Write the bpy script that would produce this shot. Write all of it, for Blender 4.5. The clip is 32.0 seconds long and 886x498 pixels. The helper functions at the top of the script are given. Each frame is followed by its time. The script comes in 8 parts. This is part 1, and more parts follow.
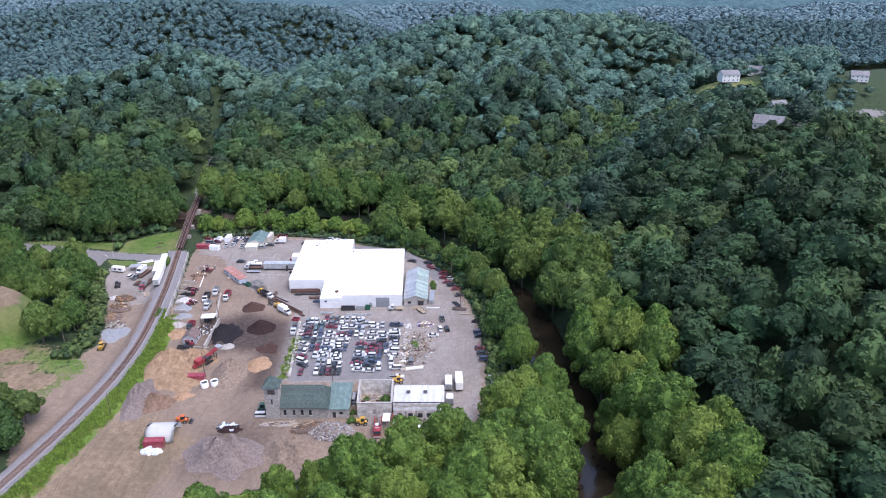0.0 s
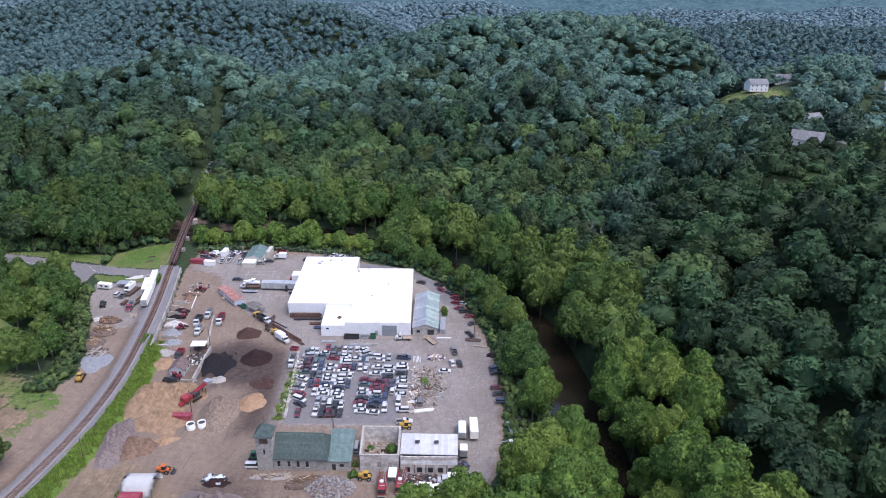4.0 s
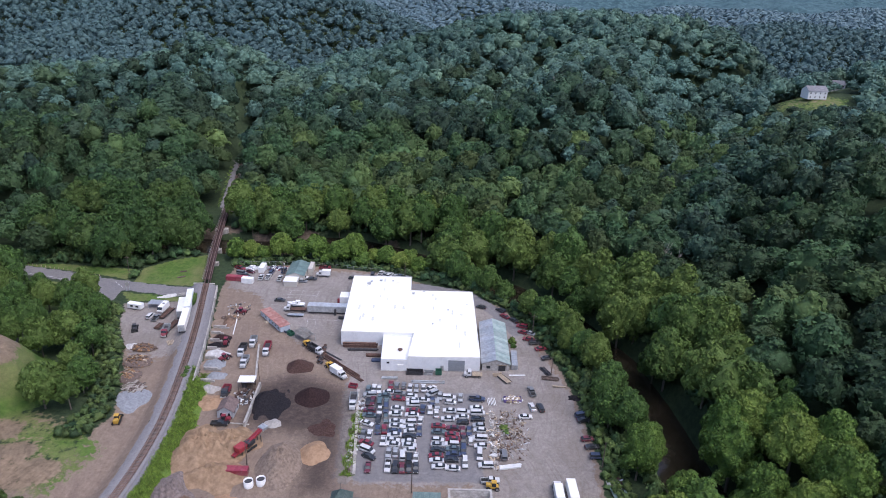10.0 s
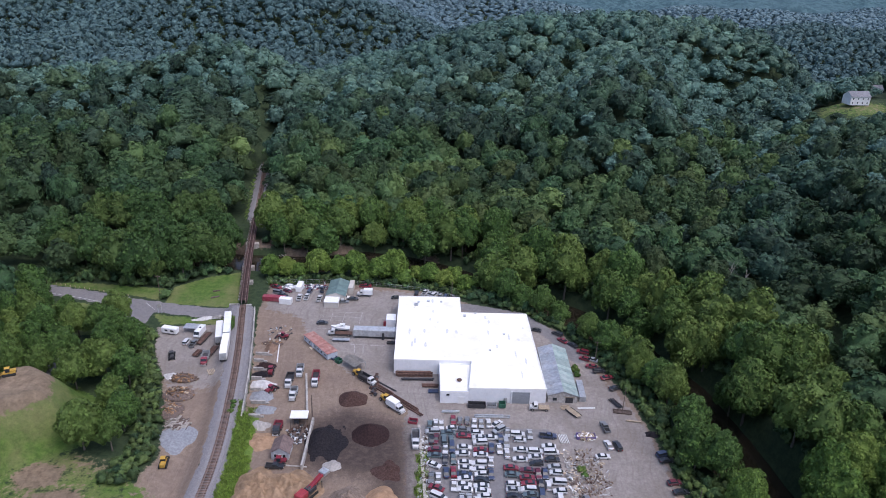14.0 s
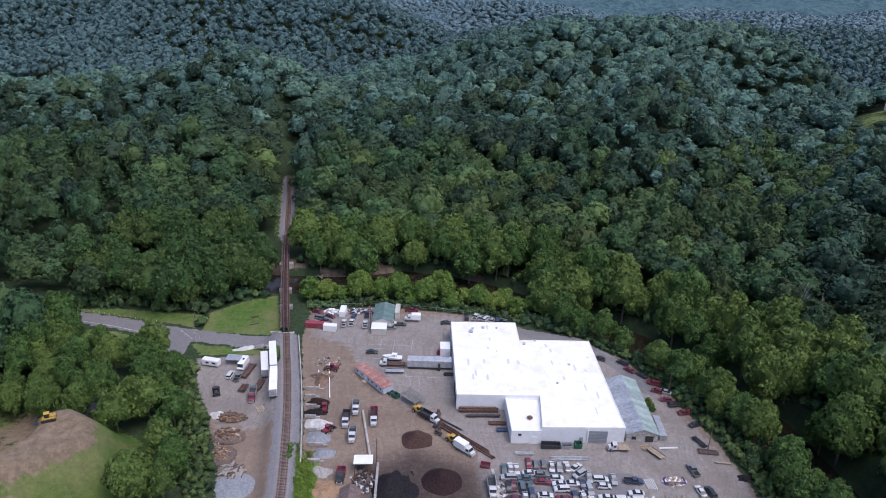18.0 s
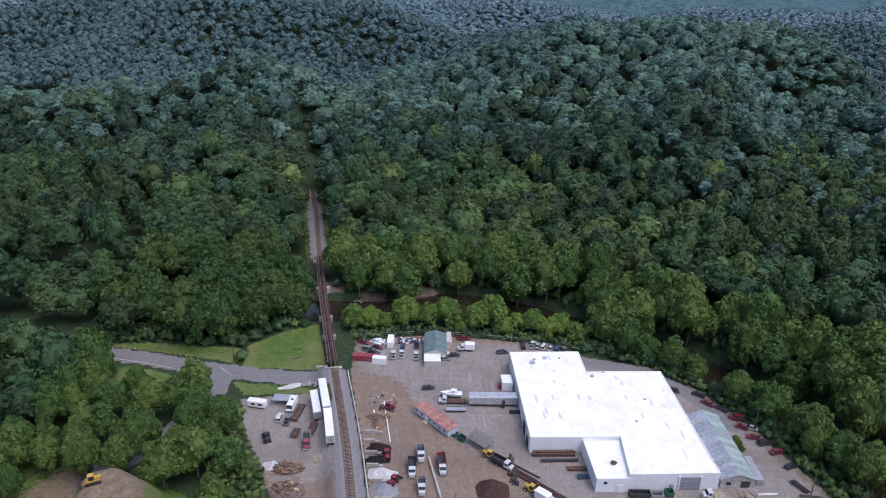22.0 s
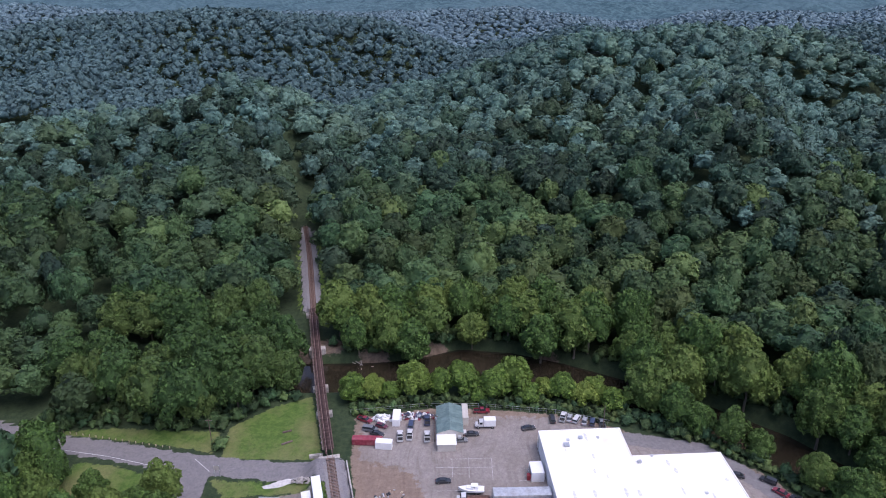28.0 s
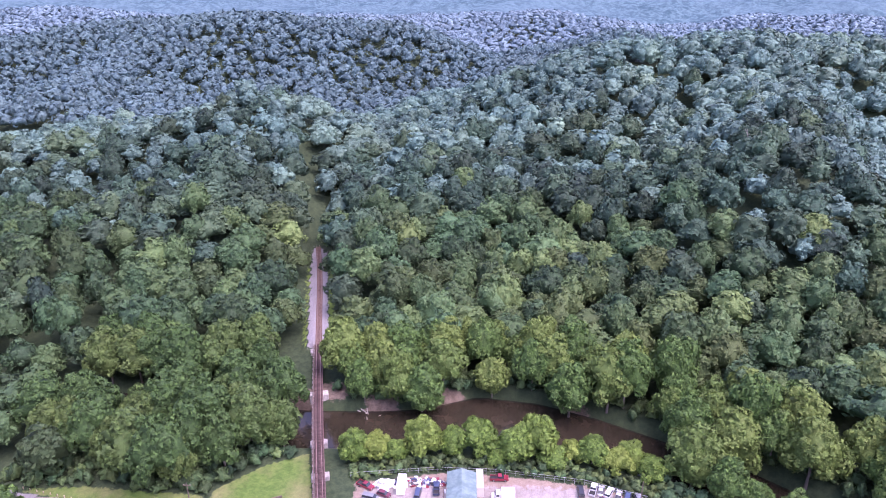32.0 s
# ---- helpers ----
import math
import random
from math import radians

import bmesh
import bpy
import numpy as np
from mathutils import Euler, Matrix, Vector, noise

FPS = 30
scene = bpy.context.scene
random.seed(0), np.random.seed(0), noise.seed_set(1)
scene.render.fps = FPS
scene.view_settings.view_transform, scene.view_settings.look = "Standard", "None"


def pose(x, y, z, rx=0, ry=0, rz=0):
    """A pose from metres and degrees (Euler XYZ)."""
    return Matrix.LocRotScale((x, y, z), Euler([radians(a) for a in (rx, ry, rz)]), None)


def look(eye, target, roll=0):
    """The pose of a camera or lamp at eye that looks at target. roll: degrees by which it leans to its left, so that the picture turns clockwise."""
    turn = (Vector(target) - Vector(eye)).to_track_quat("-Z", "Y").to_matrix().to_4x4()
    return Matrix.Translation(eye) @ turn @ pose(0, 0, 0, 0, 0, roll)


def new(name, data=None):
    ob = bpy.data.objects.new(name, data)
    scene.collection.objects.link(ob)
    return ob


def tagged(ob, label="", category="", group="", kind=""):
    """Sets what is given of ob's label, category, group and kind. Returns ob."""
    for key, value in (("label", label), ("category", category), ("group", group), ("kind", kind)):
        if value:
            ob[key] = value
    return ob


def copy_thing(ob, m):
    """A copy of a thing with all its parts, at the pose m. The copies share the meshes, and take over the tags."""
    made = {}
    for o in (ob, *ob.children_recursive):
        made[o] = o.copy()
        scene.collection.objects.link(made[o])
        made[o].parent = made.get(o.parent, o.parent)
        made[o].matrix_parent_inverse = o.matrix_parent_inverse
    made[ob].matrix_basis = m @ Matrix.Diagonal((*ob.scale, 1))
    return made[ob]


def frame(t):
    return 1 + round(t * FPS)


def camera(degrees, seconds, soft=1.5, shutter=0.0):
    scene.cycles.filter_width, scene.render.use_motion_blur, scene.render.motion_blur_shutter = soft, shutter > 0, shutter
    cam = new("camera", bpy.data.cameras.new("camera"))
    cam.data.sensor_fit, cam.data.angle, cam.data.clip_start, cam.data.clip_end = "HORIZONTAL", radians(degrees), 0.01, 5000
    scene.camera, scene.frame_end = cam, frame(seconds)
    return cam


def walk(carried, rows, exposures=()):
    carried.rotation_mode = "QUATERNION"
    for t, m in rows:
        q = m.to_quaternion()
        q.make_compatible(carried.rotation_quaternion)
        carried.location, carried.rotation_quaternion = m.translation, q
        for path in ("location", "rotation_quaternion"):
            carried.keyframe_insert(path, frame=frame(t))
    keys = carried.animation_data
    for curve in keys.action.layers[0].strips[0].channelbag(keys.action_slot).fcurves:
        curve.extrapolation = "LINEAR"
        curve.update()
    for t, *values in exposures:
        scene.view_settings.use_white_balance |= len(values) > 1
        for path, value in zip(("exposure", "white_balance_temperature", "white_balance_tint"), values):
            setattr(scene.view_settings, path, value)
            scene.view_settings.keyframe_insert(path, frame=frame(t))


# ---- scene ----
cam = camera(64.7, 32.0, soft=1.0)
METRES, EYE, TILT, LEAN, TURN = 240.0, 142.0, -22.5, 0.0, 0.0
ROWS = [
    (0.0, 0.0, 0.0, 0.0, 0.0, 0.0, -0.0),
    (0.5, 0.0029, 0.0152, 0.0064, 0.05, 0.0, -0.08),
    (1.0, 0.0043, 0.0301, 0.0128, 0.1, 0.01, -0.22),
    (1.5, 0.0041, 0.0444, 0.019, 0.15, -0.01, -0.38),
    (2.0, 0.0027, 0.0582, 0.0249, 0.23, -0.03, -0.52),
    (2.5, -0.0003, 0.0713, 0.0303, 0.27, -0.07, -0.67),
    (3.0, -0.0044, 0.084, 0.0355, 0.3, -0.1, -0.82),
    (3.5, -0.0097, 0.0962, 0.0404, 0.33, -0.14, -0.96),
    (5.5, -0.0403, 0.1399, 0.0582, 0.3, -0.33, -1.43),
    (6.0, -0.0495, 0.1503, 0.0624, 0.27, -0.4, -1.56),
    (6.5, -0.0597, 0.1601, 0.0664, 0.25, -0.45, -1.68),
    (7.0, -0.0699, 0.1699, 0.0703, 0.21, -0.52, -1.78),
    (7.5, -0.0805, 0.1798, 0.0741, 0.18, -0.57, -1.85),
    (8.0, -0.0918, 0.1889, 0.078, 0.14, -0.62, -1.93),
    (8.5, -0.103, 0.1983, 0.0819, 0.12, -0.68, -1.99),
    (9.0, -0.1147, 0.2076, 0.0856, 0.07, -0.72, -2.05),
    (9.5, -0.1263, 0.2168, 0.0894, 0.03, -0.75, -2.1),
    (10.0, -0.1381, 0.2259, 0.0933, 0.01, -0.79, -2.14),
    (10.5, -0.15, 0.2351, 0.0971, -0.04, -0.82, -2.15),
    (11.0, -0.1621, 0.2442, 0.101, -0.1, -0.84, -2.17),
    (11.5, -0.174, 0.2534, 0.1048, -0.13, -0.87, -2.17),
    (12.0, -0.186, 0.2625, 0.1088, -0.16, -0.9, -2.18),
    (12.5, -0.198, 0.2716, 0.1127, -0.2, -0.9, -2.17),
    (13.0, -0.2102, 0.2808, 0.1165, -0.24, -0.9, -2.16),
    (13.5, -0.2224, 0.2898, 0.1206, -0.27, -0.91, -2.14),
    (14.0, -0.2347, 0.2988, 0.1245, -0.32, -0.91, -2.12),
    (14.5, -0.2471, 0.3079, 0.1284, -0.34, -0.89, -2.11),
    (16.5, -0.2962, 0.3441, 0.1428, -0.54, -0.8, -1.96),
    (17.0, -0.3088, 0.3535, 0.1467, -0.59, -0.78, -1.93),
    (17.5, -0.3214, 0.3628, 0.1508, -0.67, -0.77, -1.89),
    (18.0, -0.334, 0.372, 0.1548, -0.75, -0.75, -1.83),
    (18.5, -0.3468, 0.3814, 0.1586, -0.82, -0.72, -1.79),
    (19.0, -0.3597, 0.3909, 0.1625, -0.88, -0.71, -1.74),
    (19.5, -0.3723, 0.4003, 0.1666, -0.92, -0.7, -1.69),
    (20.0, -0.3857, 0.4099, 0.1705, -1.0, -0.7, -1.62),
    (20.5, -0.3984, 0.4199, 0.1747, -1.06, -0.72, -1.44),
    (21.0, -0.4099, 0.4305, 0.1792, -1.1, -0.7, -1.26),
    (21.5, -0.4198, 0.4418, 0.184, -1.13, -0.68, -1.09),
    (22.0, -0.4284, 0.4536, 0.1891, -1.15, -0.65, -0.89),
    (22.5, -0.435, 0.4652, 0.194, -1.17, -0.62, -0.7),
    (23.0, -0.4406, 0.4781, 0.1994, -1.19, -0.56, -0.49),
    (23.5, -0.4445, 0.4913, 0.2051, -1.19, -0.52, -0.3),
    (24.0, -0.4472, 0.5048, 0.2107, -1.19, -0.45, -0.11),
    (24.5, -0.4488, 0.5185, 0.2165, -1.18, -0.39, 0.04),
    (25.0, -0.4492, 0.5324, 0.2222, -1.16, -0.33, 0.17),
    (25.5, -0.4488, 0.5465, 0.228, -1.12, -0.26, 0.3),
    (27.5, -0.4401, 0.6063, 0.2493, -0.97, 0.08, 0.73),
    (28.0, -0.4365, 0.621, 0.2562, -0.93, 0.09, 0.78),
    (28.5, -0.4332, 0.6363, 0.2624, -0.9, 0.14, 0.81),
    (29.0, -0.4309, 0.6514, 0.2687, -0.66, 0.19, 0.73),
    (29.5, -0.4283, 0.6666, 0.2752, 0.03, 0.24, 0.42),
    (30.0, -0.4252, 0.682, 0.2814, 0.47, 0.27, 0.27),
    (30.5, -0.4225, 0.6973, 0.2879, 0.76, 0.26, 0.18),
    (31.0, -0.42, 0.7128, 0.2942, 1.07, 0.26, 0.04),
    (31.5, -0.4175, 0.7282, 0.3006, 1.4, 0.26, -0.13),
    (32.0, -0.4146, 0.7439, 0.3069, 1.65, 0.24, -0.22),
]
EXPOSURES = [(0.0, 0.5, 5860, 18), (3.0, 0.32, 5860, 18), (6.0, 0.16, 5860, 18), (13.0, -0.04, 5860, 18), (22.0, -0.16, 5860, 18), (26.0, -0.08, 5860, 19), (28.0, 0.02, 5860, 25), (29.0, 0.3, 5860, 32), (30.5, 0.8, 5870, 45), (32.0, 1.36, 5870, 53)]
walk(cam, [(t, pose(0, 0, EYE, TILT, LEAN, TURN) @ pose(METRES * x, METRES * y, METRES * z, 90 + pitch, roll, yaw)) for t, x, y, z, yaw, pitch, roll in ROWS], EXPOSURES)

# ---- sky and sun: a hazy, overcast summer day ----
SUN_ELEVATION, SUN_ROTATION = 64, 128
world = bpy.data.worlds.new("world")
scene.world = world
world.use_nodes = True
wn = world.node_tree.nodes
sky = wn.new("ShaderNodeTexSky")
sky.sky_type, sky.sun_disc = "NISHITA", False
sky.sun_elevation, sky.sun_rotation = radians(SUN_ELEVATION), radians(SUN_ROTATION)
sky.air_density, sky.dust_density, sky.altitude = 1.0, 4.0, 100
world.node_tree.links.new(sky.outputs["Color"], wn["Background"].inputs["Color"])
wn["Background"].inputs["Strength"].default_value = 0.215
sun = new("sun", bpy.data.lights.new("sun", "SUN"))
sun.data.energy, sun.data.angle, sun.data.color = 1.45, radians(50), (1.0, 0.97, 0.92)
_az, _el = radians(SUN_ROTATION), radians(SUN_ELEVATION)
_from = Vector((math.sin(_az) * math.cos(_el), math.cos(_az) * math.cos(_el), math.sin(_el)))
sun.matrix_world = look(_from * 500, (0, 0, 0))

# ---- materials ----
def base_mat(name):
    m = bpy.data.materials.new(name)
    m.use_nodes = True
    return m, m.node_tree.nodes, m.node_tree.links, m.node_tree.nodes["Principled BSDF"]


def noise_node(nodes, links, scale, detail=4.0, rough=0.6, coord="Object"):
    tc = nodes.new("ShaderNodeTexCoord") if coord == "Object" else nodes.new("ShaderNodeNewGeometry")
    n = nodes.new("ShaderNodeTexNoise")
    n.inputs["Scale"].default_value, n.inputs["Detail"].default_value, n.inputs["Roughness"].default_value = scale, detail, rough
    links.new(tc.outputs["Object" if coord == "Object" else "Position"], n.inputs["Vector"])
    return n


def mix_node(nodes, links, fac, a, b):
    """A colour mix; fac, a and b are sockets or values."""
    m = nodes.new("ShaderNodeMix")
    m.data_type = "RGBA"
    for sock, v in ((m.inputs["Factor"], fac), (m.inputs["A"], a), (m.inputs["B"], b)):
        if isinstance(v, bpy.types.NodeSocket):
            links.new(v, sock)
        elif isinstance(v, tuple):
            sock.default_value = (*v, 1)
        else:
            sock.default_value = v
    return m.outputs["Result"]


def range_node(nodes, links, value, lo, hi, to0=0.0, to1=1.0):
    r = nodes.new("ShaderNodeMapRange")
    r.interpolation_type = "SMOOTHSTEP"
    links.new(value, r.inputs["Value"])
    for k, v in (("From Min", lo), ("From Max", hi), ("To Min", to0), ("To Max", to1)):
        r.inputs[k].default_value = v
    return r.outputs["Result"]


def surf(name, c1, c2, scale=1.0, rough=0.8, metal=0.0, bump=0.2, dirt=None, dirt_scale=0.15, dirt_amount=0.5, vary=0.0):
    """A surface of two colours mottled at one scale, with stains of a third at another; vary: brightness by object."""
    m, nodes, links, b = base_mat(name)
    n1 = noise_node(nodes, links, scale)
    col = mix_node(nodes, links, range_node(nodes, links, n1.outputs["Fac"], 0.3, 0.7), c1, c2)
    if dirt:
        n2 = noise_node(nodes, links, dirt_scale, 6.0, 0.7)
        col = mix_node(nodes, links, range_node(nodes, links, n2.outputs["Fac"], 0.45, 0.75, 0.0, dirt_amount), col, dirt)
    if vary:
        info = nodes.new("ShaderNodeObjectInfo")
        hsv = nodes.new("ShaderNodeHueSaturation")
        links.new(range_node(nodes, links, info.outputs["Random"], 0, 1, 1 - vary, 1 + vary), hsv.inputs["Value"])
        links.new(col, hsv.inputs["Color"])
        col = hsv.outputs["Color"]
    links.new(col, b.inputs["Base Color"])
    b.inputs["Metallic"].default_value = metal
    if rough >= 0.85:
        b.inputs["Specular IOR Level"].default_value = 0.12
    links.new(range_node(nodes, links, n1.outputs["Fac"], 0.2, 0.8, max(0.03, rough - 0.08), min(1, rough + 0.08)), b.inputs["Roughness"])
    if bump:
        bp = nodes.new("ShaderNodeBump")
        bp.inputs["Strength"].default_value, bp.inputs["Distance"].default_value = bump, 0.3 if bump >= 0.75 else 0.05
        links.new(n1.outputs["Fac"], bp.inputs["Height"])
        links.new(bp.outputs["Normal"], b.inputs["Normal"])
    return m


def leaf_tones(nodes, links, b, dark, light):
    """Leaf masses: tone by clump, by sprays about 2 m wide and by single sprigs, with the same relief."""
    geo = nodes.new("ShaderNodeNewGeometry")
    sprays = noise_node(nodes, links, 0.55, 3.0, 0.6, "Position")
    sprigs = noise_node(nodes, links, 1.5, 4.0, 0.75, "Position")
    tone = nodes.new("ShaderNodeMath")
    tone.operation = "MULTIPLY_ADD"
    links.new(geo.outputs["Random Per Island"], tone.inputs[0])
    tone.inputs[1].default_value = 0.6
    links.new(range_node(nodes, links, sprigs.outputs["Fac"], 0.36, 0.64, 0.0, 0.4), tone.inputs[2])
    col = mix_node(nodes, links, tone.outputs[0], dark, light)
    hsv = nodes.new("ShaderNodeHueSaturation")
    links.new(range_node(nodes, links, sprays.outputs["Fac"], 0.3, 0.7, 0.72, 1.25), hsv.inputs["Value"])
    links.new(col, hsv.inputs["Color"])
    bp = nodes.new("ShaderNodeBump")
    bp.inputs["Strength"].default_value, bp.inputs["Distance"].default_value = 0.8, 0.5
    links.new(sprigs.outputs["Fac"], bp.inputs["Height"])
    links.new(bp.outputs["Normal"], b.inputs["Normal"])
    b.inputs["Roughness"].default_value = 0.7
    b.inputs["Specular IOR Level"].default_value = 0.3
    return hsv.outputs["Color"]


def foliage(name, dark, light, warm, spread=0.42):
    """Leaves of joined woods; the tree's own tone is a colour attribute."""
    m, nodes, links, b = base_mat(name)
    at = nodes.new("ShaderNodeAttribute")
    at.attribute_name = "tone"
    sep = nodes.new("ShaderNodeSeparateColor")
    links.new(at.outputs["Color"], sep.inputs["Color"])
    col = leaf_tones(nodes, links, b, dark, light)
    col = mix_node(nodes, links, sep.outputs["Red"], col, mix_node(nodes, links, 0.5, col, warm))
    hsv = nodes.new("ShaderNodeHueSaturation")
    links.new(col, hsv.inputs["Color"])
    links.new(range_node(nodes, links, sep.outputs["Green"], 0, 1, 1 - spread, 1 + spread), hsv.inputs["Value"])
    links.new(hsv.outputs["Color"], b.inputs["Base Color"])
    return m


def foliage_single(name, dark, light, warm):
    """Leaves of single trees: the tree's own tone comes from the object."""
    m, nodes, links, b = base_mat(name)
    info = nodes.new("ShaderNodeObjectInfo")
    col = leaf_tones(nodes, links, b, dark, light)
    col = mix_node(nodes, links, range_node(nodes, links, info.outputs["Random"], 0.3, 1.0, 0.0, 0.9), col, mix_node(nodes, links, 0.5, col, warm))
    links.new(col, b.inputs["Base Color"])
    return m


LEAF = foliage_single("leaves", (0.018, 0.050, 0.010), (0.088, 0.162, 0.032), (0.155, 0.200, 0.040))
LEAF_BRIGHT = foliage_single("bright_leaves", (0.026, 0.068, 0.012), (0.128, 0.215, 0.036), (0.195, 0.245, 0.042))
LEAF_DARK = foliage_single("dark_leaves", (0.014, 0.040, 0.010), (0.064, 0.124, 0.028), (0.110, 0.152, 0.034))
LEAF_YOUNG = foliage_single("young_leaves", (0.035, 0.080, 0.012), (0.140, 0.225, 0.036), (0.210, 0.255, 0.045))
LEAF_WOODS = foliage("leaves_woods", (0.013, 0.038, 0.016), (0.050, 0.106, 0.040), (0.146, 0.194, 0.046))
# hill, crest, ridge and far leaves carry painted haze, stronger with distance
LEAF_HILL_HAZE = foliage("leaves_hill_haze", (0.012, 0.033, 0.022), (0.044, 0.091, 0.052), (0.088, 0.138, 0.052), 0.36)
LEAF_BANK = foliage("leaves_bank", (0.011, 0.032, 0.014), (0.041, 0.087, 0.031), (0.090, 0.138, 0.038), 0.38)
LEAF_CREST_HAZE = foliage("leaves_crest_haze", (0.050, 0.102, 0.084), (0.106, 0.194, 0.150), (0.150, 0.228, 0.126), 0.26)
LEAF_RIDGE_HAZE = foliage("leaves_ridge_haze", (0.060, 0.110, 0.112), (0.078, 0.140, 0.138), (0.090, 0.150, 0.130), 0.16)
LEAF_FAR_HAZE = foliage("leaves_far_haze", (0.105, 0.165, 0.184), (0.130, 0.204, 0.222), (0.135, 0.204, 0.214), 0.14)
BARK = surf("bark", (0.10, 0.085, 0.065), (0.22, 0.20, 0.17), 3, 0.9, bump=0.6)
DEADWOOD = surf("dead_wood", (0.22, 0.20, 0.18), (0.40, 0.37, 0.33), 4, 0.9)
ROOF_WHITE = surf("white_roof_membrane", (0.78, 0.765, 0.72), (0.84, 0.825, 0.785), 0.4, 0.7, bump=0.05, dirt=(0.56, 0.52, 0.46), dirt_scale=0.16, dirt_amount=0.45)
WALL_WHITE = surf("white_metal_siding", (0.72, 0.73, 0.74), (0.79, 0.79, 0.79), 0.8, 0.5, bump=0.05, dirt=(0.50, 0.48, 0.46), dirt_scale=0.3, dirt_amount=0.35)
METAL_GREY = surf("galvanised_metal", (0.36, 0.38, 0.40), (0.55, 0.57, 0.58), 0.9, 0.45, 0.5, 0.1, dirt=(0.30, 0.24, 0.18), dirt_scale=0.35, dirt_amount=0.5, vary=0.12)
METAL_DARK = surf("dark_steel", (0.035, 0.035, 0.04), (0.08, 0.08, 0.085), 2, 0.6, 0.4)
RUST = surf("rusty_steel", (0.085, 0.048, 0.038), (0.18, 0.115, 0.092), 1.5, 0.85, 0.2, 0.4, dirt=(0.055, 0.048, 0.048), dirt_scale=0.5, vary=0.35)
ROOF_GREEN = surf("green_metal_roof", (0.10, 0.155, 0.145), (0.15, 0.215, 0.20), 0.6, 0.5, 0.1, 0.05, dirt=(0.20, 0.27, 0.25), dirt_scale=0.3, vary=0.06)
ROOF_DARKGREEN = surf("dark_green_shingle", (0.055, 0.078, 0.073), (0.090, 0.118, 0.110), 1.2, 0.85, 0, 0.3, dirt=(0.10, 0.125, 0.115), dirt_scale=0.25, vary=0.08)
STONE = surf("grey_rubble_stone", (0.27, 0.255, 0.235), (0.45, 0.425, 0.39), 1.2, 0.9, 0, 0.6, dirt=(0.15, 0.14, 0.13), dirt_scale=0.4, vary=0.2)
CONCRETE = surf("weathered_concrete", (0.30, 0.285, 0.265), (0.42, 0.40, 0.37), 1.0, 0.9, 0, 0.3, dirt=(0.22, 0.20, 0.18), dirt_scale=0.3, vary=0.12)
WHITE_PAINT = surf("white_paint", (0.72, 0.72, 0.71), (0.80, 0.80, 0.79), 1.0, 0.45, 0, 0.05, dirt=(0.5, 0.48, 0.45), dirt_scale=0.5, dirt_amount=0.3)
GLASS_DARK = surf("dark_window_glass", (0.02, 0.025, 0.03), (0.04, 0.045, 0.05), 1.0, 0.12, 0, 0)
RUBBER = surf("black_rubber", (0.02, 0.02, 0.02), (0.04, 0.04, 0.04), 5, 0.9)
RED_SHEET = surf("faded_red_roof", (0.26, 0.11, 0.09), (0.40, 0.20, 0.16), 0.8, 0.7, 0.1, 0.2, dirt=(0.42, 0.36, 0.33), dirt_scale=0.4, vary=0.1)
WOOD = surf("weathered_timber", (0.30, 0.24, 0.17), (0.48, 0.40, 0.30), 2, 0.9, 0, 0.4, vary=0.25)
WOOD_DARK = surf("dark_timber", (0.09, 0.07, 0.06), (0.17, 0.13, 0.11), 2, 0.9, 0, 0.4, vary=0.2)


# ---- building bricks of code ----
def link_bm(name, bm, material, parent=None, label="", smooth=False):
    me = bpy.data.meshes.new(name)
    bm.to_mesh(me)
    bm.free()
    for mm in (material if isinstance(material, (list, tuple)) else [material]):
        me.materials.append(mm)
    if smooth:
        me.polygons.foreach_set("use_smooth", [True] * len(me.polygons))
    ob = new(name, me)
    if parent:
        ob.parent = parent
    if label:
        tagged(ob, label)
    return ob


def part(name, bm, material, parent, label="", smooth=False):
    return link_bm(name, bm, material, parent, label, smooth)


def thing(name, label, category, m=None, group="", kind=""):
    ob = new(name)
    ob.empty_display_size = 0.5
    if m is not None:
        ob.matrix_basis = m
    return tagged(ob, label, category, group, kind)


def box(x0, x1, y0, y1, z0, z1, bevel=0.0, bm=None):
    bm = bm or bmesh.new()
    made = bmesh.ops.create_cube(bm, size=1, matrix=Matrix.Translation(((x0 + x1) / 2, (y0 + y1) / 2, (z0 + z1) / 2)) @ Matrix.Diagonal((x1 - x0, y1 - y0, z1 - z0, 1)))
    if bevel:
        edges = list({e for v in made["verts"] for e in v.link_edges})
        bmesh.ops.bevel(bm, geom=edges, offset=bevel, segments=1, affect="EDGES")
    return bm


def cyl(r, z0, z1, seg=12, r2=None, m=None, bm=None):
    bm = bm or bmesh.new()
    mm = (m or Matrix()) @ Matrix.Translation((0, 0, (z0 + z1) / 2))
    bmesh.ops.create_cone(bm, cap_ends=True, segments=seg, radius1=r, radius2=r if r2 is None else r2, depth=z1 - z0, matrix=mm)
    return bm


def rod(a, b, r, seg=6, bm=None, r2=None):
    """A round bar from a to b."""
    a, b = Vector(a), Vector(b)
    q = (b - a).to_track_quat("Z", "Y").to_matrix().to_4x4()
    return cyl(r, 0, (b - a).length, seg, r2, Matrix.Translation(a) @ q, bm)


def prism(poly, z0, z1, bm=None):
    """A flat-topped solid over a polygon (counter-clockwise)."""
    bm = bm or bmesh.new()
    lo = [bm.verts.new((x, y, z0)) for x, y in poly]
    hi = [bm.verts.new((x, y, z1)) for x, y in poly]
    bm.faces.new(hi)
    bm.faces.new(lo[::-1])
    n = len(poly)
    for i in range(n):
        j = (i + 1) % n
        bm.faces.new((lo[i], lo[j], hi[j], hi[i]))
    return bm


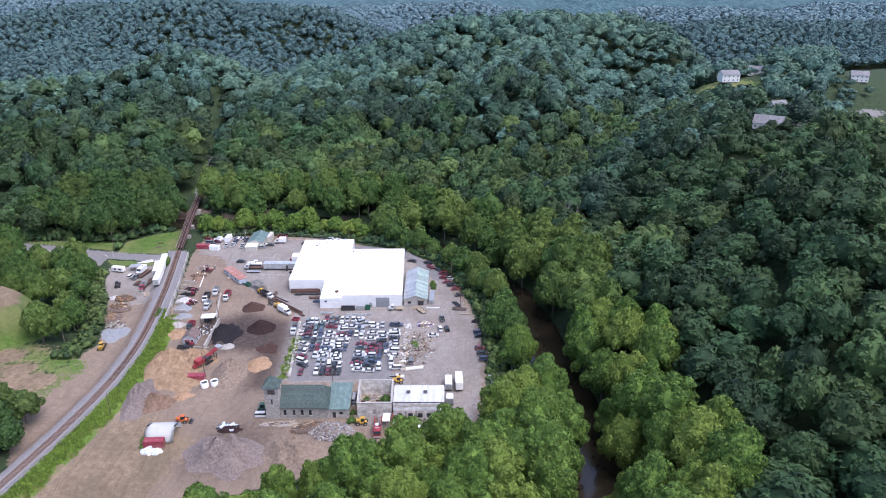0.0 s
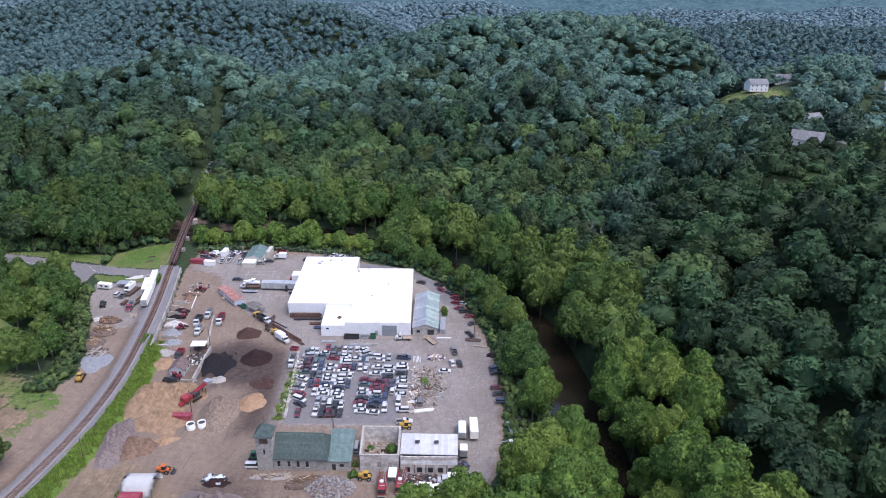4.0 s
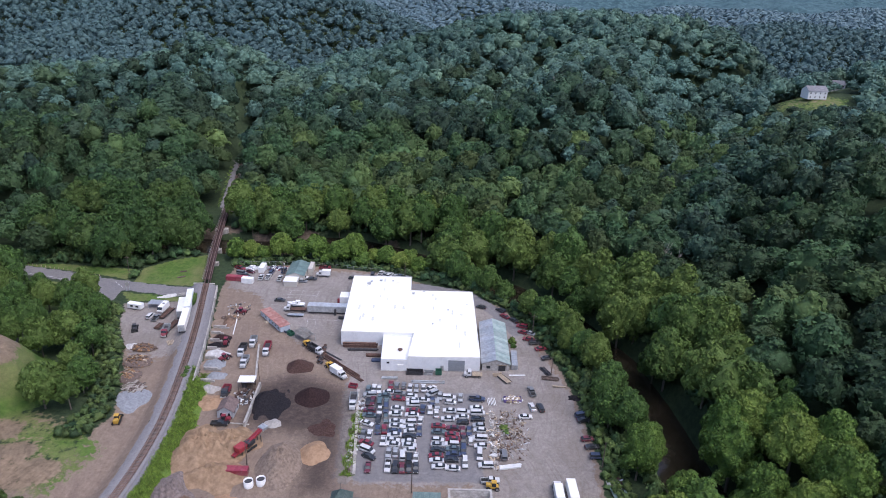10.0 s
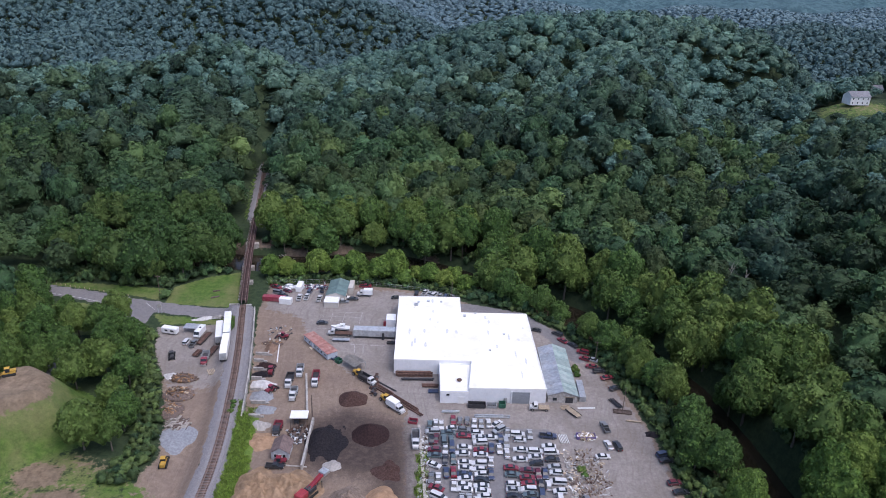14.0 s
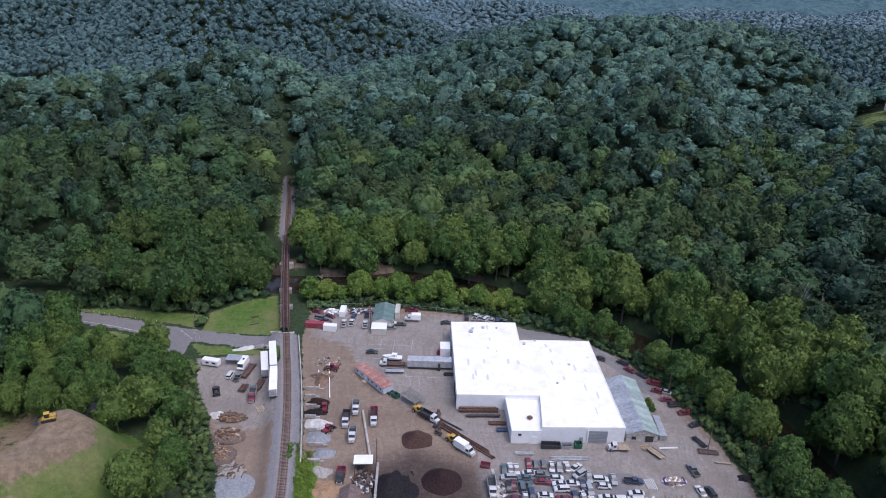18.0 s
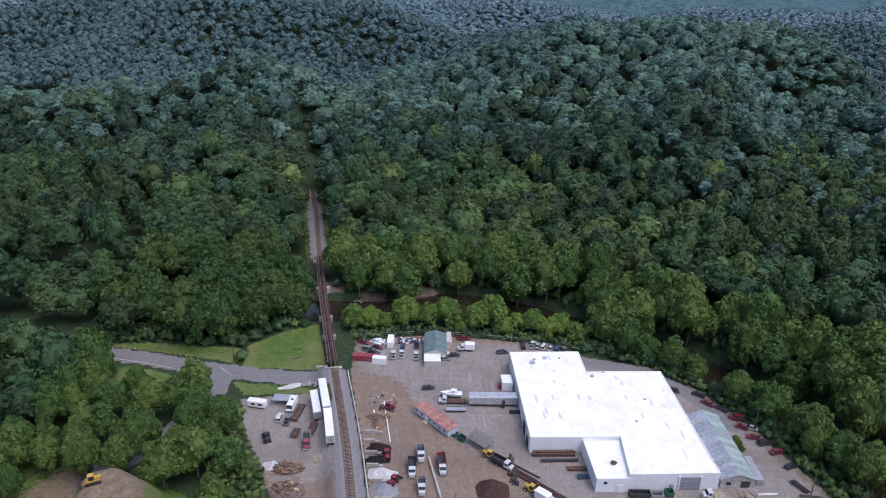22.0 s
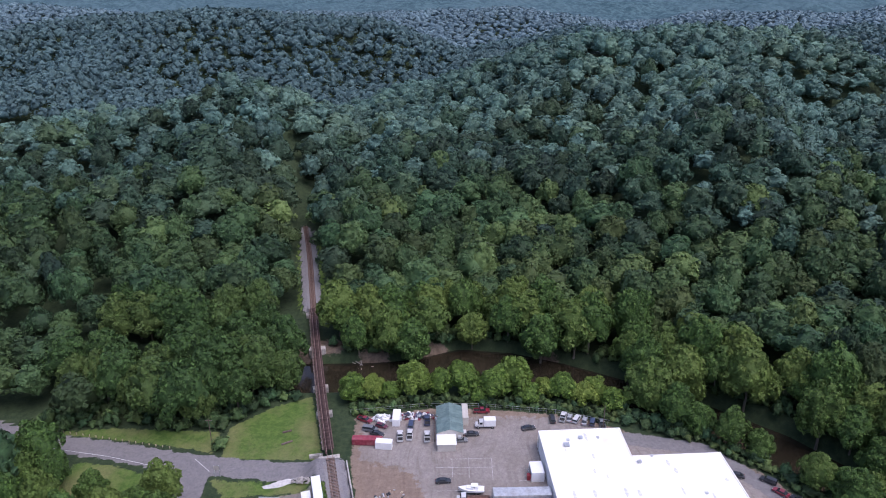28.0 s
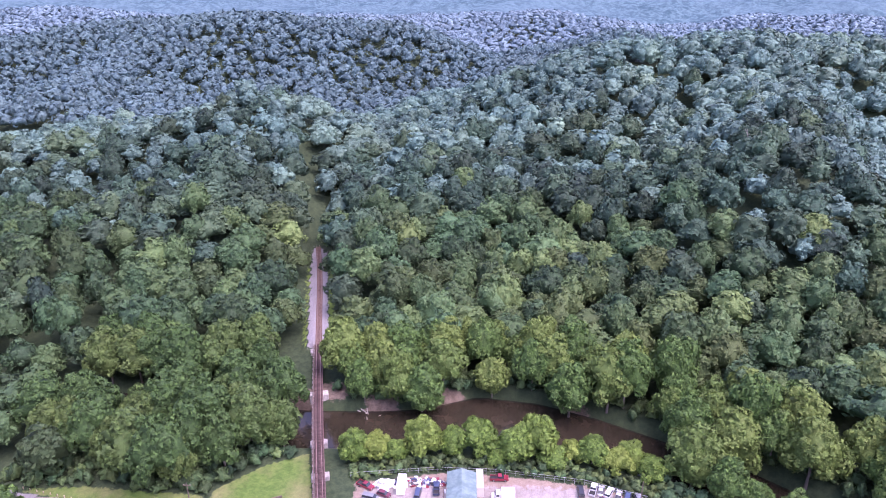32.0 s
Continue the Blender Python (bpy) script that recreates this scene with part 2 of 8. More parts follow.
def wall_run(poly, z0, z1, t, bm=None, closed=True):
    """Walls of thickness t (inwards) along a counter-clockwise polygon."""
    bm = bm or bmesh.new()
    n = len(poly)
    for i in range(n if closed else n - 1):
        a, b = Vector(poly[i]), Vector(poly[(i + 1) % n])
        d = (b - a).normalized()
        k = Vector((-d.y, d.x)) * t
        before = (a - Vector(poly[i - 1])).normalized()
        # walls butt at outer corners instead of overlapping
        a2 = a + d * t if (closed or i) and before.x * d.y - before.y * d.x > 0.1 else a
        prism([tuple(a2), tuple(b), tuple(b + k), tuple(a2 + k)], z0, z1, bm)
    return bm


def lumpy(bm, amount, scale, seed=0):
    for v in bm.verts:
        p = v.co * scale + Vector((seed * 7.3, seed * 3.1, 0))
        v.co += noise.noise_vector(p) * amount
    return bm

# ---- the plan: lines and outlines in metres ----
RAIL = [(-150, 60), (-138, 110), (-126.3, 158), (-120.9, 188), (-118.2, 212), (-118.7, 238), (-122.7, 266), (-128.0, 296), (-136.3, 333), (-146.7, 382), (-156.4, 433), (-170, 508), (-185, 572), (-197, 630), (-208, 690), (-206, 760), (-190, 830)]
RIVER = [(-420, 440), (-300, 412), (-220, 396), (-175, 388), (-150, 387), (-128, 387), (-110, 389), (-93, 396), (-76, 393), (-58, 385), (-43, 376), (-20, 362), (4, 341), (22, 316), (34, 290), (39, 262), (42, 236), (45, 212), (46, 190), (45, 165), (38, 130), (20, 90)]
YARD = [(-131, 357), (-107, 361.5), (-88, 361), (-58, 356), (-40, 346), (-22, 340), (-6, 324), (5, 299), (12, 275), (15, 250), (16, 225), (14, 200), (8, 184), (-10, 176), (-35, 168), (-60, 158), (-85, 150), (-108, 140), (-125, 140), (-121, 160), (-114, 188), (-110, 212), (-112, 238), (-117, 262), (-121.5, 290), (-130, 331)]
LOT_WEST = [(-134, 326), (-150, 320), (-166, 318), (-160, 300), (-152, 285), (-142, 262), (-137, 242), (-140, 225), (-150, 205), (-140, 185), (-128, 165), (-122.5, 190), (-121.5, 212), (-122.5, 240), (-126, 266), (-131, 292)]
ROAD = [(-300, 366), (-260, 358), (-229, 347), (-206, 342.5), (-186, 337), (-168, 333.5), (-150, 331), (-137, 331), (-122, 334), (-100, 335)]
ROAD_SOUTH = [(-177, 334), (-177, 318), (-182, 300), (-196, 284)]
LAWN = [(-170.5, 337.5), (-172, 353), (-160, 364), (-147.5, 370), (-139, 336)]
VERGE = [(-232, 352), (-205, 347.5), (-183, 343), (-174, 340), (-174, 351), (-190, 352), (-210, 354)]
LAWN_SW = [(-215, 337), (-203, 335.5), (-192, 331), (-184, 323), (-184, 314), (-196, 308), (-215, 318)]
LAWN_STRIP = [(-206, 336), (-192, 331), (-184, 323), (-184, 312), (-191, 314), (-200, 326)]
MOUND_TOP = [(-191, 252), (-192, 265), (-185, 268), (-176, 263), (-171, 250), (-178, 243), (-186, 234), (-198, 216), (-208, 222)]
FIELD = [(-240, 300), (-205, 285), (-168, 246), (-139, 234), (-130, 225), (-138, 203), (-160, 205), (-240, 190)]
SOUTH_WEST = [(-125, 138), (-84, 148), (-76, 182), (-96, 199), (-112, 196), (-116, 176)]
HOUSE_LOTS = [(192, 556), (206, 540), (230, 534), (248, 542), (250, 562), (215, 575)]
HOUSE_LOTS_2 = [(215, 405), (262, 400), (310, 440), (335, 500), (322, 545), (296, 502), (268, 455), (240, 430)]
HOUSE_ROAD = [(208, 412), (221, 418), (257, 444), (280, 457), (300, 490), (306, 511), (338, 548)]
LOT_CARS = [(-60, 262), (-19, 262), (-18.5, 218), (-57, 217)]
APRON = [(-128, 356), (-60, 356), (-45, 346), (-18, 338), (2, 300), (14, 262), (15, 215), (10, 190), (-2, 183), (-30, 192), (-22, 216), (-62, 216), (-66, 260), (-64, 272), (-90, 294), (-104, 312), (-112, 330), (-128, 336)]
DARK_SPILL = [(-88, 172), (-80, 190), (-66, 198), (-52, 190), (-50, 172), (-62, 162), (-80, 162)]
BLACK_SOIL = [(-99, 262), (-84, 272), (-64, 262), (-61, 245), (-62, 212), (-72, 210), (-74, 236), (-88, 238), (-97, 241)]


def arr(line):
    return np.array(line, dtype=float)


def line_near(line, X, Y):
    """For points X, Y: distance to a line, signed side (right is positive) and the share along it."""
    P = arr(line)
    best = np.full(X.shape, 1e9)
    side = np.zeros(X.shape)
    along = np.zeros(X.shape)
    for i in range(len(P) - 1):
        a, d = P[i], P[i + 1] - P[i]
        L2 = d @ d
        s = np.clip(((X - a[0]) * d[0] + (Y - a[1]) * d[1]) / L2, 0, 1)
        dx, dy = X - a[0] - s * d[0], Y - a[1] - s * d[1]
        dist = np.hypot(dx, dy)
        hit = dist < best
        best = np.where(hit, dist, best)
        side = np.where(hit, np.sign(d[1] * dx - d[0] * dy), side)
        along = np.where(hit, i + s, along)
    return best, side, along


def depth_in(poly, X, Y):
    """Signed distance to a polygon's edge, positive inside."""
    P = arr(poly)
    d, _, _ = line_near(np.vstack([P, P[:1]]), X, Y)
    inside = np.zeros(X.shape, bool)
    for i in range(len(P)):
        (x1, y1), (x2, y2) = P[i], P[(i + 1) % len(P)]
        cross = (y1 > Y) != (y2 > Y)
        inside ^= cross & (X < (x2 - x1) * (Y - y1) / (y2 - y1 + 1e-12) + x1)
    return np.where(inside, d, -d)


def soft(poly, X, Y, w):
    return np.clip(0.5 + depth_in(poly, X, Y) / w, 0, 1)


# ridges: lines of (x, y, height, half width)
RIDGES = [
    [(170, 120, 46, 80), (165, 250, 50, 80), (178, 350, 58, 86), (190, 400, 55, 84), (215, 462, 48, 84), (222, 520, 47, 74), (225, 556, 55, 66), (300, 590, 50, 90)],
    [(200, 690, 68, 62), (175, 700, 74, 88), (90, 712, 73, 92), (25, 718, 69, 88), (-15, 722, 61, 80), (-65, 728, 49, 72), (-108, 735, 33, 62)],
    [(48, 515, 46, 60), (75, 600, 56, 75), (90, 690, 66, 85)],
    [(-30, 560, 22, 60), (-20, 640, 44, 75), (0, 710, 60, 80)],
    [(300, 600, 46, 110), (420, 640, 50, 160), (700, 760, 60, 240)],
    [(-520, 620, 24, 70), (-403, 640, 22, 60), (-344, 650, 26, 60), (-284, 652, 36, 62), (-244, 655, 44, 60), (-214, 660, 41, 55)],
    [(-275, 505, 20, 50), (-222, 520, 25, 42), (-220, 600, 33, 48), (-235, 650, 42, 60)],
    [(-145, 500, 12, 34), (-120, 570, 22, 50), (-100, 660, 30, 60)],
    [(-900, 860, 62, 160), (-592, 1000, 62, 120), (-463, 1000, 70, 125), (-335, 1000, 73, 110), (-232, 1000, 78, 95), (-174, 1005, 72, 85), (-130, 1010, 56, 75), (-58, 1020, 28, 75)],
    [(-432, 820, 37, 90), (-420, 900, 45, 90)],
    [(700, 1000, 50, 170), (397, 1020, 44, 120), (250, 1060, 44, 100), (98, 1080, 47, 90), (40, 1130, 32, 90)],
    [(-1400, 1500, 70, 330), (-700, 1500, 45, 250), (-350, 1500, 36, 200), (-150, 1600, 36, 200), (144, 1520, 38, 130), (250, 1500, 17, 130), (450, 1500, 32, 180), (1300, 1500, 50, 300)],
    [(-2200, 2600, 90, 500), (-600, 2500, 40, 300), (0, 2200, 30, 260), (400, 2400, 40, 300), (2400, 2400, 80, 500)],
]


def ridge_height(X, Y):
    out = np.zeros(X.shape)
    acc = np.zeros(X.shape)
    for r in RIDGES:
        R = arr(r)
        d, _, s = line_near(R[:, :2], X, Y)
        i = np.clip(s.astype(int), 0, len(R) - 2)
        f = s - i
        h = R[i, 2] * (1 - f) + R[i + 1, 2] * f
        w = R[i, 3] * (1 - f) + R[i + 1, 3] * f
        acc += (h * np.exp(-(d / w) ** 2)) ** 4
    return acc ** 0.25


def height(X, Y):
    X, Y = np.asarray(X, float), np.asarray(Y, float)
    z = ridge_height(X, Y)
    far = np.clip((np.hypot(X + 60, Y - 260) - 260) / 500, 0, 1)
    z += far * (6 * np.sin(X / 67 + 1.3) * np.cos(Y / 83) + 3 * np.sin(X / 29 - Y / 41))
    # raised field and mound west of the line
    m_ = np.clip(0.72 + depth_in(MOUND_TOP, X, Y) / 15, 0, 1)
    z += 16 * m_ * m_ * (3 - 2 * m_)
    west = np.clip((-124 - X) / 20, 0, 1) * np.clip((262 - Y) / 30, 0, 1)
    z += 2.2 * west
    # river
    d, _, _ = line_near(RIVER, X, Y)
    bed = np.clip((15 - d) / 6.5, 0, 1)
    z = z * (1 - bed * bed * (3 - 2 * bed)) - 4.6 * bed * bed * (3 - 2 * bed)
    # railway bank
    d, side, _ = line_near(RAIL, X, Y)
    off = d * side
    bridge = (Y > 333.5) & (Y < 432)
    right = np.where((Y > 262) & (Y < 333.5), 4.2, 3.6)
    drop = np.where((Y > 262) & (Y < 333.5), 0.6, 6.0)
    bank = np.where(off > 0, np.clip((right + drop - off) / drop, 0, 1), np.clip((4.2 + 4.0 + off) / 4.0, 0, 1))
    bank = np.where(bridge, 0, bank) * np.clip((565 - Y) / 30, 0, 1)
    z = np.where(bank > 0, z * (1 - bank) + 2.95 * bank, z)
    return z


def height_at(x, y):
    return float(height(np.array([x]), np.array([y]))[0])


def axis(dense0, dense1, step, lo, hi):
    a = list(np.arange(dense0, dense1 + 0.01, step))
    s = step
    while a[-1] < hi:
        s *= 1.09
        a.append(a[-1] + s)
    s = step
    while a[0] > lo:
        s *= 1.09
        a.insert(0, a[0] - s)
    return np.array(a)


gx, gy = axis(-212, 50, 1.4, -3000, 3000), axis(140, 425, 1.4, -600, 3200)
GX, GY = np.meshgrid(gx, gy)
GZ = height(GX, GY)
d_yard = depth_in(YARD, GX, GY)
GZ += np.where((d_yard > 0), 0.12 * np.sin(GX * 0.7 + 0.3 * GY) * np.cos(GY * 0.45), 0)


def grid_mesh(name, GX, GY, GZ):
    ny, nx = GX.shape
    me = bpy.data.meshes.new(name)
    idx = np.arange(nx * ny).reshape(ny, nx)
    quads = np.stack([idx[:-1, :-1], idx[:-1, 1:], idx[1:, 1:], idx[1:, :-1]], -1).reshape(-1, 4)
    me.vertices.add(nx * ny)
    me.vertices.foreach_set("co", np.stack([GX, GY, GZ], -1).astype(np.float32).ravel())
    me.loops.add(quads.size)
    me.loops.foreach_set("vertex_index", quads.ravel().astype(np.int32))
    me.polygons.add(len(quads))
    me.polygons.foreach_set("loop_start", np.arange(0, quads.size, 4, dtype=np.int32))
    me.polygons.foreach_set("use_smooth", np.ones(len(quads), bool))
    me.update(calc_edges=True)
    return me


def colour_layer(me, name, R, G, B):
    at = me.color_attributes.new(name, "FLOAT_COLOR", "POINT")
    at.data.foreach_set("color", np.stack([R, G, B, np.ones_like(R)], -1).astype(np.float32).ravel())


ground_me = grid_mesh("ground", GX, GY, GZ)
d_rail, s_rail, _ = line_near(RAIL, GX, GY)
off_rail = d_rail * s_rail
ballast = np.clip(0.5 + (np.where(off_rail > 0, np.where((GY > 262) & (GY < 334), 4.7, 3.4), 4.4) - d_rail) / 1.0, 0, 1) * ((GY < 333) | (GY > 432))
ballast = np.maximum(ballast, 0) * np.clip((545 - GY) / 30, 0, 1)
track_north = np.where(GY > 432, 1.0, 0.0) * np.clip((545 - GY) / 30, 0, 1) * np.clip(0.5 + (3.6 - d_rail) / 2, 0, 1)
bank_green = np.clip(0.5 + (off_rail - 3.0) / 1.5, 0, 1) * np.clip(0.5 + (9.5 - off_rail) / 1.5, 0, 1) * (GY < 266) * (off_rail > 0)
bank_green = np.maximum(bank_green, np.where((GY > 432) & (GY < 510), np.clip(0.5 + (7 - d_rail) / 3, 0, 1), 0) * (1 - ballast) * 0.6)
d_road, _, _ = line_near(ROAD, GX, GY)
d_road2, _, _ = line_near(ROAD_SOUTH, GX, GY)
d_road3, _, _ = line_near(HOUSE_ROAD, GX, GY)
asphalt = np.maximum(np.clip(0.5 + (4.2 - d_road) / 0.8, 0, 1) * np.clip((-130 - GX) / 6, 0, 1), np.clip(0.5 + (4.8 - d_road2) / 0.8, 0, 1))
asphalt = np.maximum(asphalt, np.clip(0.5 + (4 - d_road3) / 2, 0, 1) * 0.9)
yard = soft(YARD, GX, GY, 3)
west_lot = soft(LOT_WEST, GX, GY, 4)
apron = soft(APRON, GX, GY, 7)
grass = np.maximum.reduce([soft(LAWN, GX, GY, 2), soft(VERGE, GX, GY, 3), soft(LAWN_SW, GX, GY, 3), 0.75 * soft([(-172, 328.5), (-150, 326.5), (-140, 326), (-142, 321), (-166, 320)], GX, GY, 3), soft(FIELD, GX, GY, 8) * 0.62, soft(HOUSE_LOTS, GX, GY, 12) * 0.7, soft(HOUSE_LOTS_2, GX, GY, 12) * 0.7, bank_green, np.clip(0.5 + (depth_in(MOUND_TOP, GX, GY) + 11) / 6, 0, 1) * 0.9])
# over the house lots, tan is mixed in to dull the lawn like haze
tan = np.maximum(np.maximum(0.72 * soft(SOUTH_WEST, GX, GY, 14), 0.42 * np.maximum(soft(HOUSE_LOTS, GX, GY, 12), soft(HOUSE_LOTS_2, GX, GY, 12))), np.maximum(soft(MOUND_TOP, GX, GY, 4), soft(FIELD, GX, GY, 6) * np.clip(0.34 + 0.36 * np.sin(GX / 8 + 1.6 * np.sin(GY / 12)) * np.cos(GY / 10 + 0.7), 0, 1)))
for tx_, ty_, tr_ in ((-166, 231, 7), (-156, 222, 6), (-186, 226, 8), (-146, 214, 7)):
    tan = np.maximum(tan, np.clip(0.5 + (tr_ - np.hypot(GX - tx_, (GY - ty_) * 1.3)) / 7, 0, 0.8))
d_river, _, _ = line_near(RIVER, GX, GY)
sand = np.zeros_like(GX)
for sx_, sy_, sr_ in ((-128, 399, 4), (-104, 402, 5), (-157, 401, 5), (-146, 405, 5), (-141, 377, 3), (-62, 396, 4)):
    sand = np.maximum(sand, np.clip(0.5 + (sr_ - np.hypot((GX - sx_) * 0.7, GY - sy_)) / 4, 0, 1))
lot = soft(LOT_CARS, GX, GY, 2.5)
black = np.maximum(soft(BLACK_SOIL, GX, GY, 14), 0.62 * soft(DARK_SPILL, GX, GY, 16))
d_per, _, _ = line_near([(-44, 344), (-22, 338), (-9, 321), (-2, 305)], GX, GY)
perimeter = np.clip(0.5 + (3.2 - d_per) / 2, 0, 1)
colour_layer(ground_me, "zone_a", np.maximum(yard, west_lot), np.maximum.reduce([apron * yard, west_lot * np.clip((GY - 268) / 20, 0, 1)]), np.maximum.reduce([lot, perimeter, asphalt]))
colour_layer(ground_me, "zone_b", black, grass, tan)
colour_layer(ground_me, "zone_c", np.maximum(ballast, track_north), bank_green, sand)


def ground_material():
    m, nodes, links, b = base_mat("ground")
    big = noise_node(nodes, links, 0.06, 6, 0.65, "Position")
    mid = noise_node(nodes, links, 0.45, 6, 0.7, "Position")
    fine = noise_node(nodes, links, 3.5, 5, 0.75, "Position")
    # wheel ruts: a noise drawn out along the yard and bent by a broader one
    geo = nodes.new("ShaderNodeNewGeometry")
    bend = nodes.new("ShaderNodeVectorMath")
    bend.operation = "MULTIPLY_ADD"
    warp = noise_node(nodes, links, 0.02, 2, 0.5, "Position")
    links.new(warp.outputs["Color"], bend.inputs[0])
    bend.inputs[1].default_value = (30, 30, 0)
    links.new(geo.outputs["Position"], bend.inputs[2])
    squeeze = nodes.new("ShaderNodeMapping")
    squeeze.inputs["Scale"].default_value = (1.3, 0.09, 0.0)
    squeeze.inputs["Rotation"].default_value = (0, 0, radians(8))
    links.new(bend.outputs[0], squeeze.inputs["Vector"])
    rut = nodes.new("ShaderNodeTexNoise")
    rut.inputs["Scale"].default_value, rut.inputs["Detail"].default_value = 0.9, 7
    links.new(squeeze.outputs[0], rut.inputs["Vector"])
    out = {}
    for layer in ("zone_a", "zone_b", "zone_c"):
        at = nodes.new("ShaderNodeAttribute")
        at.attribute_name = layer
        sep = nodes.new("ShaderNodeSeparateColor")
        links.new(at.outputs["Color"], sep.inputs["Color"])
        for ch in ("Red", "Green", "Blue"):
            ad = nodes.new("ShaderNodeMath")
            ad.operation = "ADD"
            links.new(sep.outputs[ch], ad.inputs[0])
            links.new(range_node(nodes, links, mid.outputs["Fac"], 0.25, 0.75, -0.25, 0.25), ad.inputs[1])
            out[layer + ch] = range_node(nodes, links, ad.outputs[0], 0.4, 0.6) if layer + ch != "zone_bRed" else range_node(nodes, links, ad.outputs[0], 0.15, 0.95, 0.0, 0.92)
    def two(c1, c2, n, lo=0.35, hi=0.65):
        return mix_node(nodes, links, range_node(nodes, links, n.outputs["Fac"], lo, hi), c1, c2)
    col = two((0.024, 0.042, 0.020), (0.045, 0.066, 0.030), mid)
    soil = mix_node(nodes, links, range_node(nodes, links, fine.outputs["Fac"], 0.3, 0.75, 0, 0.6), two((0.168, 0.124, 0.093), (0.238, 0.182, 0.140), mid), (0.295, 0.235, 0.185))
    soil = mix_node(nodes, links, range_node(nodes, links, big.outputs["Fac"], 0.44, 0.64, 0, 0.6), soil, (0.185, 0.14, 0.112))
    soil = mix_node(nodes, links, range_node(nodes, links, rut.outputs["Fac"], 0.5, 0.72, 0, 0.34), soil, (0.135, 0.098, 0.074))
    soil = mix_node(nodes, links, range_node(nodes, links, rut.outputs["Fac"], 0.44, 0.3, 0, 0.25), soil, (0.31, 0.245, 0.19))
    gravel = mix_node(nodes, links, range_node(nodes, links, fine.outputs["Fac"], 0.35, 0.7, 0, 0.5), two((0.212, 0.188, 0.168), (0.268, 0.240, 0.220), mid), (0.325, 0.298, 0.275))
    gravel = mix_node(nodes, links, range_node(nodes, links, big.outputs["Fac"], 0.45, 0.62, 0, 0.6), gravel, (0.195, 0.168, 0.146))
    gravel = mix_node(nodes, links, range_node(nodes, links, rut.outputs["Fac"], 0.5, 0.68, 0, 0.4), gravel, (0.17, 0.142, 0.12))
    tar = two((0.165, 0.158, 0.160), (0.215, 0.205, 0.204), mid, 0.25, 0.75)
    coal = two((0.036, 0.028, 0.026), (0.076, 0.057, 0.049), mid)
    lawn = mix_node(nodes, links, range_node(nodes, links, big.outputs["Fac"], 0.4, 0.65, 0, 0.6), two((0.060, 0.115, 0.022), (0.105, 0.165, 0.035), mid), (0.21, 0.19, 0.09))
    lawn = mix_node(nodes, links, range_node(nodes, links, fine.outputs["Fac"], 0.4, 0.7, 0, 0.4), lawn, (0.045, 0.085, 0.018))
    tan_c = two((0.165, 0.122, 0.080), (0.285, 0.215, 0.148), mid, 0.3, 0.7)
    tan_c = mix_node(nodes, links, range_node(nodes, links, big.outputs["Fac"], 0.42, 0.62, 0, 0.55), tan_c, (0.135, 0.108, 0.074))
    tan_c = mix_node(nodes, links, range_node(nodes, links, rut.outputs["Fac"], 0.48, 0.66, 0, 0.4), tan_c, (0.13, 0.095, 0.066))
    weeds = mix_node(nodes, links, range_node(nodes, links, fine.outputs["Fac"], 0.35, 0.65), two((0.045, 0.10, 0.015), (0.10, 0.17, 0.03), mid), (0.14, 0.20, 0.04))
    stones = mix_node(nodes, links, range_node(nodes, links, fine.outputs["Fac"], 0.3, 0.7), (0.15, 0.145, 0.15), (0.25, 0.24, 0.245))
    mud = two((0.088, 0.068, 0.050), (0.165, 0.130, 0.098), mid)
    for key, c in (("zone_cBlue", mud), ("zone_aRed", soil), ("zone_aGreen", gravel), ("zone_bRed", coal), ("zone_bGreen", lawn), ("zone_cGreen", weeds), ("zone_aBlue", tar), ("zone_bBlue", tan_c), ("zone_cRed", stones)):
        if key == "zone_bBlue":
            col = mix_node(nodes, links, out[key], col, c)
            continue
        col = mix_node(nodes, links, out[key], col, c)
    grit = noise_node(nodes, links, 1.1, 9, 0.82, "Position")
    hsv = nodes.new("ShaderNodeHueSaturation")
    links.new(range_node(nodes, links, grit.outputs["Fac"], 0.3, 0.7, 0.80, 1.16), hsv.inputs["Value"])
    links.new(col, hsv.inputs["Color"])
    links.new(hsv.outputs["Color"], b.inputs["Base Color"])
    b.inputs["Roughness"].default_value = 0.95
    b.inputs["Specular IOR Level"].default_value = 0.2
    bp = nodes.new("ShaderNodeBump")
    bp.inputs["Strength"].default_value, bp.inputs["Distance"].default_value = 0.6, 0.25
    links.new(fine.outputs["Fac"], bp.inputs["Height"])
    links.new(bp.outputs["Normal"], b.inputs["Normal"])
    return m


ground_me.materials.append(ground_material())
ground = tagged(new("ground", ground_me), "uneven valley ground of bare soil, gravel, asphalt and grass", "ground", kind="structure")

# the river, a brown sheet of still water in its bed
WATER = surf("brown_river_water", (0.020, 0.017, 0.011), (0.034, 0.027, 0.017), 0.15, 0.12, 0, 0.02)
bm = bmesh.new()
P = [Vector(p) for p in RIVER]
prev = None
for i, p in enumerate(P):
    d = (P[min(i + 1, len(P) - 1)] - P[max(i - 1, 0)]).normalized()
    k = Vector((-d.y, d.x)) * 12.5
    cur = (bm.verts.new((p.x + k.x, p.y + k.y, -3.5)), bm.verts.new((p.x - k.x, p.y - k.y, -3.5)))
    if prev:
        bm.faces.new((prev[1], cur[1], cur[0], prev[0]))
    prev = cur
tagged(link_bm("river_water", bm, WATER), "brown shallow river water between sand banks", "water", kind="structure")

# ---- trees ----
rng = np.random.default_rng(5)


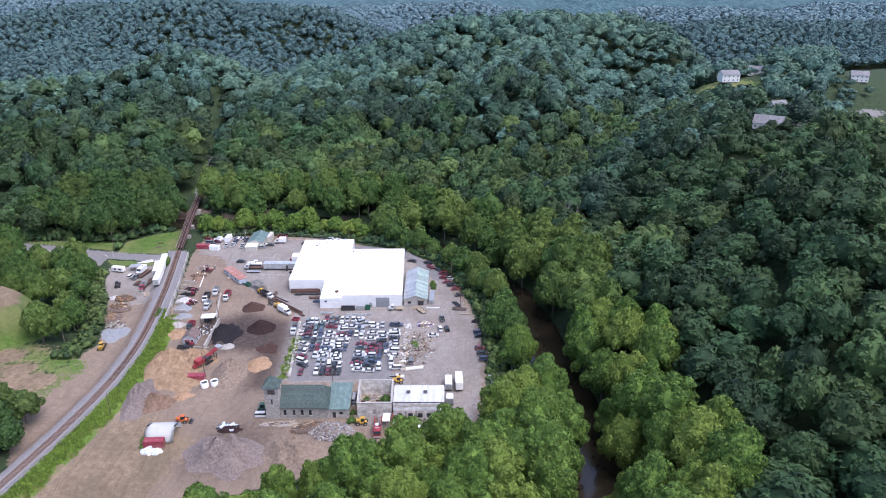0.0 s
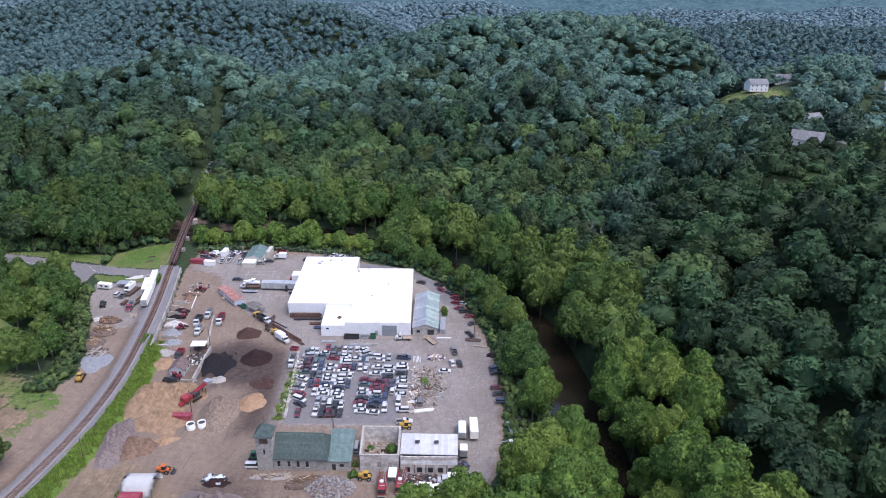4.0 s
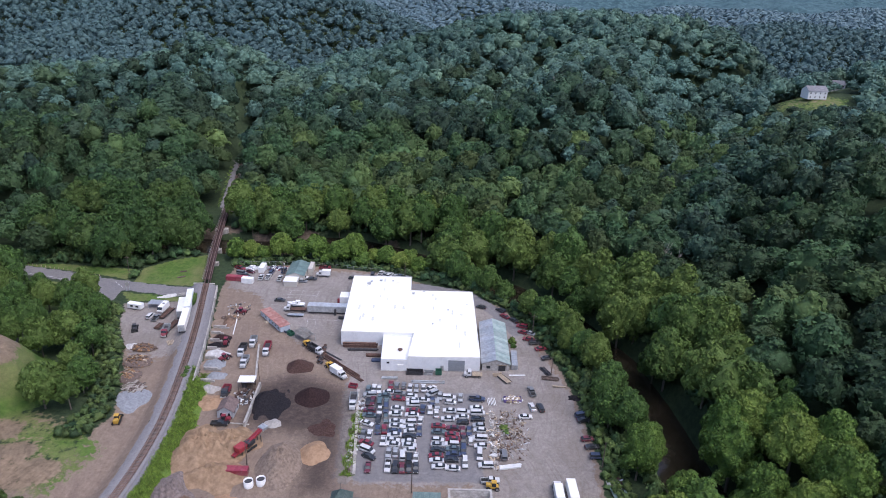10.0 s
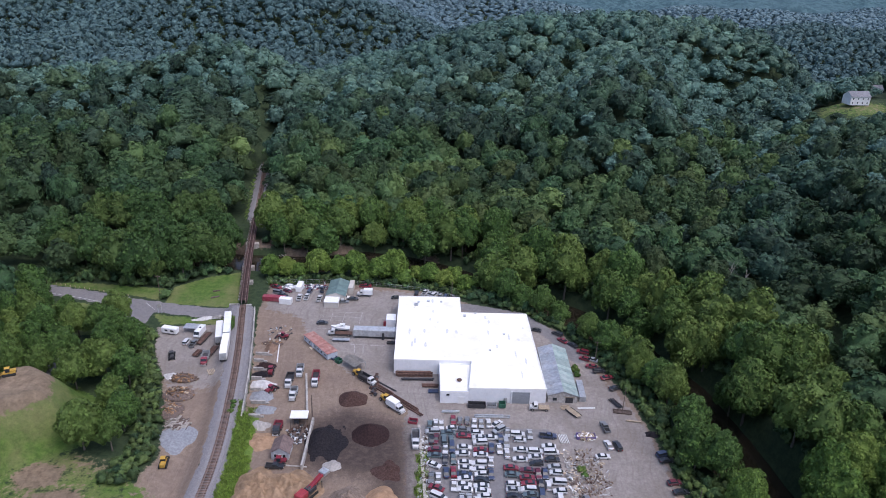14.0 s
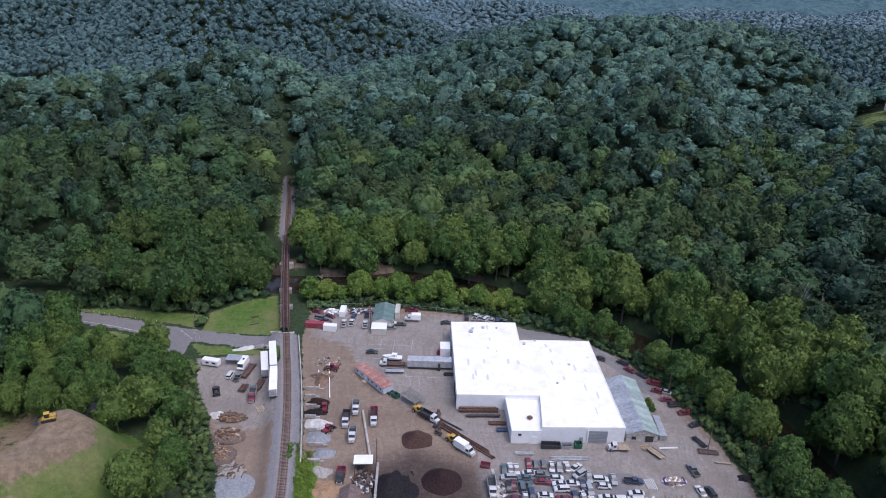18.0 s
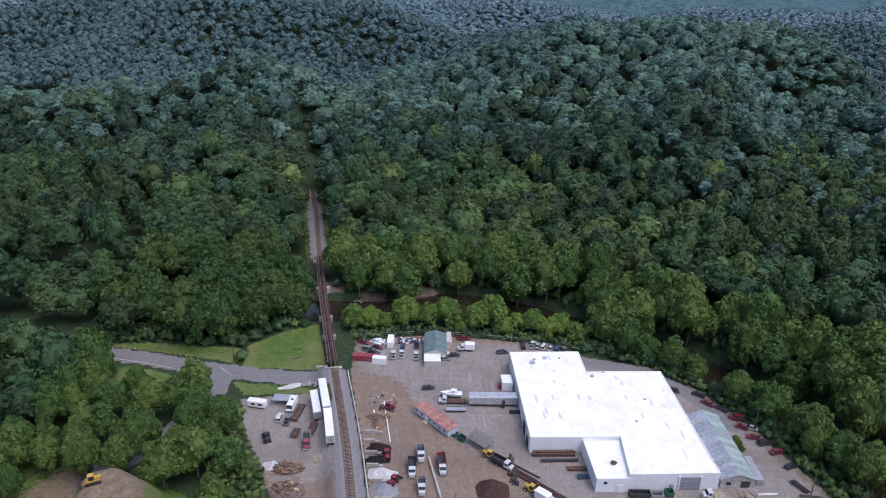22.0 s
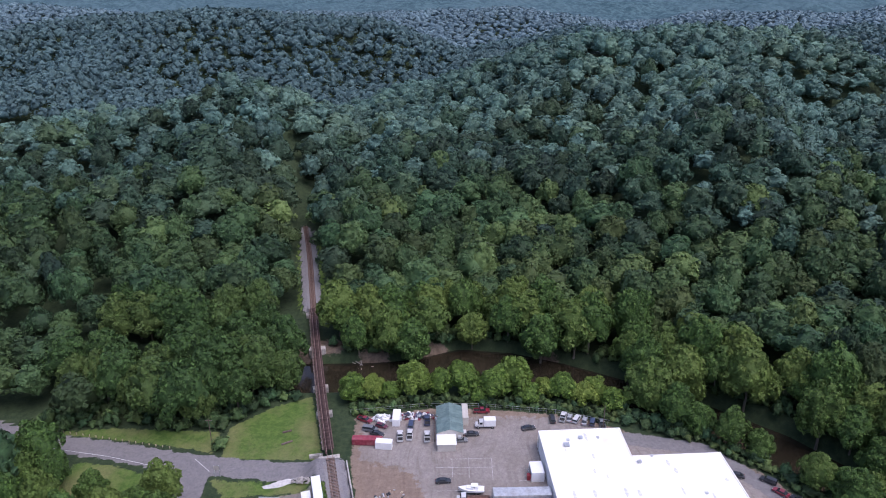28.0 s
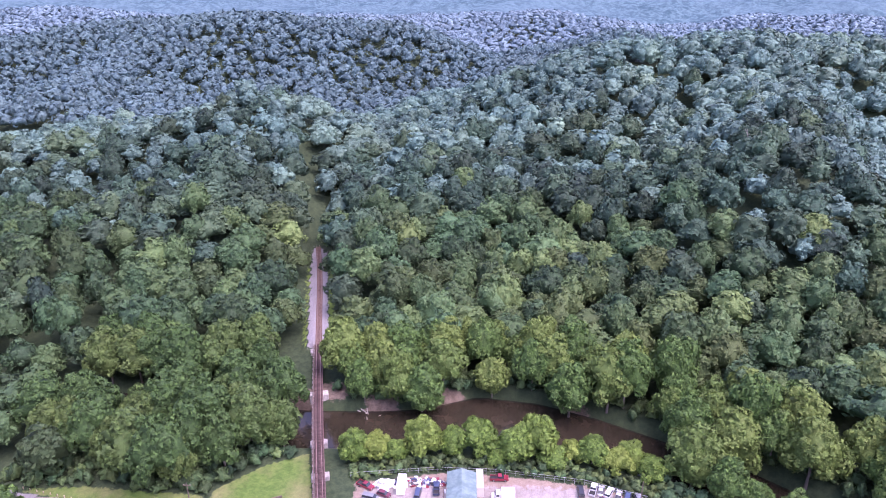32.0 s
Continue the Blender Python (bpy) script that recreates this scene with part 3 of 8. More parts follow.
def unit_ico(sub):
    bm = bmesh.new()
    bmesh.ops.create_icosphere(bm, subdivisions=sub, radius=1)
    V = np.array([v.co[:] for v in bm.verts])
    F = np.array([[v.index for v in f.verts] for f in bm.faces])
    bm.free()
    return V, F


ICO1, ICO2, ICO3 = unit_ico(1), unit_ico(2), unit_ico(3)


def crown_arrays(rng, shell, lobes, cards, card_size, small=(0.12, 0.19), shape="dome", rough=0.06, ruffle=0.5):
    """One crown 1 wide and 1 high with its foot at z = 0: a shell that bulges into many boughs with creases
    between them, hidden under sprays of leaves, each a small tilted blade. Returns corners (n, 3), triangles (m, 3)."""
    cen, rad = [(0, 0, 0.0)], [0.27]
    for k in range(lobes):
        f = (k + 0.5) / lobes
        a = 2.39996 * k + rng.uniform(-0.5, 0.5)
        zc = min(0.98, max(-0.6, 1 - 1.5 * f + rng.uniform(-0.1, 0.1)))
        q = math.sqrt(1 - zc * zc) * (1.0 if zc < 0 else 1 - 0.22 * zc)
        out = rng.uniform(0.25, 0.41)
        lift = 0.36 if shape == "dome" else 0.46
        cen.append((q * out * math.cos(a), q * out * math.sin(a), zc * lift * rng.uniform(0.8, 1.12)))
        rad.append(rng.uniform(*small))
    cen, rad = np.array(cen), np.array(rad)
    iv, jf = shell
    D = iv / np.linalg.norm(iv, axis=1, keepdims=True)
    bd = D @ cen.T
    disc = bd ** 2 - ((cen ** 2).sum(1) - rad ** 2)[None, :]
    R = np.where(disc > 0, bd + np.sqrt(np.clip(disc, 0, None)), 0).max(1)
    R = np.maximum(R, 0.22) * (1 + rng.normal(0, rough, len(R))) * (0.93 if cards else 1.0)
    S = D * R[:, None]
    V, F, n = [S], [jf], len(S)
    if cards:
        per = 1 + rng.choice(lobes, cards * 2, p=rad[1:] ** 2 / (rad[1:] ** 2).sum())
        u = rng.normal(size=(len(per), 3)) + 0.8 * cen[per] / np.linalg.norm(cen[per], axis=1, keepdims=True) + np.array((0, 0, 0.3))
        u /= np.linalg.norm(u, axis=1, keepdims=True)
        pos = cen[per] + u * rad[per][:, None] * rng.uniform(0.9, 1.1, (len(per), 1))
        deep = np.zeros(len(per), bool)
        for c, r in zip(cen, rad):
            deep |= np.linalg.norm(pos - c, axis=1) < r * 0.88
        pos, u = pos[~deep][:cards], u[~deep][:cards]
        nrm = u + rng.normal(size=u.shape) * ruffle
        nrm /= np.linalg.norm(nrm, axis=1, keepdims=True)
        t = np.cross(nrm, rng.normal(size=u.shape))
        t /= np.linalg.norm(t, axis=1, keepdims=True)
        b = np.cross(nrm, t)
        s = card_size * rng.uniform(0.6, 1.35, (len(u), 1))
        k = rng.uniform(0.7, 1.1, (len(u), 1))
        q0, q1, q2 = pos - t * s - b * s * 0.6, pos + t * s * k - b * s * 0.6, pos + b * s * 1.1 * k + t * s * rng.uniform(-0.5, 0.5, (len(u), 1))
        V.append(np.stack([q0, q1, q2], 1).reshape(-1, 3))
        F.append(n + np.arange(3 * len(u)).reshape(-1, 3))
    V, F = np.vstack(V), np.vstack(F)
    lo, hi = V[:, 2].min(), V[:, 2].max()
    V[:, 2] = (V[:, 2] - lo) / (hi - lo)
    return V, F


def tri_mesh(name, V, F, material, tone=None):
    me = bpy.data.meshes.new(name)
    me.vertices.add(len(V))
    me.vertices.foreach_set("co", V.astype(np.float32).ravel())
    me.loops.add(F.size)
    me.loops.foreach_set("vertex_index", F.ravel().astype(np.int32))
    me.polygons.add(len(F))
    me.polygons.foreach_set("loop_start", np.arange(0, F.size, 3, dtype=np.int32))
    me.update(calc_edges=True)
    if tone is not None:
        colour_layer(me, "tone", *tone.T)
    me.materials.append(material)
    return me


def wood_mesh(seed, h):
    """A tapered trunk with limbs that fork into the crown, for a tree 1 high."""
    r = random.Random(seed)
    bm = bmesh.new()
    rod((0, 0, -0.03), (0.01, 0, 0.34), 0.024, 7, bm, 0.016)
    rod((0.01, 0, 0.34), (0, 0.01, 0.8), 0.016, 6, bm, 0.004)
    for k in range(6):
        a, z = k * 2.4 + r.random(), r.uniform(0.26, 0.5)
        e = Vector((math.cos(a) * 0.2, math.sin(a) * 0.2, z + r.uniform(0.16, 0.28)))
        rod((0.008, 0, z), e, 0.009, 5, bm, 0.003)
    me = bpy.data.meshes.new("trunk")
    bm.to_mesh(me)
    bm.free()
    me.materials.append(BARK)
    return me


TREE_KINDS = []
for k in range(10):
    V, F = crown_arrays(rng, ICO2, 38 + 6 * (k % 4), 2000, 0.034, (0.07, 0.145), "dome" if k % 3 else "oval", 0.06, 0.5)
    V[:, 2] = V[:, 2] * 0.76 + 0.24
    TREE_KINDS.append((tri_mesh("crown", V, F, LEAF), wood_mesh(k, 1.0)))


DARK_KINDS = []
for crown, trunk in TREE_KINDS:
    me = crown.copy()
    me.materials.clear()
    me.materials.append(LEAF_DARK)
    DARK_KINDS.append((me, trunk))
DENSE_KINDS = []
for k in range(6):
    V, F = crown_arrays(rng, ICO3, 44 + 6 * (k % 3), 4600, 0.0225, (0.065, 0.135), "dome" if k % 3 else "oval", 0.05, 0.5)
    V[:, 2] = V[:, 2] * 0.76 + 0.24
    DENSE_KINDS.append((tri_mesh("crown", V, F, LEAF_BRIGHT), wood_mesh(20 + k, 1.0)))
YOUNG_KINDS = []
for k in range(4):
    V, F = crown_arrays(rng, ICO2, 26, 1300, 0.045, (0.09, 0.17), "dome", 0.06, 0.55)
    V[:, 2] = V[:, 2] * 0.92 + 0.08
    YOUNG_KINDS.append((tri_mesh("crown", V, F, LEAF_YOUNG), wood_mesh(40 + k, 1.0)))


def tree(x, y, high, wide, kind, turn, label, group, kinds=TREE_KINDS):
    z = height_at(x, y)
    t = thing("tree", label, "tree", Matrix.LocRotScale((x, y, z - 0.1), Euler((0, 0, turn)), None), group)
    crown, trunk = kinds[kind]
    for name, me in (("crown", crown), ("trunk", trunk)):
        o = new(name, me)
        o.parent = t
        o.scale = (wide, wide, high) if name == "crown" else (high * 0.8, high * 0.8, high)
    return t


HOUSES = [(223, 556), (180, 384), (224, 470), (340, 582), (272, 622)]


def wooded(X, Y):
    """True where trees grow."""
    ok = depth_in(YARD, X, Y) < np.where((Y < 186) & (X < 2), -13.0, np.where(Y < 190, -10.5, np.where((X > -30) & (Y < 300), -5.5, np.where(X > -30, -6.0, -4.0))))
    ok &= depth_in(LOT_WEST, X, Y) < np.where(X < -138, -6.5, -4)
    d, s, _ = line_near(RAIL, X, Y)
    ok &= ~((d < np.where(Y < 500, 9.5, np.where(Y < 560, 7, np.where(Y < 640, 3.5, 0)))) & (Y > 425)) & ~((d < 11) & (Y < 270)) & ~((d < 9) & (Y >= 270) & (Y <= 425))
    d, _, _ = line_near(RIVER, X, Y)
    ok &= d > np.where((Y > 180) & (Y < 300) & (X > 10), 9.0, np.where((X > -160) & (X < -40), 8.5 + 3.5 * np.sin(X / 8.5 + 0.6), 6.5))
    ok &= ~((X > -136) & (X < -42) & (Y > 355) & (line_near(RIVER, X, Y)[1] > 0) & (d < 30))
    d, _, _ = line_near(ROAD, X, Y)
    ok &= d > 8
    d, _, _ = line_near(ROAD_SOUTH, X, Y)
    ok &= d > np.where(Y > 322, 8, 2.5)
    ok &= ~(np.hypot(X - 18, Y - 209) < 12)
    for poly, m in ((LAWN, -3), (VERGE, -1), (LAWN_STRIP, -3), (MOUND_TOP, -8.5), (HOUSE_LOTS, -4), (HOUSE_LOTS_2, -4)):
        ok &= depth_in(poly, X, Y) < m
    # trees are left out on the camera's line of sight to each house
    for hx, hy in HOUSES:
        L = math.hypot(hx, hy)
        ahead = ((hx - X) * hx + (hy - Y) * hy) / L
        side_ = np.abs((X - hx) * hy - (Y - hy) * hx) / L
        ok &= ~((ahead > -12) & (ahead < 26) & (side_ < 13))
    ok &= ~((depth_in(FIELD, X, Y) > 4) & ~((X > -172) & (Y > 255) & (X < -146)) & ~((Y > 268) & (X > -226)))
    ok &= ~((np.abs(X + 173) < 11) & (Y > 318) & (Y < 346))
    ok &= ~((X > -140) & (X < -100) & (Y < 196) & (Y > 60) & (X < -100 + (196 - Y) * 0.25) & (line_near(RAIL, X, Y)[0] < 30))
    return ok


def scatter(x0, x1, y0, y1, step):
    xs, ys = np.meshgrid(np.arange(x0, x1, step), np.arange(y0, y1, step * 0.9))
    xs = xs + (np.arange(xs.shape[0]) % 2)[:, None] * step / 2
    xs = xs + rng.uniform(-0.36, 0.36, xs.shape) * step
    ys = ys + rng.uniform(-0.36, 0.36, ys.shape) * step
    return xs.ravel(), ys.ravel()


def in_sight(X, Y, margin=60):
    """The fan of country that the walk looks out over."""
    side = np.where(X > 0, X - 40, -105 - X)
    return (Y > 95) & (side < (Y - 60) * 0.72 + margin)


# single trees along the river, the yard's edge, the west lot and the road
def beside(X, Y):
    """True near the clearings, where each tree can be told apart."""
    near = (Y < 218) & (X > -75) | (line_near(RIVER, X, Y)[0] < 30) & (X > -240) | (-depth_in(YARD, X, Y) < 17) | (-depth_in(LOT_WEST, X, Y) < 30) & (X < -135)
    near |= (line_near(ROAD, X, Y)[0] < 30) & (X > -215) | (-depth_in(LAWN_STRIP, X, Y) < 22) | (X > -226) & (X < -140) & (Y > 240) & (Y < 330)
    return near & (X > -235) & (X < 75) & (Y > 122) & (Y < 440)


X, Y = scatter(-235, 75, 122, 440, 10.2)
keep = beside(X, Y) & wooded(X, Y) & in_sight(X, Y)
# the narrow strip between the yard's east side and the river is grown closely
XS, YS = scatter(-45, 40, 190, 352, 7.6)
ds = -depth_in(YARD, XS, YS)
ks = wooded(XS, YS) & (ds < 15) & (line_near(RIVER, XS, YS)[0] > 9)
keep &= ~((X > -45) & (Y > 190) & (Y < 352) & (-depth_in(YARD, X, Y) < 15))
sx, sy = np.concatenate([X[keep], XS[ks]]), np.concatenate([Y[keep], YS[ks]])
SINGLE = list(zip(sx.tolist(), sy.tolist()))
for i, (x, y) in enumerate(SINGLE):
    dr = float(line_near(RIVER, np.array([x]), np.array([y]))[0][0])
    west = x < -138 and y < 330
    high = rng.uniform(13, 18.5) if west else rng.uniform(16, 27)
    lean = float(-depth_in(YARD, np.array([x]), np.array([y]))[0]) < 16 and x > -45 and 190 < y < 352
    high = rng.uniform(12, 19) if lean else high
    wide = min(12.5 if lean else 19, high * (rng.uniform(0.66, 0.9) if not west else rng.uniform(0.60, 0.80)))
    lab = "broad-leaved tree in full summer leaf by the river" if dr < 26 else ("rounded dark-green tree beside the gravel lot" if west else "broad-leaved tree in full summer leaf at the clearing's edge")
    close = y < 232 and x > -80
    tree(x, y, high, wide, int(rng.integers(6 if close else 10)), rng.uniform(0, 6.28), lab, "trees round the yard", DENSE_KINDS if close else (DARK_KINDS if x < -150 and y > 335 else TREE_KINDS))

# young trees on the strip between the yard's north fence and the river: place, width, height
for i, (x, y, w, h) in enumerate(((-133, 368, 10, 9.5), (-126, 369, 9, 8.5), (-120, 368, 7, 6.5), (-111.5, 370.5, 12.5, 12), (-102.5, 371, 9, 9), (-95, 371.5, 12, 11.5), (-83, 369, 12, 10), (-76, 371, 12.5, 13), (-72, 366, 9, 6), (-66, 368, 8, 7), (-60, 367, 10, 9), (-53, 364, 9, 7.5), (-49, 366, 10, 10), (-43, 361, 10, 8), (-89, 366, 6, 4.5))):
    tree(x, y, h * 1.12, w * 1.1, i % 4, i * 1.7, "young bright-green tree on the river bank", "young trees by the fence", YOUNG_KINDS)
# dark trees on the far side of the track by the field
for i, (x, y, w, h) in enumerate(((-136.5, 190, 13, 13), (-141, 181, 14, 14), (-147, 192, 14, 14), (-134.5, 177, 12, 12), (-151, 181, 14, 14), (-144, 170, 14, 14), (-158, 188, 14, 14), (-140, 160, 13, 13))):
    tree(x, y, h, w, i % 10, i * 2.1, "dark-green tree at the field's edge by the track", "trees at the field's edge", DARK_KINDS)


def drift(X, Y, size, seed):
    """Slow patches from 0 to 1 over the country, for stands of one kind of tree."""
    a, b = X / size + seed, Y / size - seed
    v = np.sin(a * 1.7 + 1.3 * np.sin(b * 1.1)) + np.sin(b * 1.9 + 1.7 * np.sin(a * 0.8 + seed)) + 0.6 * np.sin((a + b) * 3.1)
    return np.clip(0.5 + v / 4.4, 0, 1)


def stature(X, Y):
    """Share of full height: lowered where trees would hide the house lots from the camera, else full."""
    out = np.ones(X.shape)
    L = np.hypot(X, Y)
    for s in (12, 28, 44, 60, 76):
        for poly in (HOUSE_LOTS, HOUSE_LOTS_2)[(1 if s > 44 else 0):]:
            out = np.where(depth_in(poly, X * (1 + s / L), Y * (1 + s / L)) > -5, 0.42, out)
        for hx, hy in HOUSES:
            out = np.where(np.hypot(X * (1 + s / L) - hx, Y * (1 + s / L) - hy) < 16, 0.42, out)
    return out


def woods(name, label, X, Y, kinds, material, high, wide, warm, kind="stuff", category="woods", deep=0.66):
    """Far woods: many crowns joined into one mesh."""
    Z = height(X, Y)
    stand, pale = drift(X, Y, 55, 1.0), drift(X, Y, 34, 4.0)
    Vs, Fs, Ts = [], [], []
    n = 0
    for x, y, z, st, pl, sc in zip(X, Y, Z, stand, pale, stature(X, Y)):
        V, F = kinds[rng.integers(len(kinds))]
        w = wide[0] + (wide[1] - wide[0]) * rng.beta(1.6, 2.0)
        h, a = rng.uniform(*high) * (0.8 + 0.2 * w / wide[1]) * sc, rng.uniform(0, 6.28)
        w *= 0.3 + 0.7 * sc
        c, s = math.cos(a) * w, math.sin(a) * w
        W = np.empty_like(V)
        W[:, 0] = V[:, 0] * c - V[:, 1] * s + x
        W[:, 1] = V[:, 0] * s + V[:, 1] * c + y
        W[:, 2] = V[:, 2] * h * deep + z + h * (1 - deep)
        Vs.append(W)
        Fs.append(F + n)
        n += len(V)
        Ts.append(np.broadcast_to((max(0, rng.normal(warm + 0.6 * (st - 0.5), 0.3)), min(1, max(0, rng.normal(0.30 + 0.4 * pl, 0.24))), 0), (len(V), 3)))
    me = tri_mesh(name, np.vstack(Vs), np.vstack(Fs), material, np.clip(np.vstack(Ts), 0, 1))
    return tagged(new(name, me), label, category, kind=kind)


VALLEY = [crown_arrays(rng, ICO2, 26, 620, 0.048, (0.09, 0.16), "dome" if k % 3 else "oval", 0.06, 0.38) for k in range(10)]
MID = [crown_arrays(rng, ICO2, 22, 420, 0.054, (0.10, 0.17), "dome" if k % 3 else "oval", 0.06, 0.32) for k in range(9)]
CREST = [crown_arrays(rng, ICO2, 18, 240, 0.068, (0.11, 0.18), "dome" if k % 3 else "oval", 0.06, 0.3) for k in range(8)]
FAR = [crown_arrays(rng, ICO1, 12, 52, 0.105, (0.13, 0.19), "dome", 0.08, 0.3) for _ in range(8)]

X1, Y1 = scatter(-420, 330, 98, 760, 12.2)
k1 = wooded(X1, Y1) & in_sight(X1, Y1) & ~beside(X1, Y1)
Xn, Yn = X1[k1], Y1[k1]
flat = height(Xn, Yn) + rng.normal(0, 7, Xn.shape) < 15 - np.clip(Yn - 520, 0, 200) * 0.4
# farther hill trees take the crest leaf colour with more haze in it
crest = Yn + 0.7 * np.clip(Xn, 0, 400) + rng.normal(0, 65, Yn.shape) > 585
dark_ = flat & (Xn + rng.normal(0, 14, Xn.shape) < -205)
flat &= ~dark_
woods("west_woods", "dark-green broad-leaved woods on the flat beyond the road", Xn[dark_], Yn[dark_], VALLEY, LEAF_BANK, (16, 27), (12, 20), 0.3)
woods("valley_woods", "dense green broad-leaved woods on the valley floor", Xn[flat], Yn[flat], VALLEY, LEAF_WOODS, (16, 28), (13, 22), 0.32)
near_ = ~flat & ~dark_ & (Yn < 350 + rng.normal(0, 20, Yn.shape))
woods("near_hillside_woods", "dense dark-green broad-leaved woods on the river's steep bank", Xn[near_], Yn[near_], VALLEY, LEAF_BANK, (16, 26), (13, 21), 0.24)
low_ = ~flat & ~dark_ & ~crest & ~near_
woods("hillside_woods", "dense dark-green broad-leaved woods on the hillside", Xn[low_], Yn[low_], MID, LEAF_HILL_HAZE, (16, 26), (13, 21), 0.24)
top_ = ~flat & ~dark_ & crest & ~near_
woods("crest_woods", "broad-leaved woods over the hill crest, haze painted into the leaf colour", Xn[top_], Yn[top_], CREST, LEAF_CREST_HAZE, (15, 23), (12.5, 20), 0.18)
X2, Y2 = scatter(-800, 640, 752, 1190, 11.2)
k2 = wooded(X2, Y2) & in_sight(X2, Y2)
woods("ridge_woods", "woods over the ridges behind, leaves painted bluish for haze", X2[k2], Y2[k2], FAR, LEAF_RIDGE_HAZE, (16, 19.5), (13, 18), 0.15)
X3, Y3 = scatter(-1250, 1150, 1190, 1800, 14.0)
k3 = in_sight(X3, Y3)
woods("far_woods", "woods over the farthest hills, leaves painted pale blue for haze", X3[k3], Y3[k3], [crown_arrays(rng, ICO1, 7, 18, 0.15, (0.18, 0.26), "dome", 0.08, 0.3) for _ in range(6)], LEAF_FAR_HAZE, (16, 20), (15, 20), 0.1)

# low shrubs and saplings that close the woods' edge round the yard and the west lot
ux, uy = scatter(-170, 36, 150, 372, 2.3)
uy_, uw_ = -depth_in(YARD, ux, uy), -depth_in(LOT_WEST, ux, uy)
ku = ((uy_ > 1.2) & (uy_ < 7.5) & ((ux > -30) | (uy > 352)) & (uy > 182) | (uw_ > 1.0) & (uw_ < 9) & (ux < -134) & (uy > 228) & (uy < 318)) & (line_near(RIVER, ux, uy)[0] > 12) & (line_near(RAIL, ux, uy)[0] > 9) & (line_near(ROAD, ux, uy)[0] > 6)
vx, vy = scatter(-236, 62, 186, 428, 3.2)
dv = np.minimum(-depth_in(LAWN, vx, vy), -depth_in(VERGE, vx, vy))
dr_ = line_near(RIVER, vx, vy)[0]
kv = ((dv > 0.5) & (dv < 11) & (dr_ > 14) & (line_near(ROAD, vx, vy)[0] > 7) & (vx < -149) | (dr_ > 13.0) & (dr_ < 20) & ((line_near(RIVER, vx, vy)[1] < 0) | (vx > -42)) & (-depth_in(YARD, vx, vy) > 2.5) & (vx > -160) & (rng.random(vx.shape) < 0.6)) & (np.hypot(vx - 18, vy - 209) > 9) & (line_near(RAIL, vx, vy)[0] > 6.5)
woods("understorey", "dark-green bushes under the trees by the river and the lawn", vx[kv], vy[kv], [crown_arrays(rng, ICO2, 8, 60, 0.09, (0.14, 0.22)) for _ in range(6)], LEAF_WOODS, (2.5, 6.5), (3.5, 6.5), 0.25, category="bushes", deep=0.95)
woods("edge_shrubs", "low bright green shrubs and saplings along the woods' edge", ux[ku], uy[ku], [crown_arrays(rng, ICO2, 7, 40, 0.10, (0.14, 0.22)) for _ in range(6)], LEAF_WOODS, (1.2, 3.6), (2.2, 4.2), 0.7, category="shrubs", deep=0.95)

# the far hills: one rolling sheet of rounded treetops, haze painted in as blue and glow
def far_haze_material():
    m, nodes, links, b = base_mat("far_hills_haze")
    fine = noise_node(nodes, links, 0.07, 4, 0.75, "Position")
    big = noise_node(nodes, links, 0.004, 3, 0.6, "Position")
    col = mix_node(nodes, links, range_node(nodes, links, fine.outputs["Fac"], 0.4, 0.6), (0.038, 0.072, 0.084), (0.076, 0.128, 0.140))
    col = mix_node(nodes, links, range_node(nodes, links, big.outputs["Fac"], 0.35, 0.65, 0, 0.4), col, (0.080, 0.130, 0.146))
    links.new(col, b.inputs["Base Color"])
    # the sheet glows faintly in its own blue to lift it like haze
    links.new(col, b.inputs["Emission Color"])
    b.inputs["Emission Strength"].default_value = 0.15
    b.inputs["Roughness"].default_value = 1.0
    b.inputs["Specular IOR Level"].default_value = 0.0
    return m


def treetops(X, Y, cell):
    """Height of a canopy of domes, one to a cell."""
    out = np.zeros(X.shape)
    i0, j0 = np.floor(X / cell), np.floor(Y / cell)
    for di in (-1, 0, 1):
        for dj in (-1, 0, 1):
            i, j = i0 + di, j0 + dj
            r1 = np.modf(np.abs(np.sin(i * 12.99 + j * 78.23) * 43758.5))[0]
            r2 = np.modf(np.abs(np.sin(i * 39.35 + j * 11.14) * 24634.6))[0]
            q = np.hypot(X - (i + 0.2 + 0.6 * r1) * cell, Y - (j + 0.2 + 0.6 * r2) * cell) / cell
            out = np.maximum(out, (0.75 + 0.5 * r1 * r2) * np.sqrt(np.clip(1 - (q / 0.95) ** 2, 0, 1)))
    return out


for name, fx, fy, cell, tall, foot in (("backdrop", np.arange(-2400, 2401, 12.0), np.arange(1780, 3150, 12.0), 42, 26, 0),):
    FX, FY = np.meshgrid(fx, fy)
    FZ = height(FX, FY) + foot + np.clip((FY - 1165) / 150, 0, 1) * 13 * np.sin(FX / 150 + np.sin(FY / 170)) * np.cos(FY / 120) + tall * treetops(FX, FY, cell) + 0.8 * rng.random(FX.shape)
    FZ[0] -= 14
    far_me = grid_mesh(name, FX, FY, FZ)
    far_me.materials.append(far_haze_material())
    tagged(new(name, far_me), "wooded hills in the distance, haze painted on as blue colour and faint glow", "distant hills", kind="structure")

# ---- railway ----
def along(line, step, start=0.0):
    """Points every step metres along a line, with headings in degrees."""
    P = [Vector(p) for p in line]
    out, left = [], start
    for a, b in zip(P, P[1:]):
        L = (b - a).length
        d = (b - a) / L
        s = left
        while s < L:
            p = a + d * s
            out.append((p.x, p.y, math.degrees(math.atan2(d.y, d.x))))
            s += step
        left = s - L
    return out


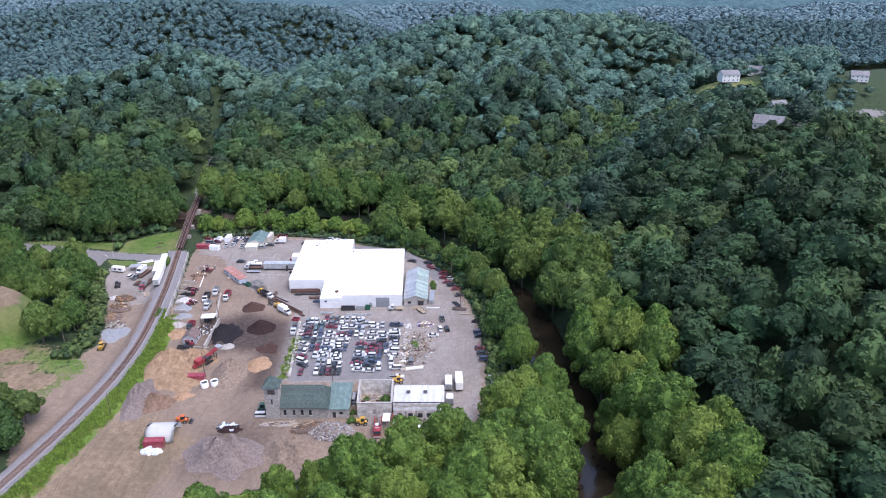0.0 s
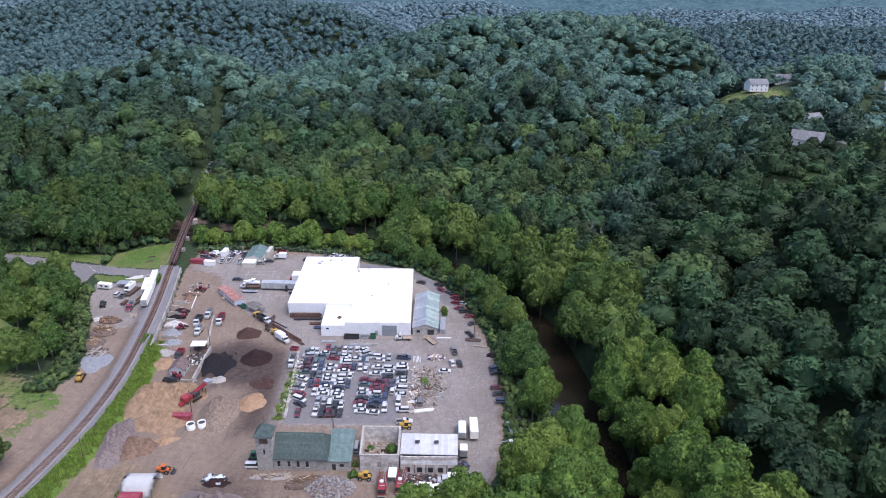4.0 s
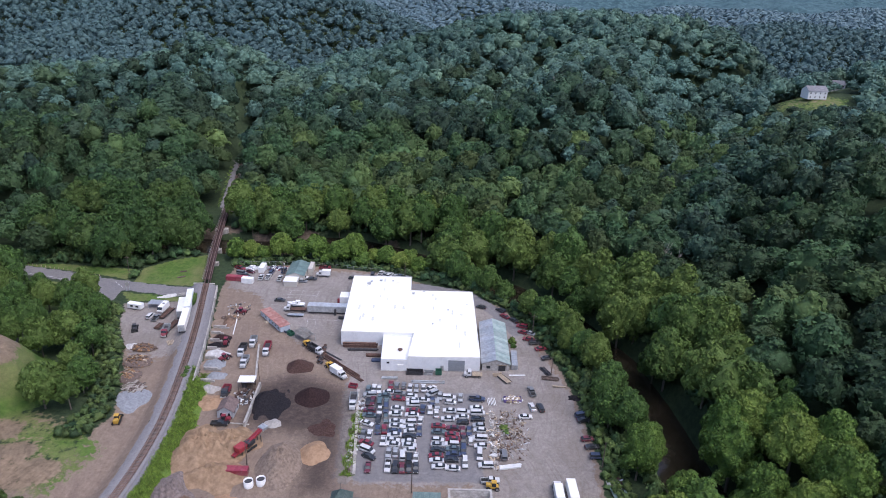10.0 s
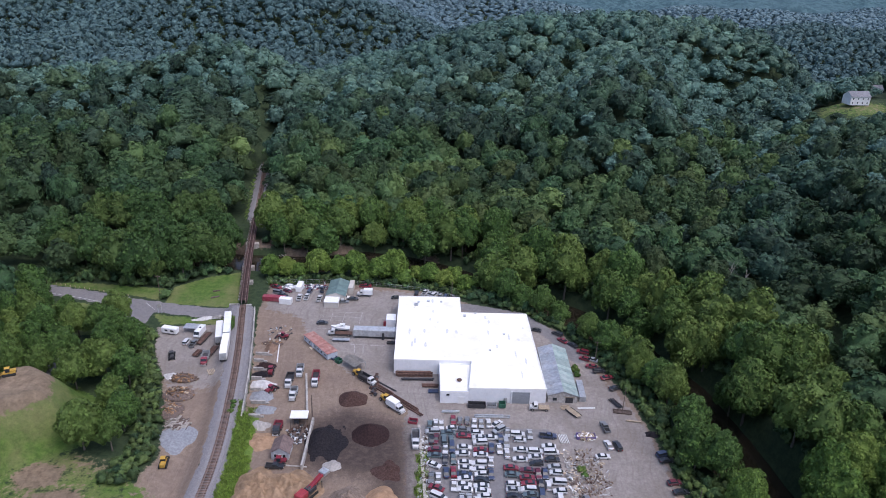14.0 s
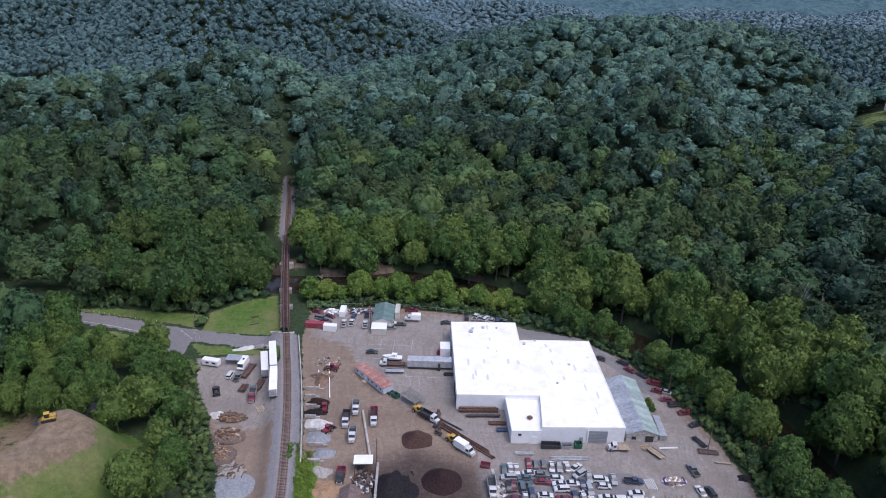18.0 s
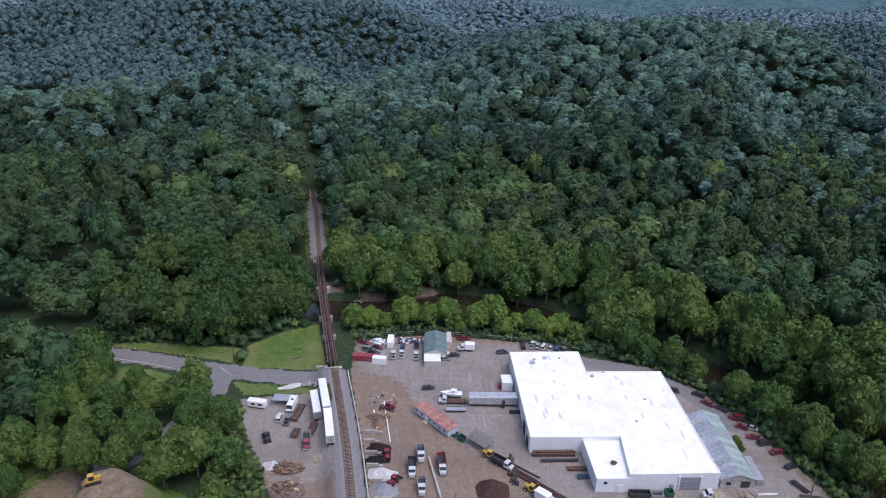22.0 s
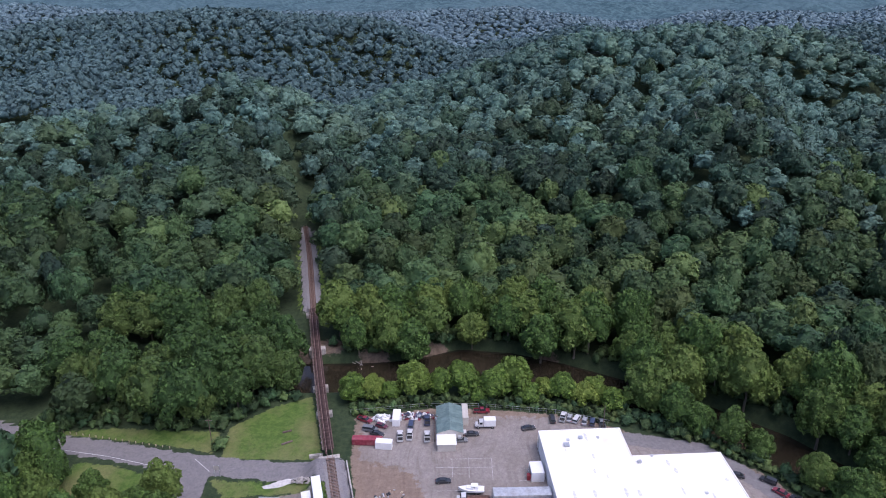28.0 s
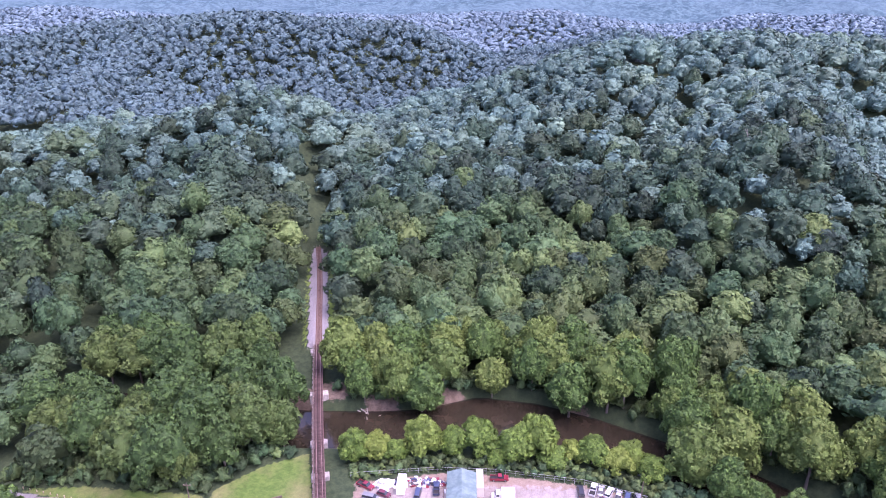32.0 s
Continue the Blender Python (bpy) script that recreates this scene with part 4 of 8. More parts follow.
def smooth_line(line, rounds=3):
    P = [Vector(p) for p in line]
    for _ in range(rounds):
        Q = [P[0]]
        for a, b in zip(P, P[1:]):
            Q += [a * 0.75 + b * 0.25, a * 0.25 + b * 0.75]
        P = Q + [P[-1]]
    return [tuple(p) for p in P]


def sweep(line, z, w, h, off=0.0, bm=None):
    """A bar of width w and height h along a line, shifted sideways by off (to the right)."""
    bm = bm or bmesh.new()
    P = [Vector(p) for p in line]
    prev = None
    for i, p in enumerate(P):
        d = (P[min(i + 1, len(P) - 1)] - P[max(i - 1, 0)]).normalized()
        r = Vector((d.y, -d.x))
        a, b = p + r * (off - w / 2), p + r * (off + w / 2)
        cur = [bm.verts.new((a.x, a.y, z)), bm.verts.new((b.x, b.y, z)), bm.verts.new((b.x, b.y, z + h)), bm.verts.new((a.x, a.y, z + h))]
        if prev:
            for j in range(4):
                k = (j + 1) % 4
                bm.faces.new((prev[j], prev[k], cur[k], cur[j]))
        else:
            bm.faces.new(cur[::-1])
        prev = cur
    bm.faces.new(prev)
    return bm


RAIL_STEEL = surf("worn_rail_steel", (0.20, 0.13, 0.10), (0.34, 0.25, 0.21), 2, 0.5, 0.6)
TIE = surf("creosoted_tie", (0.10, 0.065, 0.05), (0.20, 0.14, 0.115), 1.5, 0.95, vary=0.25)
BALLAST = surf("grey_ballast", (0.17, 0.165, 0.17), (0.27, 0.26, 0.26), 4.0, 0.95, 0, 0.6, dirt=(0.21, 0.16, 0.13), dirt_scale=0.3)
RAILS = smooth_line(RAIL)
track = thing("railway_track", "single railway track with rusty rails on dark ties", "railway", kind="structure")
SOUTH = [p for p in RAILS if p[1] < 334]
NORTH = [p for p in RAILS if p[1] > 431]
for s in (SOUTH, NORTH):
    part("ballast_bed", sweep(s, 2.75, 4.6, 0.42), BALLAST, track, "grey crushed-stone ballast bed")
for off in (-0.755, 0.755):
    part("rail", sweep(RAILS, 3.36, 0.15, 0.17, off), RAIL_STEEL, track)
tie_me = bpy.data.meshes.new("tie")
bm = box(-0.14, 0.14, -1.3, 1.3, 3.18, 3.36, 0.02)
bm.to_mesh(tie_me)
bm.free()
tie_me.materials.append(TIE)
rest_ties = bmesh.new()
n_tie = 0
for i, (x, y, a) in enumerate(along(RAILS, 0.62)):
    if 333 < y < 432 or y < 120 or y > 620:
        continue
    if 212 < y < 333 and n_tie < 200 and i % 1 == 0:
        o = new("tie", tie_me)
        o.parent = track
        o.matrix_basis = pose(x, y, 0, 0, 0, a)
        n_tie += 1
    else:
        bmesh.ops.create_cube(rest_ties, size=1, matrix=pose(x, y, 3.27, 0, 0, a) @ Matrix.Diagonal((0.28, 2.6, 0.18, 1)))
tagged(part("ties", rest_ties, TIE, track), "rows of dark railway ties", kind="stuff")

bridge = thing("railway_bridge", "long steel girder railway bridge over road and river", "bridge", kind="structure")
SPAN = [p for p in RAILS if 332 < p[1] < 433]
GIRDER = surf("reddish_girder_paint", (0.10, 0.055, 0.05), (0.17, 0.10, 0.09), 0.8, 0.75, 0.2, 0.2, dirt=(0.06, 0.045, 0.045), dirt_scale=0.4)
for off in (-1.0, 1.0):
    part("girder", sweep(SPAN, 1.55, 0.35, 1.45, off), GIRDER, bridge)
BRIDGE_TIE = surf("dark_bridge_tie", (0.050, 0.034, 0.032), (0.115, 0.074, 0.066), 1.5, 0.95, vary=0.25)
part("deck", sweep(SPAN, 3.02, 2.7, 0.12), BRIDGE_TIE, bridge, "dark open timber deck")
part("walkway", sweep(SPAN, 3.16, 0.45, 0.08, -1.75), WOOD_DARK, bridge, "dark plank walkway")
part("walkway_edge", sweep(SPAN, 3.16, 0.2, 0.2, 1.5), GIRDER, bridge)
part("handrail", sweep(SPAN, 4.15, 0.06, 0.06, -2.05), GIRDER, bridge)
bt_me = bpy.data.meshes.new("bridge_tie")
bm = box(-0.13, 0.13, -1.38, 1.38, 3.16, 3.36, 0.02)
bm.to_mesh(bt_me)
bm.free()
bt_me.materials.append(BRIDGE_TIE)
for x, y, a in along(SPAN, 0.5):
    o = new("bridge_tie", bt_me)
    o.parent = bridge
    o.matrix_basis = pose(x, y, 0, 0, 0, a)
post_me = bpy.data.meshes.new("post")
bm = box(-0.05, 0.05, 2.0, 2.1, 3.2, 4.2)
bm.to_mesh(post_me)
bm.free()
post_me.materials.append(METAL_GREY)
for x, y, a in along(SPAN, 3.0):
    o = new("post", post_me)
    o.parent = bridge
    o.matrix_basis = pose(x, y, 0, 0, 0, a)
for x, y, w, d, z0 in ((-136.9, 335.2, 6.4, 2.6, -0.5), (-141.6, 358.5, 5.4, 2.4, -0.5), (-145.0, 374, 5.4, 2.4, -5), (-150.2, 401, 6.4, 2.8, -5), (-155.8, 430.5, 6.6, 3.0, -5)):
    bm = box(-w / 2, w / 2, -d / 2, d / 2, z0, 1.55, 0.15)
    bmesh.ops.subdivide_edges(bm, edges=bm.edges[:], cuts=3, use_grid_fill=True)
    lumpy(bm, 0.18, 0.8, x)
    o = part("pier", bm, STONE, bridge, "rough stone pier")
    o.matrix_basis = pose(x, y, 0, 0, 0, 12)

wall = thing("retaining_wall", "weathered concrete retaining wall beside the railway bank", "wall", kind="structure")
EAST = [p for p in RAILS if 260 < p[1] < 333.5]
pts = along(EAST, 3.05)
for i, (x, y, a) in enumerate(pts):
    r = radians(a)
    o = part("wall_panel", box(-1.5, 1.5, -0.2, 0.2, -0.3, 2.9 + 0.08 * (i % 3), 0.04), STONE, wall)
    o.matrix_basis = pose(x + math.sin(r) * 4.7, y - math.cos(r) * 4.7, 0, 0, 0, a)

# ---- white warehouse ----
DOOR_GREY = surf("grey_roller_door", (0.26, 0.28, 0.30), (0.32, 0.34, 0.36), 0.5, 0.5, 0.3, 0.05)
warehouse = thing("warehouse", "large white flat-roofed metal warehouse with a bright membrane roof", "warehouse")
MAIN = [(-72.3, 340.8), (-70.9, 291.5), (-43.0, 292.3), (-44.4, 275.3), (-18.0, 276.3), (-19.6, 329.0), (-46.3, 328.2), (-46.6, 341.6)]
INNER = 5.55
for i in range(8):
    part("wall", wall_run([MAIN[i], MAIN[(i + 1) % 8]], 0, INNER, 0.35, None, False), WALL_WHITE, warehouse, "white ribbed metal wall")
part("roof", prism(MAIN, INNER, 5.75), ROOF_WHITE, warehouse, "bright white membrane roof with scuffs")
part("parapet", wall_run(MAIN, 5.75, 6.0, 0.3), ROOF_WHITE, warehouse)
AN = [(-54.6, 292.1), (-54.0, 274.6), (-44.45, 274.9), (-43.1, 292.0)]
part("annex_wall", wall_run(AN, 0, 4.3, 0.3), WALL_WHITE, warehouse)
part("annex_roof", prism(AN, 4.3, 4.5), ROOF_WHITE, warehouse)
part("annex_parapet", wall_run(AN, 4.5, 4.85, 0.3), WALL_WHITE, warehouse)
rib_me = bpy.data.meshes.new("wall_rib")
bm = box(-0.05, 0.05, -0.06, 0.02, 0.05, 5.5)
bm.to_mesh(rib_me)
bm.free()
rib_me.materials.append(WALL_WHITE)
for a, b in ((MAIN[0], MAIN[1]), (MAIN[1], MAIN[2]), (MAIN[3], MAIN[4])):
    for x, y, h in along([a, b], 1.5, 0.7):
        if b is MAIN[2] and x > -55 or (b is MAIN[4] and -30 < x < -23.2):
            continue
        o = new("wall_rib", rib_me)
        o.parent = warehouse
        o.matrix_basis = pose(x, y, 0, 0, 0, h)


def roller_door(parent, x0, x1, y, z1, name="roller_door", mat=None, rz=0.0):
    d = part(name, box(x0, x1, y - 0.08, y + 0.05, 0.02, z1), mat or DOOR_GREY, parent, "grey roller door")
    for k in range(1, int(z1 / 0.55)):
        part("door_slat", box(x0 + 0.05, x1 - 0.05, y - 0.13, y - 0.085, k * 0.55 - 0.04, k * 0.55 + 0.04), DOOR_GREY, d)
    return d


roller_door(warehouse, -29.6, -23.6, 275.72, 4.7)
part("door_frame", box(-30.0, -29.6, 275.5, 275.8, 0, 5.0), WALL_WHITE, warehouse)
part("door_frame", box(-23.6, -23.2, 275.7, 276.0, 0, 5.0), WALL_WHITE, warehouse)
part("side_door", box(-32.4, -31.2, 275.45, 275.7, 0.02, 2.3), METAL_GREY, warehouse)
part("annex_door", box(-48.0, -45.8, 274.55, 274.75, 0.02, 2.7), WHITE_PAINT, warehouse)
part("annex_window", box(-51.9, -50.9, 274.4, 274.62, 3.2, 3.8), GLASS_DARK, warehouse, "small dark window")
# dark slabs on the unbroken wall stand in for shade inside two openings
part("side_opening_shade", box(-71.5, -71.2, 300, 303.5, 0.02, 3.6), METAL_DARK, warehouse, "dark slab painted for the shade in a loading doorway")
part("side_opening_shade", box(-71.25, -70.95, 294, 297, 0.02, 3.0), METAL_DARK, warehouse)
for x, y, w, h in ((-64.7, 333.5, 1.5, 0.5), (-59.8, 336.9, 1.1, 0.45), (-63.9, 336, 0.8, 0.3), (-44.9, 325.3, 1.0, 0.5), (-54.5, 337, 0.7, 0.3), (-40.5, 328, 0.7, 0.3), (-36, 300, 0.6, 0.3), (-30, 312, 0.7, 0.3)):
    z = 5.75
    v = part("roof_vent", box(x - w / 2, x + w / 2, y - w / 2, y + w / 2, z, z + h, 0.05), METAL_GREY, warehouse, "small grey roof vent")
    part("vent_cap", box(x - w / 2 - 0.1, x + w / 2 + 0.1, y - w / 2 - 0.1, y + w / 2 + 0.1, z + h + 0.003, z + h + 0.1), METAL_GREY, v)
hood = part("roof_hood", cyl(0.55, 4.5, 5.0, 12, None, Matrix.Translation((-47.5, 281.5, 0))), RUST, warehouse, "rusty roof fan hood")
part("hood_cap", cyl(0.95, 5.0, 5.3, 12, 0.6, Matrix.Translation((-47.5, 281.5, 0))), RUST, hood)
part("downpipe", rod((-72.5, 338, 0), (-72.5, 338, 5.7), 0.1), METAL_GREY, warehouse)
rng2 = random.Random(11)
SCUFF = surf("grey_roof_patch", (0.50, 0.50, 0.48), (0.68, 0.68, 0.66), 1.5, 0.8)
for k in range(26):
    x, y = rng2.uniform(-70, -22), rng2.uniform(279, 339)
    if depth_in(MAIN, np.array([x]), np.array([y]))[0] < 2.5:
        continue
    w, h = rng2.uniform(0.2, 0.55), rng2.uniform(0.6, 2.4)
    bm = cyl(1.0, 5.751, 5.758, 9)
    for v in bm.verts:
        v.co.x *= w * rng2.uniform(0.6, 1.2)
        v.co.y *= h * rng2.uniform(0.6, 1.2)
    o = part("roof_patch", bm, SCUFF, warehouse)
    o.location = (x, y, 0)

# ---- stone workshop with tin roof ----
def gable(x0, x1, y0, y1, z_eave, z_ridge, mat_wall, thingo, wall_name="gable_wall"):
    """Walls of a shed whose ridge runs along y."""
    xm = (x0 + x1) / 2
    for y in (y0, y1 - 0.3):
        bm = bmesh.new()
        pts_ = [(x0, 0), (x1, 0), (x1, z_eave), (xm, z_ridge), (x0, z_eave)]
        lo = [bm.verts.new((px, y, pz)) for px, pz in pts_]
        hi = [bm.verts.new((px, y + 0.3, pz)) for px, pz in pts_]
        bm.faces.new(lo)
        bm.faces.new(hi[::-1])
        for i in range(5):
            j = (i + 1) % 5
            bm.faces.new((lo[j], lo[i], hi[i], hi[j]))
        part(wall_name, bm, mat_wall, thingo)
    for x in (x0, x1 - 0.3):
        part("side_wall", box(x, x + 0.3, y0 + 0.302, y1 - 0.302, 0, z_eave), mat_wall, thingo)


def roof_sheets(x0, x1, y0, y1, z0, z1, count, mats, parent, name="roof_sheet", t=0.08):
    """Sloping sheets side by side along y, from (x0, z0) to (x1, z1)."""
    step = (y1 - y0) / count
    for k in range(count):
        bm = bmesh.new()
        ya, yb = y0 + k * step + 0.01, y0 + (k + 1) * step - 0.01
        lift = 0.012 * (k % 2)
        c = [(x0, ya, z0 + lift), (x1, ya, z1 + lift), (x1, yb, z1 + lift), (x0, yb, z0 + lift)]
        lo = [bm.verts.new(p) for p in c]
        hi = [bm.verts.new((p[0], p[1], p[2] + t)) for p in c]
        bm.faces.new(hi)
        bm.faces.new(lo[::-1])
        for i in range(4):
            j = (i + 1) % 4
            bm.faces.new((lo[i], lo[j], hi[j], hi[i]))
        bmesh.ops.recalc_face_normals(bm, faces=bm.faces)
        part(name, bm, mats[(k * 7) % len(mats)], parent)


TIN_GREEN = surf("faded_green_tin", (0.22, 0.30, 0.28), (0.36, 0.43, 0.40), 0.5, 0.6, 0.2, 0.1, dirt=(0.45, 0.48, 0.47), dirt_scale=0.12, dirt_amount=0.8, vary=0.15)
workshop = thing("workshop", "narrow stone workshop with patched corrugated tin roof", "workshop")
gable(-17.2, -7.2, 276.6, 307, 3.4, 5.2, STONE, workshop)
roof_sheets(-17.5, -12.2, 276.2, 307.3, 3.35, 5.25, 16, [METAL_GREY], workshop)
roof_sheets(-12.2, -6.8, 276.2, 307.3, 5.25, 3.3, 16, [TIN_GREEN], workshop)
# the gable wall is closed here; a dark slab paints the shade within
part("doorway", box(-11.2, -8.6, 276.52, 276.75, 0.02, 2.7), METAL_DARK, workshop, "dark slab painted for the shade in an open doorway")
part("lintel", box(-11.6, -8.2, 276.45, 276.75, 2.72, 3.0), WOOD, workshop)
part("window", box(-15.6, -14.2, 276.5, 276.7, 1.3, 2.4), GLASS_DARK, workshop)

# ---- stone hall with bell tower ----
hall = thing("stone_hall", "old grey stone hall with square bell tower and green roofs", "church hall")
tx0, tx1, ty0, ty1 = -58.9, -54.3, 194.2, 198.8
TZ = 12.3
bm = wall_run([(tx0, ty0), (tx1, ty0), (tx1, ty1), (tx0, ty1)], 0, 9.4, 0.6)
part("tower_wall", bm, STONE, hall, "grey rubble stone tower wall")
for x, y in ((tx0, ty0), (tx1 - 1.0, ty0), (tx0, ty1 - 1.0), (tx1 - 1.0, ty1 - 1.0)):
    part("belfry_pier", box(x, x + 1.0, y, y + 1.0, 9.4, 11.5), STONE, hall)
part("belfry_floor", box(tx0 + 0.6, tx1 - 0.6, ty0 + 0.6, ty1 - 0.6, 9.1, 9.35), WOOD_DARK, hall)
for y in (ty0, ty1 - 0.6):
    part("belfry_beam", box(tx0, tx1, y, y + 0.6, 11.502, TZ), STONE, hall)
for x in (tx0, tx1 - 0.6):
    part("belfry_beam", box(x, x + 0.6, ty0 + 0.602, ty1 - 0.602, 11.502, TZ), STONE, hall)
for x0_, x1_ in ((-57.6, -57.3), (-57.0, -56.7), (-56.4, -56.1), (-55.8, -55.5)):
    part("louvre", box(x0_ - 0.1, x1_, ty0 + 0.25, ty0 + 0.35, 9.5, 11.45), WOOD_DARK, hall)
part("slit_window", box(-56.8, -56.35, ty0 - 0.05, ty0 + 0.12, 6.0, 7.8), GLASS_DARK, hall)
bm = bmesh.new()
cx, cy = (tx0 + tx1) / 2, (ty0 + ty1) / 2
bmesh.ops.create_cone(bm, cap_ends=True, segments=4, radius1=4.0, radius2=0.02, depth=3.4, matrix=pose(cx, cy, TZ + 1.7, 0, 0, 45))
part("tower_roof", bm, ROOF_DARKGREEN, hall, "dark green pyramid roof")
part("eaves", box(tx0 - 0.5, tx1 + 0.5, ty0 - 0.5, ty1 + 0.5, TZ - 0.16, TZ - 0.003), ROOF_DARKGREEN, hall)
part("finial", rod((cx, cy, TZ + 3.3), (cx, cy, TZ + 5.4), 0.05), METAL_DARK, hall)
hx0, hx1, hy0, hy1 = -54.2, -38.4, 194.5, 205.2
part("nave_wall", wall_run([(hx0, hy0), (hx1, hy0), (hx1, hy1), (hx0, hy1)], 0, 4.4, 0.5), STONE, hall)


def tilted_rows(rows, x0, x1, xr0, xr1, ya, za, yb, zb, mat, parent, name):
    """Shingle courses from the eave (ya, za) up to the ridge (yb, zb); ends slope in to xr0, xr1."""
    for k in range(rows):
        f0, f1 = k / rows, (k + 1.12) / rows
        f1 = min(f1, 1)
        L0, L1 = x0 + (xr0 - x0) * f0, x0 + (xr0 - x0) * f1
        R0, R1 = x1 + (xr1 - x1) * f0, x1 + (xr1 - x1) * f1
        y0_, y1_ = ya + (yb - ya) * f0, ya + (yb - ya) * f1
        z0_, z1_ = za + (zb - za) * f0, za + (zb - za) * f1
        up = 0.10
        bm = bmesh.new()
        lo = [bm.verts.new(p) for p in ((L0, y0_, z0_), (R0, y0_, z0_), (R1, y1_, z1_ - 0.04), (L1, y1_, z1_ - 0.04))]
        hi = [bm.verts.new((v.co.x, v.co.y, v.co.z + up)) for v in lo]
        bm.faces.new(hi)
        bm.faces.new(lo[::-1])
        for i in range(4):
            j = (i + 1) % 4
            bm.faces.new((lo[i], lo[j], hi[j], hi[i]))
        bmesh.ops.recalc_face_normals(bm, faces=bm.faces)
        part(name, bm, mat, parent)


tilted_rows(9, hx0 - 0.1, hx1 + 0.5, hx0 - 0.1, hx1 - 1.6, hy0 - 0.5, 4.35, 199.9, 9.6, ROOF_DARKGREEN, hall, "roof_course")
tilted_rows(9, hx0 - 0.1, hx1 + 0.5, hx0 - 0.1, hx1 - 1.6, hy1 + 0.5, 4.35, 199.9, 9.6, ROOF_DARKGREEN, hall, "roof_course")
part("ridge_cap", rod((hx0 - 0.1, 199.9, 9.68), (hx1 - 1.6, 199.9, 9.68), 0.14), ROOF_DARKGREEN, hall)
bm = bmesh.new()
vs = [bm.verts.new(p) for p in ((hx1 + 0.45, hy0 - 0.45, 4.38), (hx1 + 0.45, hy1 + 0.45, 4.38), (hx1 - 1.6, 199.9, 9.62), (hx0, hy0, 4.3), (hx0, hy1, 4.3), (hx0, 199.9, 9.5))]
bm.faces.new((vs[0], vs[1], vs[2]))
bm.faces.new((vs[4], vs[3], vs[5]))
part("roof_end", bm, ROOF_DARKGREEN, hall)
for x in (-52.6, -49.6, -46.9, -44.2):
    w_ = part("window_frame", box(x - 0.55, x + 0.55, hy0 - 0.06, hy0 + 0.1, 1.4, 3.6), CONCRETE, hall)
    part("pane", box(x - 0.42, x + 0.42, hy0 - 0.09, hy0 - 0.062, 1.55, 3.5), GLASS_DARK, w_)
    part("sill", box(x - 0.65, x + 0.65, hy0 - 0.16, hy0 - 0.065, 1.25, 1.398), CONCRETE, w_)
ex0, ex1 = -38.38, -31.5
part("wing_wall", wall_run([(ex0, 194.9), (ex1, 194.9), (ex1, 206.4), (ex0, 206.4)], 0, 3.7, 0.4), STONE, hall)
k0 = 0
for k in range(14):
    a, b = ex0 - 0.4 + k * 0.545, ex0 - 0.4 + (k + 1) * 0.545 - 0.02
    bm = bmesh.new()
    lo = [bm.verts.new(p) for p in ((a, 194.3, 3.72), (b, 194.3, 3.72), (b, 206.9, 6.1), (a, 206.9, 6.1))]
    hi = [bm.verts.new((v.co.x, v.co.y, v.co.z + 0.08 + 0.02 * (k % 2))) for v in lo]
    bm.faces.new(hi)
    bm.faces.new(lo[::-1])
    for i in range(4):
        j = (i + 1) % 4
        bm.faces.new((lo[i], lo[j], hi[j], hi[i]))
    part("wing_roof_sheet", bm, ROOF_GREEN, hall)
part("wing_gable", box(ex0, ex1, 206.0, 206.4, 3.702, 5.9), STONE, hall)
part("wing_door", box(-36.9, -35.8, 194.82, 194.98, 0.02, 2.3), METAL_DARK, hall)
part("wing_window", box(-34.6, -33.4, 194.82, 194.98, 1.5, 2.4), GLASS_DARK, hall)

# ---- roofless ruin and the white-roofed building beside it ----
PEEL = surf("peeling_white_wall", (0.40, 0.375, 0.345), (0.66, 0.63, 0.60), 0.9, 0.9, 0, 0.4, dirt=(0.24, 0.20, 0.17), dirt_scale=0.35, dirt_amount=0.9, vary=0.08)
SOIL_FLOOR = surf("earthy_floor", (0.17, 0.13, 0.10), (0.30, 0.25, 0.20), 0.8, 0.95, 0, 0.6, dirt=(0.10, 0.11, 0.06), dirt_scale=0.4)
ruin = thing("roofless_building", "roofless walls of an old whitewashed building with rubble inside", "ruin")
RU = [(-28.6, 195.0), (-17.0, 195.2), (-17.4, 209.0), (-29.2, 208.8)]
part("wall", wall_run(RU, 0, 5.7, 0.5), PEEL, ruin)
part("coping", wall_run([(-28.75, 194.85), (-16.85, 195.05), (-17.25, 209.15), (-29.35, 208.95)], 5.702, 5.95, 0.62), CONCRETE, ruin, "pale concrete ring beam")
part("floor_slab", prism([(-28.1, 195.5), (-17.5, 195.7), (-17.9, 208.5), (-28.7, 208.3)], 0.02, 0.3), SOIL_FLOOR, ruin, "earth-covered floor slab")
for k in range(46):
    x, y = rng2.uniform(-27.8, -18.3), rng2.uniform(202.5, 207.9) if k < 26 else rng2.uniform(196, 203)
    bm = box(-0.7, 0.7, -0.25, 0.25, 0, rng2.uniform(0.2, 0.7), 0.05)
    o = part("rubble_block", bm, RUST if k % 4 == 0 else STONE, ruin)
    o.matrix_basis = pose(x, y, 0.3, 0, 0, rng2.uniform(0, 180))
for x in (-26.2, -22.8, -19.6):
    part("blocked_window", box(x - 0.6, x + 0.6, 194.92, 195.2, 1.6, 3.4), CONCRETE, ruin)

